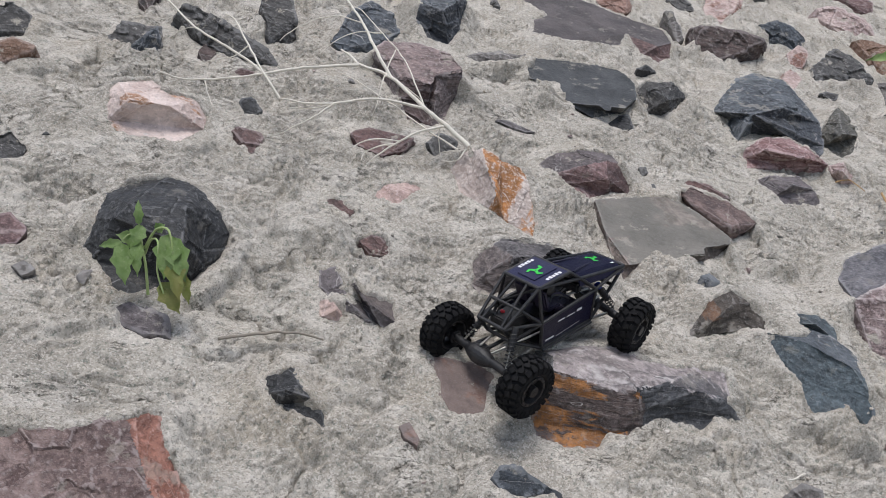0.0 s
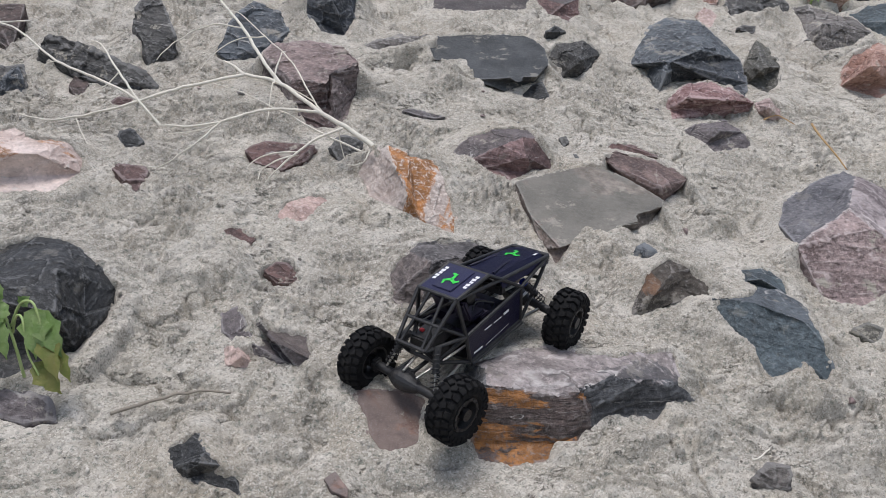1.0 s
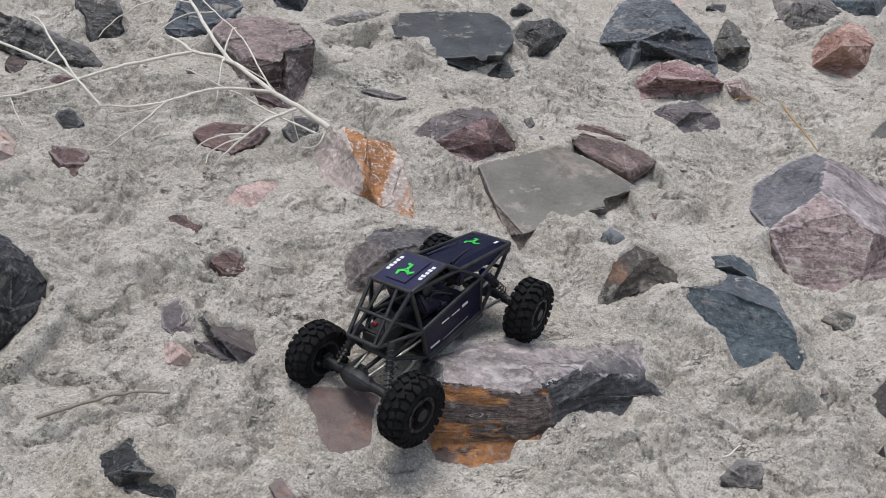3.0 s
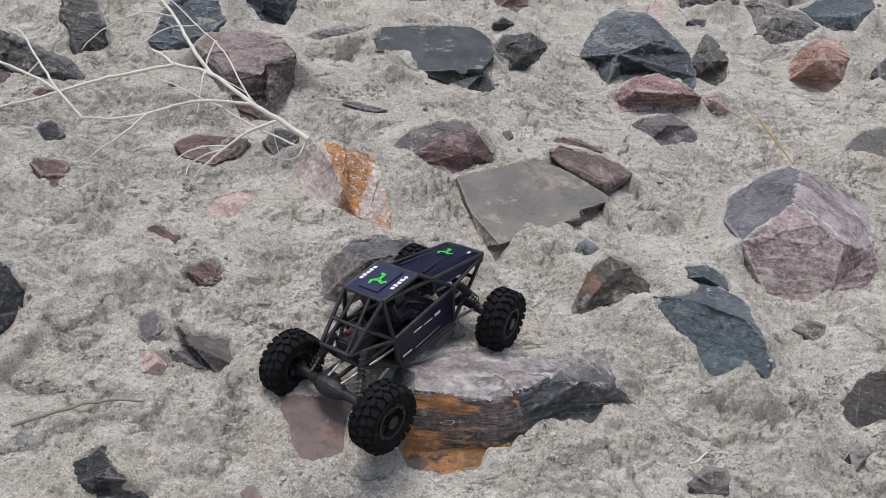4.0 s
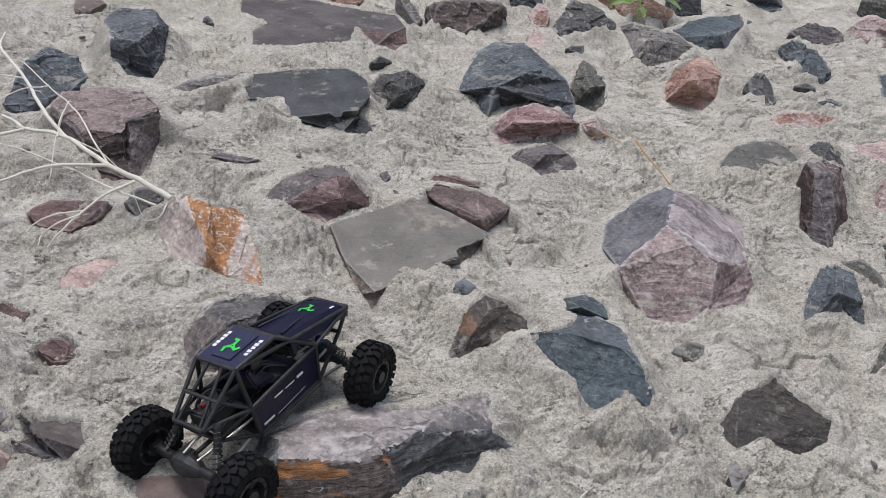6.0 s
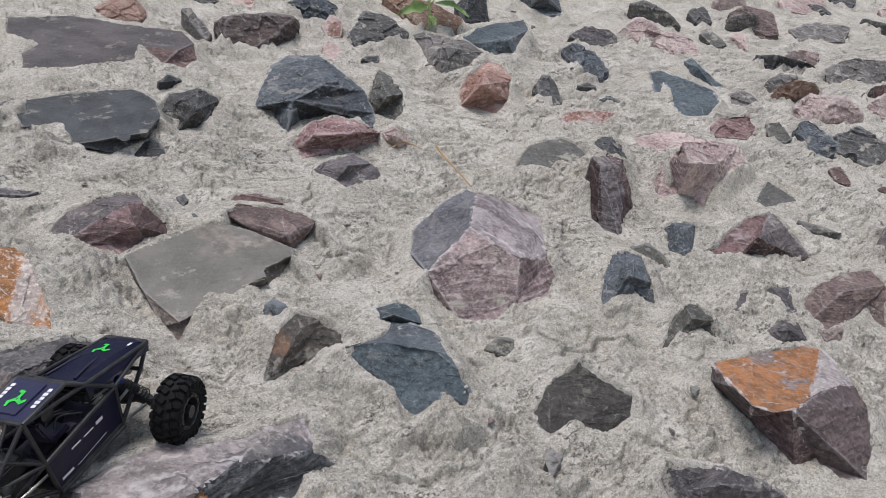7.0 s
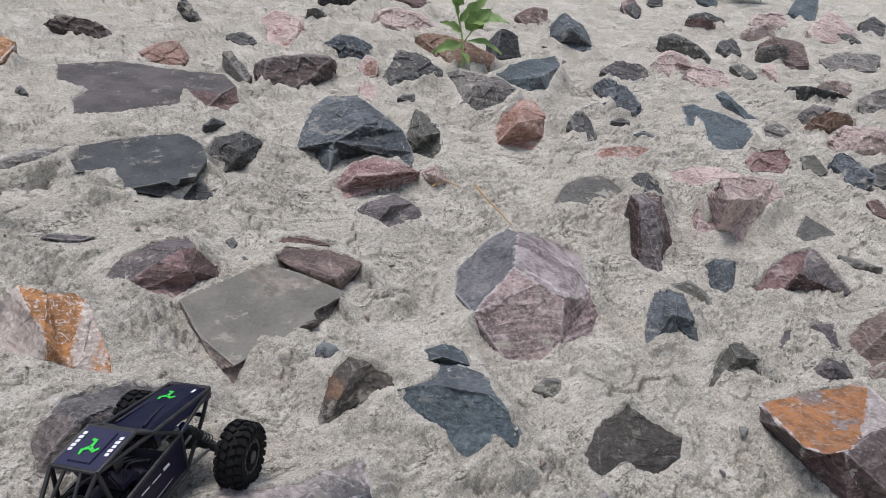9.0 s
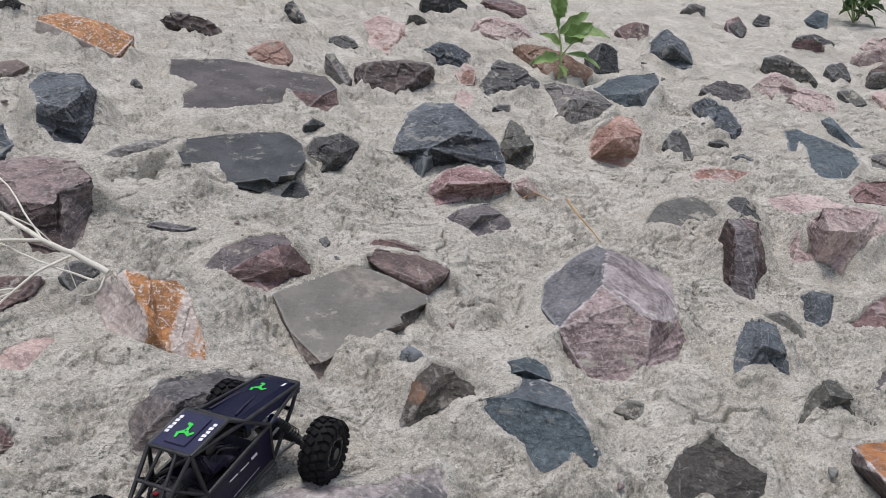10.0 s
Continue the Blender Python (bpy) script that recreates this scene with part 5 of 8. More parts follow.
stone("slate", (2.192, 4.205, -0.022), (2.277, 4.147, 0.054), (2.407, 4.180, 0.035), (2.521, 4.159, -0.022), (2.374, 4.029, -0.040), (2.229, 4.114, -0.040))
stone("pinkquartz", (2.078, 4.646, -0.001), (2.176, 4.660, 0.041), (2.262, 4.519, 0.040), (2.209, 4.381, -0.022), (2.069, 4.233, -0.040), (2.009, 4.345, -0.040))
stone("redround", (1.317, 4.116, 0.008), (1.422, 4.157, 0.053), (1.497, 4.149, 0.049), (1.544, 4.121, -0.007), (1.495, 4.046, -0.020), (1.373, 4.061, -0.012))
stone("darkgrey", (1.818, 4.438, -0.022), (1.890, 4.435, -0.003), (1.958, 4.334, -0.022), (1.865, 4.319, -0.040))
stone("rustquartz", (0.515, 4.401, 0.070), (0.625, 4.424, 0.089), (0.785, 4.282, 0.086), (0.885, 4.211, 0.049), (0.790, 4.106, -0.000), (0.667, 4.249, -0.000), (0.533, 4.420, 0.017))
# dark stone added to stand for a shadowed hollow
stone("blackbrown", (1.015, 4.509, 0.035), (1.101, 4.501, 0.073), (1.214, 4.442, 0.071), (1.298, 4.416, 0.028), (1.254, 4.390, -0.004), (1.134, 4.545, 0.000))
stone("veinedgrey", (1.634, 3.974, 0.055), (1.668, 3.963, 0.072), (1.729, 3.857, -0.020), (1.684, 3.823, -0.032))
stone("darkgrey", (1.696, 4.804, 0.048), (1.753, 4.796, 0.066), (1.795, 4.647, -0.021), (1.759, 4.700, -0.037))
stone("rustbrown", (-0.769, 2.604, 0.034), (-0.726, 2.653, 0.046), (-0.649, 2.636, 0.034), (-0.638, 2.639, 0.000), (-0.734, 2.575, 0.000))
stone("darkgrey", (-0.517, 2.798, 0.023), (-0.479, 2.843, 0.060), (-0.373, 2.890, 0.048), (-0.349, 2.807, 0.023), (-0.390, 2.727, 0.000), (-0.475, 2.786, 0.000))
stone("darkgrey", (-0.623, 2.169, 0.020), (-0.582, 2.197, 0.030), (-0.535, 2.160, 0.010), (-0.537, 2.124, 0.000), (-0.604, 2.105, 0.000))
stone("maroon", (-0.517, 1.856, 0.020), (-0.485, 1.876, 0.030), (-0.439, 1.847, 0.010), (-0.450, 1.809, 0.000), (-0.497, 1.790, -0.000))
stone("darkgrey", (-0.842, 2.824, 0.049), (-0.791, 2.860, 0.062), (-0.730, 2.854, 0.024), (-0.733, 2.781, -0.000), (-0.819, 2.742, 0.000))
stone("darkgrey", (0.412, 1.648, -0.000), (0.426, 1.690, 0.020), (0.453, 1.697, 0.020), (0.445, 1.681, 0.005))
stone("darkpurple", (0.673, 2.688, 0.010), (0.714, 2.696, 0.015), (0.804, 2.648, 0.010), (0.754, 2.637, 0.005))
stone("darkgrey", (1.108, 2.516, 0.010), (1.127, 2.513, 0.020), (1.135, 2.489, 0.010), (1.113, 2.477, 0.000))
stone("bluegrey", (6.405, 4.510, 0.004), (6.831, 4.752, 0.048), (7.013, 4.657, 0.048), (6.568, 4.370, -0.040), (6.501, 4.534, -0.040))
stone("pinkwedge", (6.052, 4.082, 0.004), (6.607, 4.289, 0.070), (6.444, 3.970, 0.026), (6.308, 3.787, -0.040), (5.891, 3.904, -0.040))
# made-up stone: its grey stands in for the shade of a hollow
stone("darkgrey", (5.136, 4.439, 0.004), (5.360, 4.460, 0.026), (5.450, 4.346, 0.004), (5.190, 4.340, -0.040))
stone("maroon", (4.869, 4.818, 0.004), (5.039, 4.882, 0.026), (5.017, 4.721, -0.040), (4.790, 4.692, -0.040))
stone("pinkquartz", (2.723, 2.765, -0.026), (2.807, 2.792, -0.011), (2.917, 2.770, -0.010), (3.032, 2.728, -0.025), (2.904, 2.682, -0.040), (2.703, 2.706, -0.040))
stone("greyflat", (6.378, 3.611, 0.004), (6.348, 3.433, 0.026), (6.616, 3.263, 0.004), (6.590, 3.316, -0.040), (6.417, 3.532, -0.040))
stone("darkgrey", (5.221, 2.584, -0.018), (5.278, 2.558, 0.026), (5.434, 2.501, 0.026), (5.423, 2.500, -0.040))
stone("darkgrey", (6.215, 3.944, 0.004), (6.222, 3.837, 0.026), (6.199, 3.711, -0.018), (6.110, 3.716, -0.040))
stone("maroon", (4.702, 2.579, 0.002), (4.701, 2.542, 0.047), (4.835, 2.503, 0.048), (5.040, 2.558, -0.040), (4.804, 2.579, -0.040))
stone("pinkwedge", (6.911, 3.784, 0.004), (7.024, 3.769, 0.048), (7.103, 3.683, 0.026), (7.001, 3.624, -0.040), (6.859, 3.689, -0.040))
stone("veinedgrey", (6.849, 3.571, 0.004), (7.060, 3.613, 0.026), (7.128, 3.560, 0.004), (7.023, 3.519, -0.040))
stone("veinedgrey", (4.151, 2.816, -0.001), (4.255, 2.812, 0.041), (4.301, 2.741, 0.042), (4.316, 2.743, -0.021), (4.167, 2.771, -0.040))
stone("olive", (3.633, 2.431, -0.007), (3.693, 2.415, 0.011), (3.659, 2.304, -0.024), (3.599, 2.301, -0.040), (3.588, 2.366, -0.040))
stone("redbrown", (3.545, 2.053, -0.025), (3.584, 2.031, -0.009), (3.517, 1.930, -0.025), (3.501, 1.931, -0.040), (3.487, 1.973, -0.040))
stone("veinedgrey", (3.854, 1.959, -0.007), (3.901, 1.944, 0.029), (3.987, 1.888, 0.030), (4.014, 1.870, -0.040), (3.889, 1.933, -0.040))
stone("redbrown", (3.598, 1.868, -0.028), (3.634, 1.868, -0.017), (3.693, 1.836, -0.024), (3.628, 1.831, -0.040))
stone("greyflat", (3.004, 1.831, -0.030), (3.008, 1.769, -0.021), (3.068, 1.693, -0.027), (3.037, 1.701, -0.040), (2.989, 1.771, -0.040))
stone("black", (0.376, 4.651, 0.055), (0.444, 4.675, 0.075), (0.498, 4.750, 0.018), (0.460, 4.704, 0.000), (0.396, 4.760, 0.000))
stone("brownflat", (0.352, 3.978, 0.023), (0.428, 3.986, 0.030), (0.467, 3.967, 0.015), (0.403, 3.918, -0.000), (0.348, 3.932, -0.000))
stone("darkgrey", (0.797, 3.784, 0.014), (0.816, 3.774, 0.029), (0.836, 3.710, 0.014), (0.819, 3.731, -0.000))
stone("veinedgrey", (0.594, 3.142, 0.012), (0.723, 3.170, 0.036), (0.831, 3.190, 0.049), (0.870, 3.163, 0.049), (0.884, 3.191, 0.012), (0.729, 3.107, 0.000), (0.629, 3.101, 0.000))
stone("greyflat", (2.403, 4.783, 0.001), (2.452, 4.745, 0.023), (2.530, 4.733, -0.020), (2.496, 4.745, -0.040))
stone("black", (2.590, 5.010, 0.048), (2.794, 5.013, 0.070), (2.912, 5.002, 0.026), (2.881, 4.957, -0.040), (2.750, 5.042, -0.040))
stone("darkgrey", (2.253, 3.665, -0.024), (2.348, 3.662, 0.009), (2.568, 3.698, 0.011), (2.580, 3.723, -0.040), (2.272, 3.615, -0.040))
stone("darkgrey", (2.230, 3.493, -0.028), (2.286, 3.520, -0.017), (2.342, 3.515, -0.017), (2.310, 3.478, -0.040))
stone("pinkquartz", (2.133, 3.673, -0.024), (2.193, 3.696, -0.008), (2.221, 3.632, -0.024), (2.131, 3.513, -0.040), (2.110, 3.580, -0.040))
stone("veinedgrey", (4.708, 5.113, 0.004), (4.793, 5.107, 0.048), (4.886, 5.050, 0.026), (4.876, 5.039, -0.040), (4.756, 5.087, -0.040))
stone("darkgrey", (5.210, 4.902, -0.018), (5.315, 4.942, 0.026), (5.457, 4.956, 0.004), (5.322, 4.844, -0.040))
stone("bluegrey", (5.731, 4.901, 0.004), (5.946, 4.985, 0.070), (6.027, 4.917, 0.048), (5.905, 4.815, -0.040), (5.775, 4.865, -0.040))
stone("maroon", (5.010, 4.350, 0.004), (5.090, 4.297, 0.048), (5.305, 4.272, 0.004), (5.236, 4.287, -0.040), (5.068, 4.334, -0.040))
stone("darkgrey", (4.770, 3.859, 0.004), (4.841, 3.866, 0.026), (4.845, 3.721, -0.018), (4.722, 3.692, -0.040))
stone("veinedgrey", (4.873, 3.659, 0.004), (4.929, 3.647, 0.070), (5.080, 3.564, 0.070), (5.165, 3.573, -0.040), (4.953, 3.632, -0.040))
stone("pinkwedge", (5.268, 4.064, 0.004), (5.397, 4.068, 0.048), (5.646, 4.104, 0.048), (5.665, 4.053, -0.040), (5.342, 4.026, -0.040))
stone("slate", (-0.435, 2.751, 0.023), (-0.411, 2.789, 0.046), (-0.366, 2.808, 0.047), (-0.354, 2.790, 0.011), (-0.399, 2.735, 0.000))
stone("black", (-0.528, 2.228, 0.008), (-0.517, 2.236, 0.015), (-0.505, 2.229, 0.010), (-0.516, 2.230, 0.000))
stone("redbrown", (-0.095, 2.383, 0.008), (-0.068, 2.404, 0.015), (-0.005, 2.376, 0.010), (-0.031, 2.276, 0.003), (-0.067, 2.336, 0.005))
stone("blackbrown", (-0.256, 2.830, 0.011), (-0.238, 2.861, 0.029), (-0.196, 2.842, 0.017), (-0.205, 2.792, 0.000), (-0.239, 2.799, -0.000))
# brown stone put in for the shade of a hollow between rocks
stone("blackbrown", (-0.102, 2.850, 0.011), (-0.076, 2.916, 0.036), (-0.027, 2.876, 0.023), (-0.029, 2.820, 0.000), (-0.080, 2.808, -0.000))
stone("redbrown", (-0.135, 2.723, 0.011), (-0.109, 2.749, 0.022), (-0.066, 2.749, 0.011), (-0.087, 2.717, -0.000))
stone("veinedgrey", (-0.434, 1.727, 0.008), (-0.416, 1.739, 0.015), (-0.386, 1.725, 0.010), (-0.408, 1.710, 0.000))
stone("pinkquartz", (0.356, 1.279, 0.010), (0.362, 1.279, 0.018), (0.374, 1.282, 0.010), (0.366, 1.282, 0.000))
stone("black", (-0.655, 3.225, 0.084), (-0.587, 3.216, 0.083), (-0.583, 3.183, 0.040), (-0.632, 3.133, 0.000), (-0.642, 3.108, 0.000), (-0.697, 3.220, 0.027))
stone("blackbrown", (-0.518, 3.253, 0.083), (-0.430, 3.284, 0.069), (-0.433, 3.219, 0.026), (-0.445, 3.070, 0.000), (-0.487, 3.125, 0.013))
stone("slate", (-0.435, 2.734, 0.034), (-0.396, 2.754, 0.070), (-0.375, 2.849, 0.072), (-0.353, 2.792, 0.046), (-0.366, 2.746, 0.000), (-0.414, 2.716, 0.000), (-0.437, 2.745, 0.011))
# black stone added where there is only a shaded cavity
stone("black", (-0.105, 2.892, 0.023), (-0.046, 2.886, 0.035), (-0.034, 2.822, 0.023), (-0.059, 2.808, 0.000), (-0.109, 2.822, 0.000))
stone("pinkwedge", (5.481, 4.211, -0.018), (5.738, 4.313, 0.048), (5.999, 4.292, 0.070), (5.929, 4.164, 0.004), (5.706, 4.154, -0.040))
stone("veinedgrey", (5.396, 3.532, -0.018), (5.752, 3.565, 0.004), (5.955, 3.440, 0.004), (5.721, 3.321, -0.040), (5.280, 3.362, -0.040))
stone("darkgrey", (6.841, 4.162, 0.004), (7.163, 4.219, 0.026), (7.084, 4.064, 0.004), (6.822, 3.937, -0.040), (6.690, 4.025, -0.040))
stone("veinedgrey", (3.815, 2.765, -0.022), (3.930, 2.761, -0.003), (3.922, 2.667, -0.022), (3.788, 2.642, -0.040), (3.734, 2.690, -0.040))
stone("pinkquartz", (4.736, 3.492, -0.018), (4.835, 3.472, 0.004), (4.641, 3.287, -0.018), (4.696, 3.391, -0.040))
weather()

# ---- the ground: mortar between the stones, in one sheet ----
@functools.lru_cache(None)
def lattice(seed):
    return np.random.RandomState(seed).rand(256, 256)


def ripple(u, v, scale, seed):
    """Smooth noise from 0 to 1, with lumps of that many metres."""
    table, x, y = lattice(seed), u / scale + 90, v / scale + 90
    i, j = np.floor(x).astype(int), np.floor(y).astype(int)
    a, b = x - i, y - j
    a, b = a * a * (3 - 2 * a), b * b * (3 - 2 * b)
    i, j, table = i & 255, j & 255, table.ravel()
    i0, i1, j1 = i << 8, ((i + 1) & 255) << 8, (j + 1) & 255
    low, high = table.take(i0 + j), table.take(i0 + j1)
    low, high = low + a * (table.take(i1 + j) - low), high + a * (table.take(i1 + j1) - high)
    return low + b * (high - low)


def lumps(u, v, scale, octaves, seed, rough=0.5):
    total, weight, k = 0, 0, 1.0
    for o in range(octaves):
        turn = 0.6 * o
        total = total + k * ripple(u * math.cos(turn) - v * math.sin(turn), u * math.sin(turn) + v * math.cos(turn), scale / 2 ** o, seed + o)
        weight, k = weight + k, k * rough
    return total / weight - 0.5


def smooth(x, lo, hi):
    x = np.clip((x - lo) / (hi - lo), 0, 1)
    return x * x * (3 - 2 * x)


def lines(fine_from, fine_to, step, grow, far):
    """Grid lines, close between two places and wider and wider outside."""
    mid = list(np.arange(fine_from, fine_to, step))
    up, down, s = [], [], step
    x, y = mid[-1], mid[0]
    while x < far or y > -far:
        s = min(s * grow, 12.0)
        x, y = x + s, y - s
        up.append(x), down.append(y)
    return np.array(down[::-1] + mid + up)


def outside(U, V, ring):
    """Distance to an outline, negative within."""
    best, inner = np.full(U.shape, 9.0), np.zeros(U.shape, bool)
    for (a, b), (c, d) in zip(ring, ring[1:] + ring[:1]):
        ex, ey = c - a, d - b
        n = math.hypot(ex, ey)
        if n < 1e-6:
            continue
        f = np.clip(((U - a) * ex + (V - b) * ey) / n ** 2, 0, 1)
        best = np.minimum(best, np.hypot(U - a - f * ex, V - b - f * ey))
        if b != d:
            inner ^= ((b > V) != (d > V)) & (U < a + (V - b) * ex / ey)
    return np.where(inner, -best, best)


def contact(U, V, ring):
    """The height of the nearest point of a line of corners (u, v, w)."""
    best, high = np.full(U.shape, 9.0), np.zeros(U.shape)
    for (a, b, g), (c, d, h) in zip(ring, ring[1:] + ring[:1]):
        ex, ey = c - a, d - b
        f = np.clip(((U - a) * ex + (V - b) * ey) / max(ex * ex + ey * ey, 1e-9), 0, 1)
        far = np.hypot(U - a - f * ex, V - b - f * ey)
        high = np.where(far < best, g + f * (h - g), high)
        best = np.minimum(best, far)
    return high


LU, LV = lines(-0.6, 2.8, 0.0044, 1.016, 80), lines(1.1, 3.1, 0.0044, 1.016, 80)
U, V = np.meshgrid(LU, LV, indexing="ij")
W = -0.04 * np.clip((U - 1.2) / 0.6, 0, 1)
clear = np.full(U.shape, 1.0)  # distance to the nearest stone
for ring, high, mid in FEET:
    near = (np.abs(U - mid.x) < 0.7) & (np.abs(V - mid.y) < 0.7)
    clear[near] = np.minimum(clear[near], outside(U[near], V[near], ring))
base = W
warp_u, warp_v = U + 0.05 * lumps(U, V, 0.2, 3, 40), V + 0.05 * lumps(U, V, 0.2, 3, 50)
W = W + 0.05 * lumps(U, V, 0.55, 2, 1)
shelf = (0.11 * lumps(warp_u * 0.65, warp_v, 0.28, 6, 20, 0.52)) / 0.017  # laid on in layers that break off at their edges
W = W + 0.017 * (0.7 * (np.floor(shelf) + smooth(shelf - np.floor(shelf), 0.75, 1.0)) + 0.3 * shelf) + 0.014 * lumps(warp_u, warp_v, 0.09, 3, 10, 0.5)
crack = np.abs(lumps(warp_u, warp_v, 0.22, 4, 30))
W = W - 0.020 * smooth(crack, 0.014, 0.003) * smooth(lumps(U, V, 0.35, 2, 60), -0.03, 0.06)
crack = np.abs(lumps(warp_u * 0.5, warp_v, 0.12, 4, 33))
W = W - 0.012 * smooth(crack, 0.016, 0.004) * smooth(lumps(U, V, 0.30, 2, 62), 0.02, 0.10)
crumble = smooth(lumps(U, V, 0.25, 3, 65), -0.08, 0.12)  # rough here, trowelled there
W = W + (0.003 + 0.011 * crumble) * lumps(U, V, 0.040, 4, 70, 0.72)
flake = 0.06 * lumps(warp_u * 0.8, warp_v, 0.10, 4, 72, 0.6) / 0.008  # thin skins of mortar, broken at their edges
W = W + 0.013 * (np.floor(flake) + smooth(flake - np.floor(flake), 0.82, 1.0) - flake) * smooth(lumps(U, V, 0.22, 2, 74), -0.10, 0.05)
W = W - 0.014 * smooth(np.abs(lumps(warp_u, warp_v, 0.06, 3, 76, 0.6)), 0.030, 0.0) * smooth(lumps(U, V, 0.20, 2, 79), 0.03, 0.14)
W = W - 0.004 * smooth(lumps(warp_u, warp_v, 0.03, 2, 75), 0.19, 0.26) * (0.3 + crumble)
strokes = lumps(warp_u * 0.35 + warp_v * 0.1, warp_v + 0.3 * warp_u + 0.10 * lumps(U, V, 0.3, 2, 78), 0.024, 2, 77)
W = W + 0.0035 * strokes * (1.1 - crumble)


def mound(u, v, length, width, height, turn=0.0):
    """Mortar heaped up by hand, crumbling at its edge."""
    a, far = radians(turn), 1.6 * max(length, width)
    box = tuple(slice(*np.searchsorted(axis, (x - far, x + far))) for axis, x in ((LU, u), (LV, v)))
    p, q = U[box], V[box]
    x, y = (p - u) * math.cos(a) + (q - v) * math.sin(a), -(p - u) * math.sin(a) + (q - v) * math.cos(a)
    r = np.hypot(x / length, y / width) + 0.5 * lumps(p, q, 0.06, 4, 80, 0.6)
    W[box] += 0.75 * height * smooth(r, 1.0, 0.3) + smooth(r, 1.15, 0.7) * 0.014 * lumps(p, q, 0.028, 3, 82, 0.75)


def trowel(u, v, near, far, start, end, pitch=0.021, depth=0.008):
    """Ridges left by a trowel swung round a point, between two angles."""
    box = tuple(slice(*np.searchsorted(axis, (x - far, x + far))) for axis, x in ((LU, u), (LV, v)))
    p, q = U[box], V[box]
    r = np.hypot(p - u, q - v) + 0.012 * lumps(p, q, 0.10, 2, 120)
    turn = np.degrees(np.arctan2(q - v, p - u)) % 360
    k = smooth(r, near, near + 0.04) * smooth(r, far, far - 0.04) * smooth(turn, start, start + 15) * smooth(turn, end, end - 15)
    wave = np.abs(np.sin(math.pi * r / pitch)) ** 0.7 * (0.6 + 0.8 * ripple(p, q, 0.05, 122))
    W[box] += depth * k * (wave - 0.5) * smooth(lumps(p, q, 0.12, 2, 121), -0.15, 0.0)


trowel(1.60, 1.45, 0.10, 0.30, 30, 170)
trowel(1.75, 1.62, 0.08, 0.22, 10, 150)
trowel(1.30, 1.35, 0.12, 0.30, 20, 130)
trowel(2.95, 2.05, 0.10, 0.36, -0.0, 130)
trowel(1.86, 2.55, 0.05, 0.26, 190, 330)
trowel(2.30, 1.70, 0.06, 0.24, 180, 330)
trowel(1.80, 1.20, 0.10, 0.26, 60, 200)
trowel(2.65, 2.72, 0.08, 0.26, 20, 160)
trowel(1.38, 2.62, 0.08, 0.30, 200, 340)
trowel(0.30, 1.35, 0.10, 0.26, 30, 160)
mound(0.99, 1.43, 0.12, 0.07, 0.045, 30)
mound(0.87, 1.40, 0.10, 0.04, 0.035, 20)
mound(1.13, 1.735, 0.12, 0.05, 0.045, -20)
mound(0.85, 2.25, 0.11, 0.035, 0.05, -70)
mound(0.89, 2.05, 0.14, 0.035, 0.045, -75)
mound(1.03, 2.00, 0.08, 0.05, 0.06, 10)
mound(0.83, 1.83, 0.08, 0.06, 0.04, -40)
mound(1.36, 1.37, 0.13, 0.09, 0.05, 15)
mound(0.22, 1.95, 0.12, 0.09, 0.045, 30)
mound(0.27, 1.81, 0.09, 0.05, 0.04, -10)
mound(1.29, 1.50, 0.12, 0.05, 0.04, -35)
mound(1.31, 1.47, 0.10, 0.06, 0.03, 10)
mound(0.75, 3.08, 0.16, 0.05, 0.05, 15)
mound(0.84, 2.87, 0.10, 0.05, 0.045, 5)
mound(1.40, 2.10, 0.10, 0.09, 0.05, -30)
mound(1.89, 1.55, 0.14, 0.06, 0.035, 25)
mound(0.45, 2.20, 0.10, 0.06, 0.03, 60)
mound(0.10, 2.12, 0.12, 0.05, 0.03, -35)
mound(0.90, 2.83, 0.15, 0.05, 0.07, 5)
mound(0.80, 2.95, 0.06, 0.12, 0.05, 0)
mound(1.30, 3.50, 0.30, 0.05, 0.05, -5)
HEAP, SUNK = np.zeros(U.shape), np.zeros(U.shape)
W = base + (W - base) * (0.3 + 0.7 * smooth(clear, 0.0, 0.08))
hewn_feet = {tuple(mid) for _, mid, _ in CUTS}
for ring, high, mid in FEET:
    if tuple(mid) in hewn_feet:
        continue
    near = (np.abs(U - mid.x) < 0.9) & (np.abs(V - mid.y) < 0.9)
    u, v = U[near], V[near]
    d = outside(u, v, ring) + 0.016 * lumps(u, v, 0.05, 4, 90, 0.65)
    heap = smooth(lumps(u, v, 0.13, 3, 95), 0.02, 0.16)  # mortar heaped against the stone here and there
    lap = min(0.055, 0.7 * max(high, 0.004)) * heap * (0.8 + 0.8 * lumps(u, v, 0.06, 3, 97))
    HEAP[near] = np.maximum(HEAP[near], lap * np.exp(-np.maximum(d, 0) / 0.05))
    gap = -0.006 * (1 - heap)
    SUNK[near] = np.minimum(SUNK[near], np.where(d > 0, gap * np.exp(-np.abs(d) / 0.012), gap + 1.6 * np.maximum(d, -0.05)))
    HEAP[near] = np.where(d < 0.01, np.minimum(HEAP[near], 0.6 * high), HEAP[near])
W = W + HEAP + SUNK
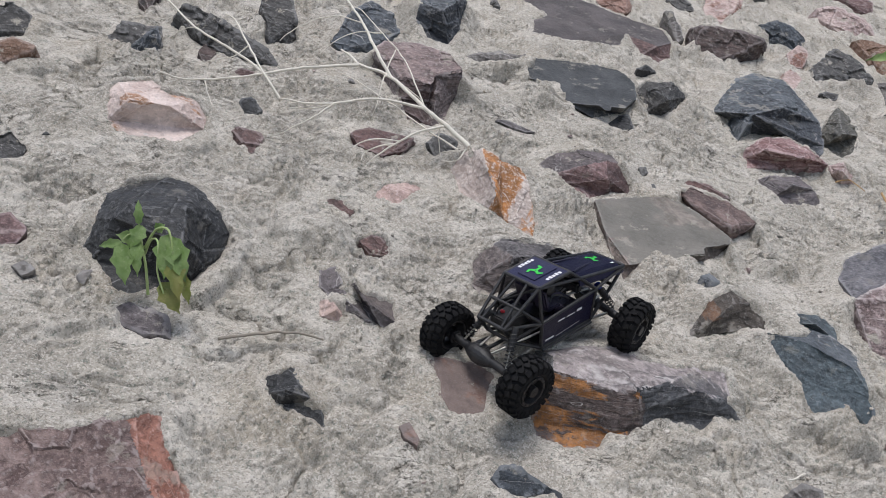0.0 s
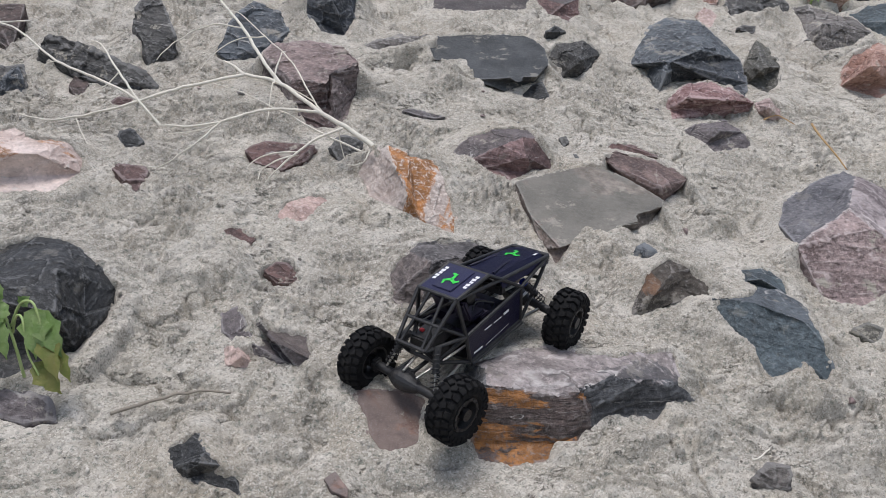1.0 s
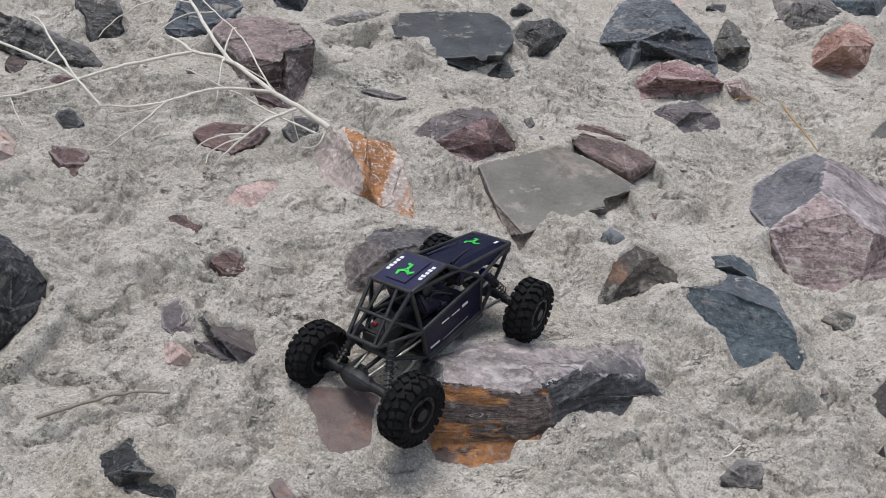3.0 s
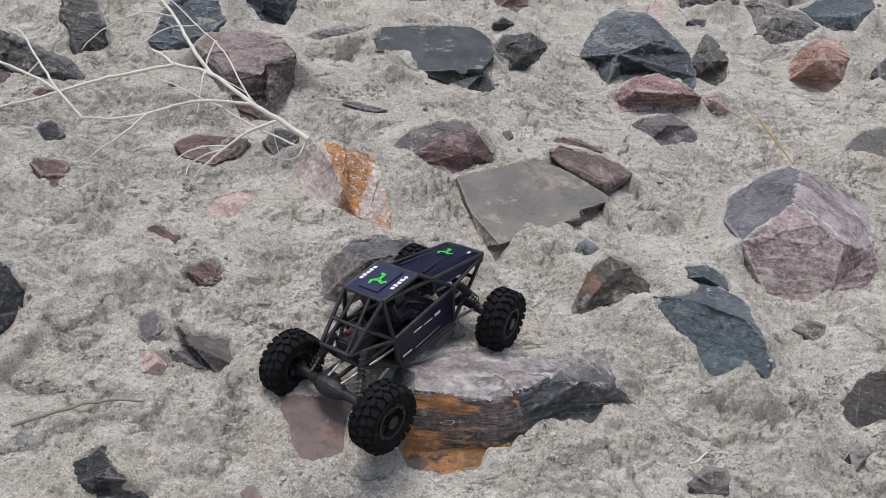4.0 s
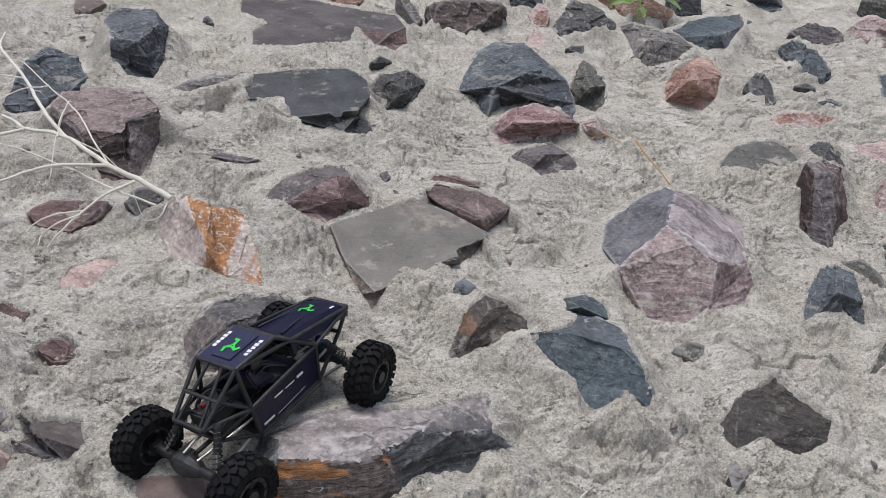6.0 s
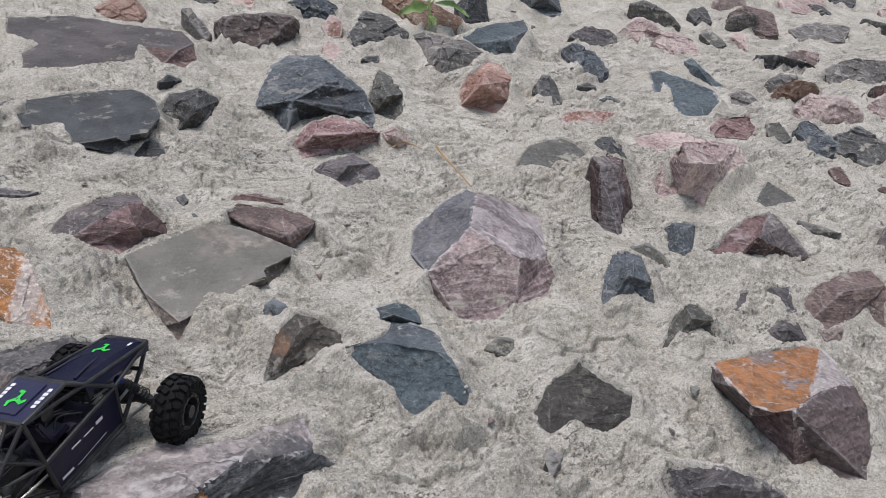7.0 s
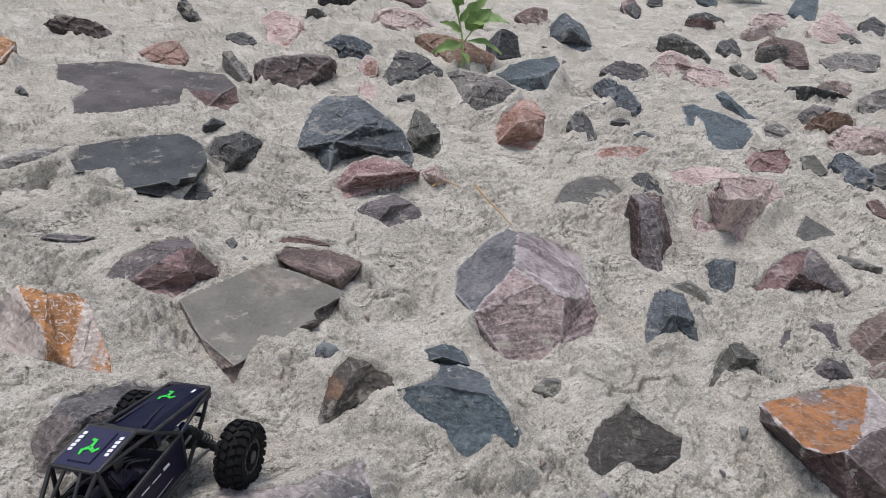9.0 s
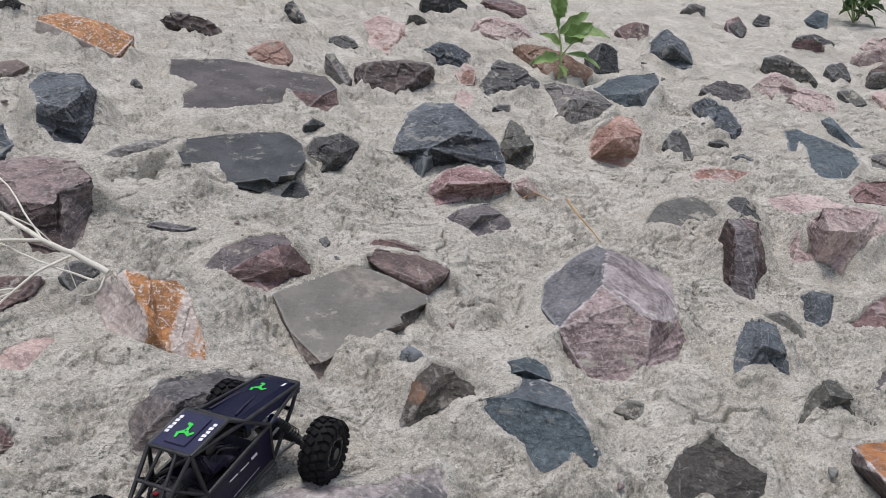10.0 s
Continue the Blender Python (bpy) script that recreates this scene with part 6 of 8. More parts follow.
for path, mid, size in CUTS:  # mortar laid up to the broken edge of each hewn stone
    reach = 0.5 * size + 0.2
    box = tuple(slice(*np.searchsorted(axis, (x - reach, x + reach))) for axis, x in ((LU, mid.x), (LV, mid.y)))
    u, v, w, low = U[box], V[box], W[box], base[box]
    d = outside(u, v, [c[:2] for c in path]) + 0.004 + 0.008 * lumps(u, v, 0.045, 4, 90, 0.65)
    top = np.minimum(contact(u, v, path), low + 0.085) + 0.35 * (w - low) * smooth(d, 0.0, 0.05)
    top = top + 0.002 + 0.018 * lumps(u, v, 0.034, 4, 141, 0.7) + np.where(d < 0, 2.0 * np.maximum(d, -0.04), 0.0)
    k = np.exp(-(np.maximum(d, 0) / 0.055) ** 2)
    W[box] = w * (1 - k) + top * k
beside = np.exp(-np.abs(clear) / 0.04) * smooth(lumps(U, V, 0.10, 2, 130), -0.06, 0.10)
W = W + 0.013 * beside * lumps(U, V, 0.03, 3, 131, 0.8)


def crust(place, length, width, turn=0.0):
    """A lump of mortar thrown against a stone, with a ragged, crumbling edge."""
    a, far = radians(turn), 1.6 * max(length, width)
    box = tuple(slice(*np.searchsorted(axis, (x - far, x + far))) for axis, x in ((LU, place[0]), (LV, place[1])))
    u, v, w, low = U[box], V[box], W[box], base[box]
    x, y = (u - place[0]) * math.cos(a) + (v - place[1]) * math.sin(a), -(u - place[0]) * math.sin(a) + (v - place[1]) * math.cos(a)
    r = np.hypot(x / length, y / width) + 0.6 * lumps(u, v, 0.07, 4, 140, 0.65)
    top = low + (place[2] - low) * (0.25 + 0.75 * smooth(r, 1.0, 0.15)) + 0.026 * lumps(u, v, 0.035, 4, 141, 0.7) - 0.008
    k = smooth(r, 1.10, 0.75)
    W[box] = np.maximum(w, w * (1 - k) + top * k)


dice = random.Random(5)
for ring, high, mid in FEET:  # mortar splashed up round the smaller stones
    if tuple(mid) in hewn_feet:
        continue
    for _ in range(3 if high > 0.02 else 1):
        (a, b), (c, d) = dice.choice(list(zip(ring, ring[1:] + ring[:1])))
        f, reach = dice.random(), dice.uniform(0.02, 0.05)
        u, v = a + (c - a) * f, b + (d - b) * f
        out = Vector((u - mid.x, v - mid.y)).normalized() * 0.4 * reach
        crust((u + out.x, v + out.y, fall(u) + min(dice.uniform(0.15, 0.40) * max(high, 0.02) + 0.004, 0.024)), 1.5 * reach, reach * 0.8, math.degrees(math.atan2(d - b, c - a)))


def bank(width, *line):
    """A ridge of thrown mortar along a line of places (u, v, w), with a crumbling edge."""
    lo, hi = [min(c[i] for c in line) - 2 * width for i in (0, 1)], [max(c[i] for c in line) + 2 * width for i in (0, 1)]
    box = tuple(slice(*np.searchsorted(axis, (lo[i], hi[i]))) for i, axis in enumerate((LU, LV)))
    u, v, w, low = U[box], V[box], W[box], base[box]
    best, high = np.full(u.shape, 9.0), np.zeros(u.shape)
    for (a, b, g), (c, d, h) in zip(line, line[1:]):
        f = np.clip(((u - a) * (c - a) + (v - b) * (d - b)) / ((c - a) ** 2 + (d - b) ** 2), 0, 1)
        far = np.hypot(u - a - f * (c - a), v - b - f * (d - b))
        high = np.where(far < best, g + f * (h - g), high)
        best = np.minimum(best, far)
    r = best / width + 0.7 * lumps(u, v, 0.06, 4, 140, 0.65)
    k = smooth(r, 1.15, 0.55)
    top = high - 0.012 * np.clip(r, 0, 1) ** 2 + 0.034 * lumps(u, v, 0.030, 4, 141, 0.75) - 0.010
    W[box] = np.maximum(w, w * (1 - k) + top * k)


bank(0.030, (0.770, 2.267, 0.045), (0.820, 2.242, 0.050), (0.829, 2.157, 0.040), (0.832, 2.078, 0.030), (0.834, 2.004, 0.020), (0.853, 1.965, 0.000))
bank(0.022, (0.740, 1.406, 0.010), (0.799, 1.424, 0.022), (0.819, 1.444, 0.026), (0.853, 1.453, 0.026), (0.899, 1.444, 0.020), (0.946, 1.428, 0.020), (0.971, 1.457, 0.035), (1.016, 1.456, 0.030))
bank(0.018, (1.016, 1.443, 0.030), (1.013, 1.409, 0.025), (0.963, 1.391, 0.020), (0.920, 1.361, 0.015), (0.887, 1.314, 0.010))
bank(0.020, (1.047, 1.729, 0.010), (1.109, 1.739, 0.020), (1.156, 1.750, 0.035), (1.170, 1.709, 0.030), (1.198, 1.655, 0.030), (1.224, 1.610, 0.025), (1.219, 1.569, 0.015))
bank(0.020, (0.532, 1.803, 0.000), (0.605, 1.817, 0.008), (0.697, 1.826, 0.012), (0.807, 1.842, 0.018))
bank(0.022, (0.809, 1.890, 0.045), (0.825, 1.856, 0.050), (0.851, 1.826, 0.035), (0.877, 1.823, 0.020))
bank(0.025, (0.949, 1.963, 0.015), (0.990, 2.002, 0.028), (1.021, 2.016, 0.032), (1.080, 1.987, 0.022), (1.117, 1.923, 0.010))
bank(0.030, (0.569, 2.964, 0.050), (0.657, 2.988, 0.060), (0.755, 3.046, 0.070), (0.840, 3.098, 0.075))
bank(0.035, (0.783, 2.932, 0.050), (0.848, 2.891, 0.065), (0.910, 2.872, 0.060), (0.914, 2.837, 0.030))
bank(0.018, (0.239, 1.856, 0.030), (0.273, 1.853, 0.032), (0.317, 1.818, 0.025))
bank(0.025, (0.155, 1.988, 0.035), (0.192, 1.960, 0.040), (0.233, 1.915, 0.030), (0.252, 1.874, 0.020))
bank(0.030, (1.179, 1.508, 0.020), (1.224, 1.506, 0.030), (1.298, 1.527, 0.035), (1.293, 1.489, 0.020), (1.350, 1.487, 0.020))
bank(0.020, (1.954, 1.701, -0.020), (2.051, 1.696, -0.020), (2.048, 1.639, -0.030))
bank(0.020, (2.023, 1.515, -0.030), (2.087, 1.505, -0.020), (2.142, 1.463, -0.025))
bank(0.030, (0.196, 1.487, 0.020), (0.235, 1.490, 0.020), (0.288, 1.475, 0.020))
bank(0.030, (-0.081, 1.694, 0.030), (-0.033, 1.784, 0.040), (-0.008, 1.869, 0.040))
bank(0.030, (-0.367, 1.582, 0.020), (-0.308, 1.578, 0.025), (-0.226, 1.610, 0.030))
bank(0.022, (-0.296, 2.270, 0.020), (-0.201, 2.235, 0.020), (-0.143, 2.307, 0.025))


def scar(u, v, length, width, depth):
    """A rough hollow where the mortar has crumbled out."""
    box = tuple(slice(*np.searchsorted(axis, (x - 2 * r, x + 2 * r))) for axis, x, r in ((LU, u, length), (LV, v, width)))
    p, q = U[box], V[box]
    k = smooth(np.hypot((p - u) / length, (q - v) / width) + 0.9 * lumps(p, q, 0.05, 4, 160, 0.7), 1.0, 0.7)
    W[box] -= k * depth * (0.6 + 1.4 * ripple(p, q, 0.018, 161) + 1.2 * ripple(p, q, 0.009, 163) - 1.0)


scar(1.43, 2.13, 0.09, 0.05, 0.022)
scar(0.28, 1.95, 0.05, 0.035, 0.025)
scar(1.30, 1.46, 0.08, 0.05, 0.016)
scar(0.85, 2.18, 0.05, 0.14, 0.018)
scar(0.05, 2.18, 0.10, 0.05, 0.016)
scar(-0.42, 2.02, 0.10, 0.06, 0.018)
scar(0.62, 1.80, 0.16, 0.03, 0.016)
scar(1.75, 2.75, 0.10, 0.05, 0.014)
scar(2.25, 1.28, 0.10, 0.05, 0.016)
scar(0.75, 2.98, 0.12, 0.05, 0.020)
scar(0.10, 2.68, 0.12, 0.06, 0.016)
scar(2.70, 1.65, 0.12, 0.05, 0.016)
scar(2.05, 2.32, 0.08, 0.05, 0.014)
knobs = 1 - 2 * np.abs(lumps(U, V, 0.030, 3, 150, 0.65)) / 0.5  # crumbly knobs with creases between them
broken = smooth(lumps(U, V, 0.25, 3, 65), 0.05, 0.16) * smooth(lumps(U, V, 0.07, 2, 67), -0.12, 0.05)
W = W + 0.015 * broken * (knobs - 0.75) * smooth(clear, -0.01, 0.02)
W = W + (0.0022 + 0.0036 * broken) * (1 - 4 * np.abs(lumps(U, V, 0.014, 2, 155, 0.7)))
HEAD, FOOT = 11.0, -2.5  # the slope ends in level ground above and below
cosp, sinp = math.cos(radians(PITCH)), math.sin(radians(PITCH))
run = np.clip(V, FOOT, HEAD)
flat = V - run
fade = np.exp(-np.abs(flat))
xyz = np.stack([U, run * cosp + flat - W * sinp * fade, run * sinp + W * cosp], -1).reshape(-1, 3)
nu, nv = U.shape
i = np.arange(nu * nv).reshape(nu, nv)
quads = np.stack([i[:-1, :-1], i[1:, :-1], i[1:, 1:], i[:-1, 1:]], -1).reshape(-1, 4)
mesh = bpy.data.meshes.new("ground")
mesh.from_pydata(xyz, [], quads)
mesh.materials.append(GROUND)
mesh.shade_smooth()
tagged(new("ground", mesh), "sloping bank of rough sandy grey-beige mortar between set stones", "ground", kind="structure")


def level(u, v):
    """The height w of the mortar at a place on the slope."""
    a, b = np.searchsorted(LU, u), np.searchsorted(LV, v)
    return float(W[a, b])


# ---- things on the slope ----
def plain(name, color, rough=0.5, metal=0.0, specular=0.5, vary=0.25, scale=60, depth=0.0006):
    """Paint, plastic or metal with dust and fine wear."""
    n = Nodes(name)
    p = n.coords()
    broad, fine = n.noise(p, scale, 5, 0.65), n.noise(p, scale * 9, 3, 0.6)
    c = n.mix(n.math("MULTIPLY", n.step(broad, 0.42, 0.7), vary), color, (0.24, 0.225, 0.20))
    c = n.mix(n.math("MULTIPLY", n.step(fine, 0.6, 0.75), vary * 0.5), c, (0.3, 0.28, 0.25))
    n.bump((fine, depth))
    return n.done(c, n.mix(broad, (rough - 0.08,) * 3, (rough + 0.15,) * 3), metal, specular)


def part(name, bm, material, parent, label="", matrix=None, smooth=True, sharp=40):
    ob = link(name, bm, material, matrix or Matrix(), parent, smooth)
    if smooth:
        ob.data.set_sharp_from_angle(angle=radians(sharp))
    return tagged(ob, label)


def thing(name, matrix, label, category, group=""):
    ob = new(name)
    ob.empty_display_size = 0.02
    ob.matrix_basis = matrix
    return tagged(ob, label, category, group)


def sweep(points, r0, r1=None, sides=8, caps=True):
    """A round bar along points, tapering from one radius to the other."""
    r1 = r0 if r1 is None else r1
    pts = [Vector(p) for p in points]
    bm, rings = bmesh.new(), []
    side = None
    for i, p in enumerate(pts):
        way = (pts[min(i + 1, len(pts) - 1)] - pts[max(i - 1, 0)]).normalized()
        if side is None:
            side = way.orthogonal().normalized()
        side = (side - way * side.dot(way)).normalized()
        other = way.cross(side)
        r = r0 + (r1 - r0) * i / (len(pts) - 1)
        rings.append([bm.verts.new(p + (side * math.cos(a) + other * math.sin(a)) * r) for a in (2 * math.pi * k / sides for k in range(sides))])
    for a, b in zip(rings, rings[1:]):
        for k in range(sides):
            bm.faces.new((a[k], a[(k + 1) % sides], b[(k + 1) % sides], b[k]))
    if caps:
        bm.faces.new(rings[0][::-1]), bm.faces.new(rings[-1])
    return bm


def curve_through(points, steps=6):
    """A smooth line through points."""
    pts = [Vector(p) for p in points]
    pts = [2 * pts[0] - pts[1]] + pts + [2 * pts[-1] - pts[-2]]
    out = []
    for a, b, c, d in zip(pts, pts[1:], pts[2:], pts[3:]):
        for k in range(steps):
            t = k / steps
            out.append(0.5 * (2 * b + (c - a) * t + (2 * a - 5 * b + 4 * c - d) * t * t + (3 * b - a - 3 * c + d) * t ** 3))
    return out + [pts[-2]]


def spun(profile, sides=32, closed=True):
    """A ring spun round the y axis from (y, radius) pairs."""
    bm = bmesh.new()
    rings = [[bm.verts.new((r * math.cos(a), y, r * math.sin(a))) for a in (2 * math.pi * k / sides for k in range(sides))] for y, r in profile]
    for a, b in zip(rings, rings[1:] + (rings[:1] if closed else [])):
        for k in range(sides):
            bm.faces.new((a[k], b[k], b[(k + 1) % sides], a[(k + 1) % sides]))
    if not closed:
        bm.faces.new(rings[0]), bm.faces.new(rings[-1][::-1])
    bmesh.ops.recalc_face_normals(bm, faces=bm.faces[:])
    return bm


def block(bm, size, matrix, bevel=0.0):
    """Add a box to a mesh."""
    made = bmesh.ops.create_cube(bm, size=1, matrix=matrix @ Matrix.Diagonal((*size, 1)))
    if bevel:
        edges = list({e for v in made["verts"] for e in v.link_edges})
        bmesh.ops.bevel(bm, geom=edges, offset=bevel, segments=2, affect="EDGES")
    return bm


def box(size, matrix=Matrix(), bevel=0.0015):
    return block(bmesh.new(), size, matrix, bevel)


def sheet(corners, thick):
    """A panel with the given corners in order, of some thickness."""
    bm = bmesh.new()
    pts = [Vector(c) for c in corners]
    normal = (pts[1] - pts[0]).cross(pts[2] - pts[0]).normalized() * thick
    a, b = [bm.verts.new(p) for p in pts], [bm.verts.new(p - normal) for p in pts]
    bm.faces.new(a), bm.faces.new(b[::-1])
    for k in range(len(pts)):
        j = (k + 1) % len(pts)
        bm.faces.new((a[j], a[k], b[k], b[j]))
    bmesh.ops.recalc_face_normals(bm, faces=bm.faces[:])
    return bm


# ---- the buggy ----
RUBBER = plain("black rubber", (0.007, 0.007, 0.008), 0.85, specular=0.2, vary=0.05, scale=45)
NYLON = plain("black nylon", (0.010, 0.010, 0.012), 0.45, vary=0.10)
NAVY = plain("navy blue painted shell", (0.016, 0.017, 0.052), 0.42, specular=0.3, vary=0.03)
DOOR = plain("dark indigo painted panel", (0.009, 0.008, 0.026), 0.38, specular=0.3, vary=0.04)
STEEL = plain("bright steel", (0.45, 0.44, 0.42), 0.32, 1.0, vary=0.08)
ALUMINIUM = plain("blue anodised aluminium", (0.02, 0.05, 0.38), 0.35, 0.7, vary=0.0)
GREEN = plain("green decal", (0.03, 0.55, 0.06), 0.4, vary=0.0)
DECAL = plain("white decal", (0.70, 0.70, 0.72), 0.4, vary=0.0)
PURPLE = plain("dark purple plastic", (0.013, 0.009, 0.028), 0.4, vary=0.06)
RED = plain("red plastic", (0.35, 0.02, 0.03), 0.4, vary=0.0)


def wheel(parent, matrix, out):
    """A wheel on its axle; out is +1 or -1, the side that faces away from the car."""
    rim = spun([(-0.019, 0.029), (-0.019, 0.0325), (0.019, 0.0325), (0.019, 0.029), (0.012, 0.0265), (0.004, 0.024), (-0.012, 0.026)], 32)
    spokes = []
    for k in range(8):
        a = 2 * math.pi * k / 8
        spokes.append(box((0.017, 0.005, 0.0085), Matrix.Rotation(a, 4, "Y") @ pose(0.018, out * 0.006, 0), 0.001))
    hub = spun([(-0.02, 0.011), (0.009 * 1, 0.011)], 16, False)
    bmesh.ops.translate(hub, verts=hub.verts[:], vec=(0, 0.004 * out, 0))
    body = part("wheel", rim, NYLON, parent, "black spoked beadlock wheel", matrix)
    part("hub", hub, NYLON, body)
    for bar in spokes:
        part("spoke", bar, NYLON, body)
    ring = spun([(out * 0.019, 0.0315), (out * 0.022, 0.031), (out * 0.022, 0.0255), (out * 0.019, 0.025)], 32)
    for k in range(12):
        a = 2 * math.pi * k / 12
        block(ring, (0.003, 0.0016, 0.003), Matrix.Rotation(a, 4, "Y") @ pose(0.0285, out * 0.0228, 0))
    part("beadlock_ring", ring, NYLON, body)
    nut = spun([(out * 0.012, 0.0045), (out * 0.019, 0.0045)], 6, False)
    part("wheel_nut", nut, ALUMINIUM, body, "blue aluminium wheel nut")
    tyre = spun([(-0.017, 0.031), (-0.0235, 0.037), (-0.0245, 0.045), (-0.021, 0.0525), (-0.012, 0.0555), (0.012, 0.0555), (0.021, 0.0525), (0.0245, 0.045), (0.0235, 0.037), (0.017, 0.031)], 48)
    for k in range(22):
        a = 2 * math.pi * k / 22
        for y, shift, wide, turn in ((-0.0075, 0.0, 0.0115, 24), (0.0075, 0.5, 0.0115, -24)):
            block(tyre, (0.0058, wide, 0.0095), Matrix.Rotation(a + shift * 2 * math.pi / 22, 4, "Y") @ pose(0.0573, y, 0, turn), 0.0006)
        for y, shift, lean in ((-0.0195, 0.25, -38), (0.0195, 0.75, 38)):
            block(tyre, (0.0062, 0.0115, 0.0100), Matrix.Rotation(a + shift * 2 * math.pi / 22, 4, "Y") @ pose(0.0545, y, 0, 0, 0, lean), 0.0006)
        block(tyre, (0.010, 0.002, 0.005), Matrix.Rotation(a, 4, "Y") @ pose(0.0455, -0.0245, 0), 0.0005)
        block(tyre, (0.010, 0.002, 0.005), Matrix.Rotation(a, 4, "Y") @ pose(0.0455, 0.0245, 0), 0.0005)
    part("tyre", tyre, RUBBER, body, "black knobbly rubber tyre dusted with sand")


def emblem(parent, middle, across, along, size):
    """Three hooked arms round a centre, laid on a panel."""
    bm = bmesh.new()
    c, x, y = Vector(middle), Vector(across).normalized(), Vector(along).normalized()
    lift = x.cross(y).normalized() * 0.0006
    for k in range(3):
        for reach, swing, long, wide in ((0.36, 0.0, 0.60, 0.36), (0.70, 0.55, 0.56, 0.34)):
            a = 2 * math.pi * k / 3 + swing * 0.5
            d, b = a + swing * 1.9, a
            mid = c + (x * math.cos(b) + y * math.sin(b)) * reach * size + lift
            e, f = x * math.cos(d) + y * math.sin(d), y * math.cos(d) - x * math.sin(d)
            bm.faces.new([bm.verts.new(mid + e * p * long * size / 2 + f * q * wide * size / 2) for p, q in ((-1, -1), (1, -0.6), (1, 0.6), (-1, 1))])
    part("emblem", bm, GREEN, parent, "green three-armed emblem", smooth=False)


def stripe(parent, start, way, up, length, width):
    """A pale bar in place of small lettering."""
    a, b, n = Vector(start), Vector(way).normalized() * length, Vector(up).normalized() * width
    lift = b.cross(n).normalized() * 0.0006
    bm = bmesh.new()
    bm.faces.new([bm.verts.new(p + lift) for p in (a, a + b, a + b + n, a + n)])
    part("decal", bm, DECAL, parent, "white decal bar", smooth=False)


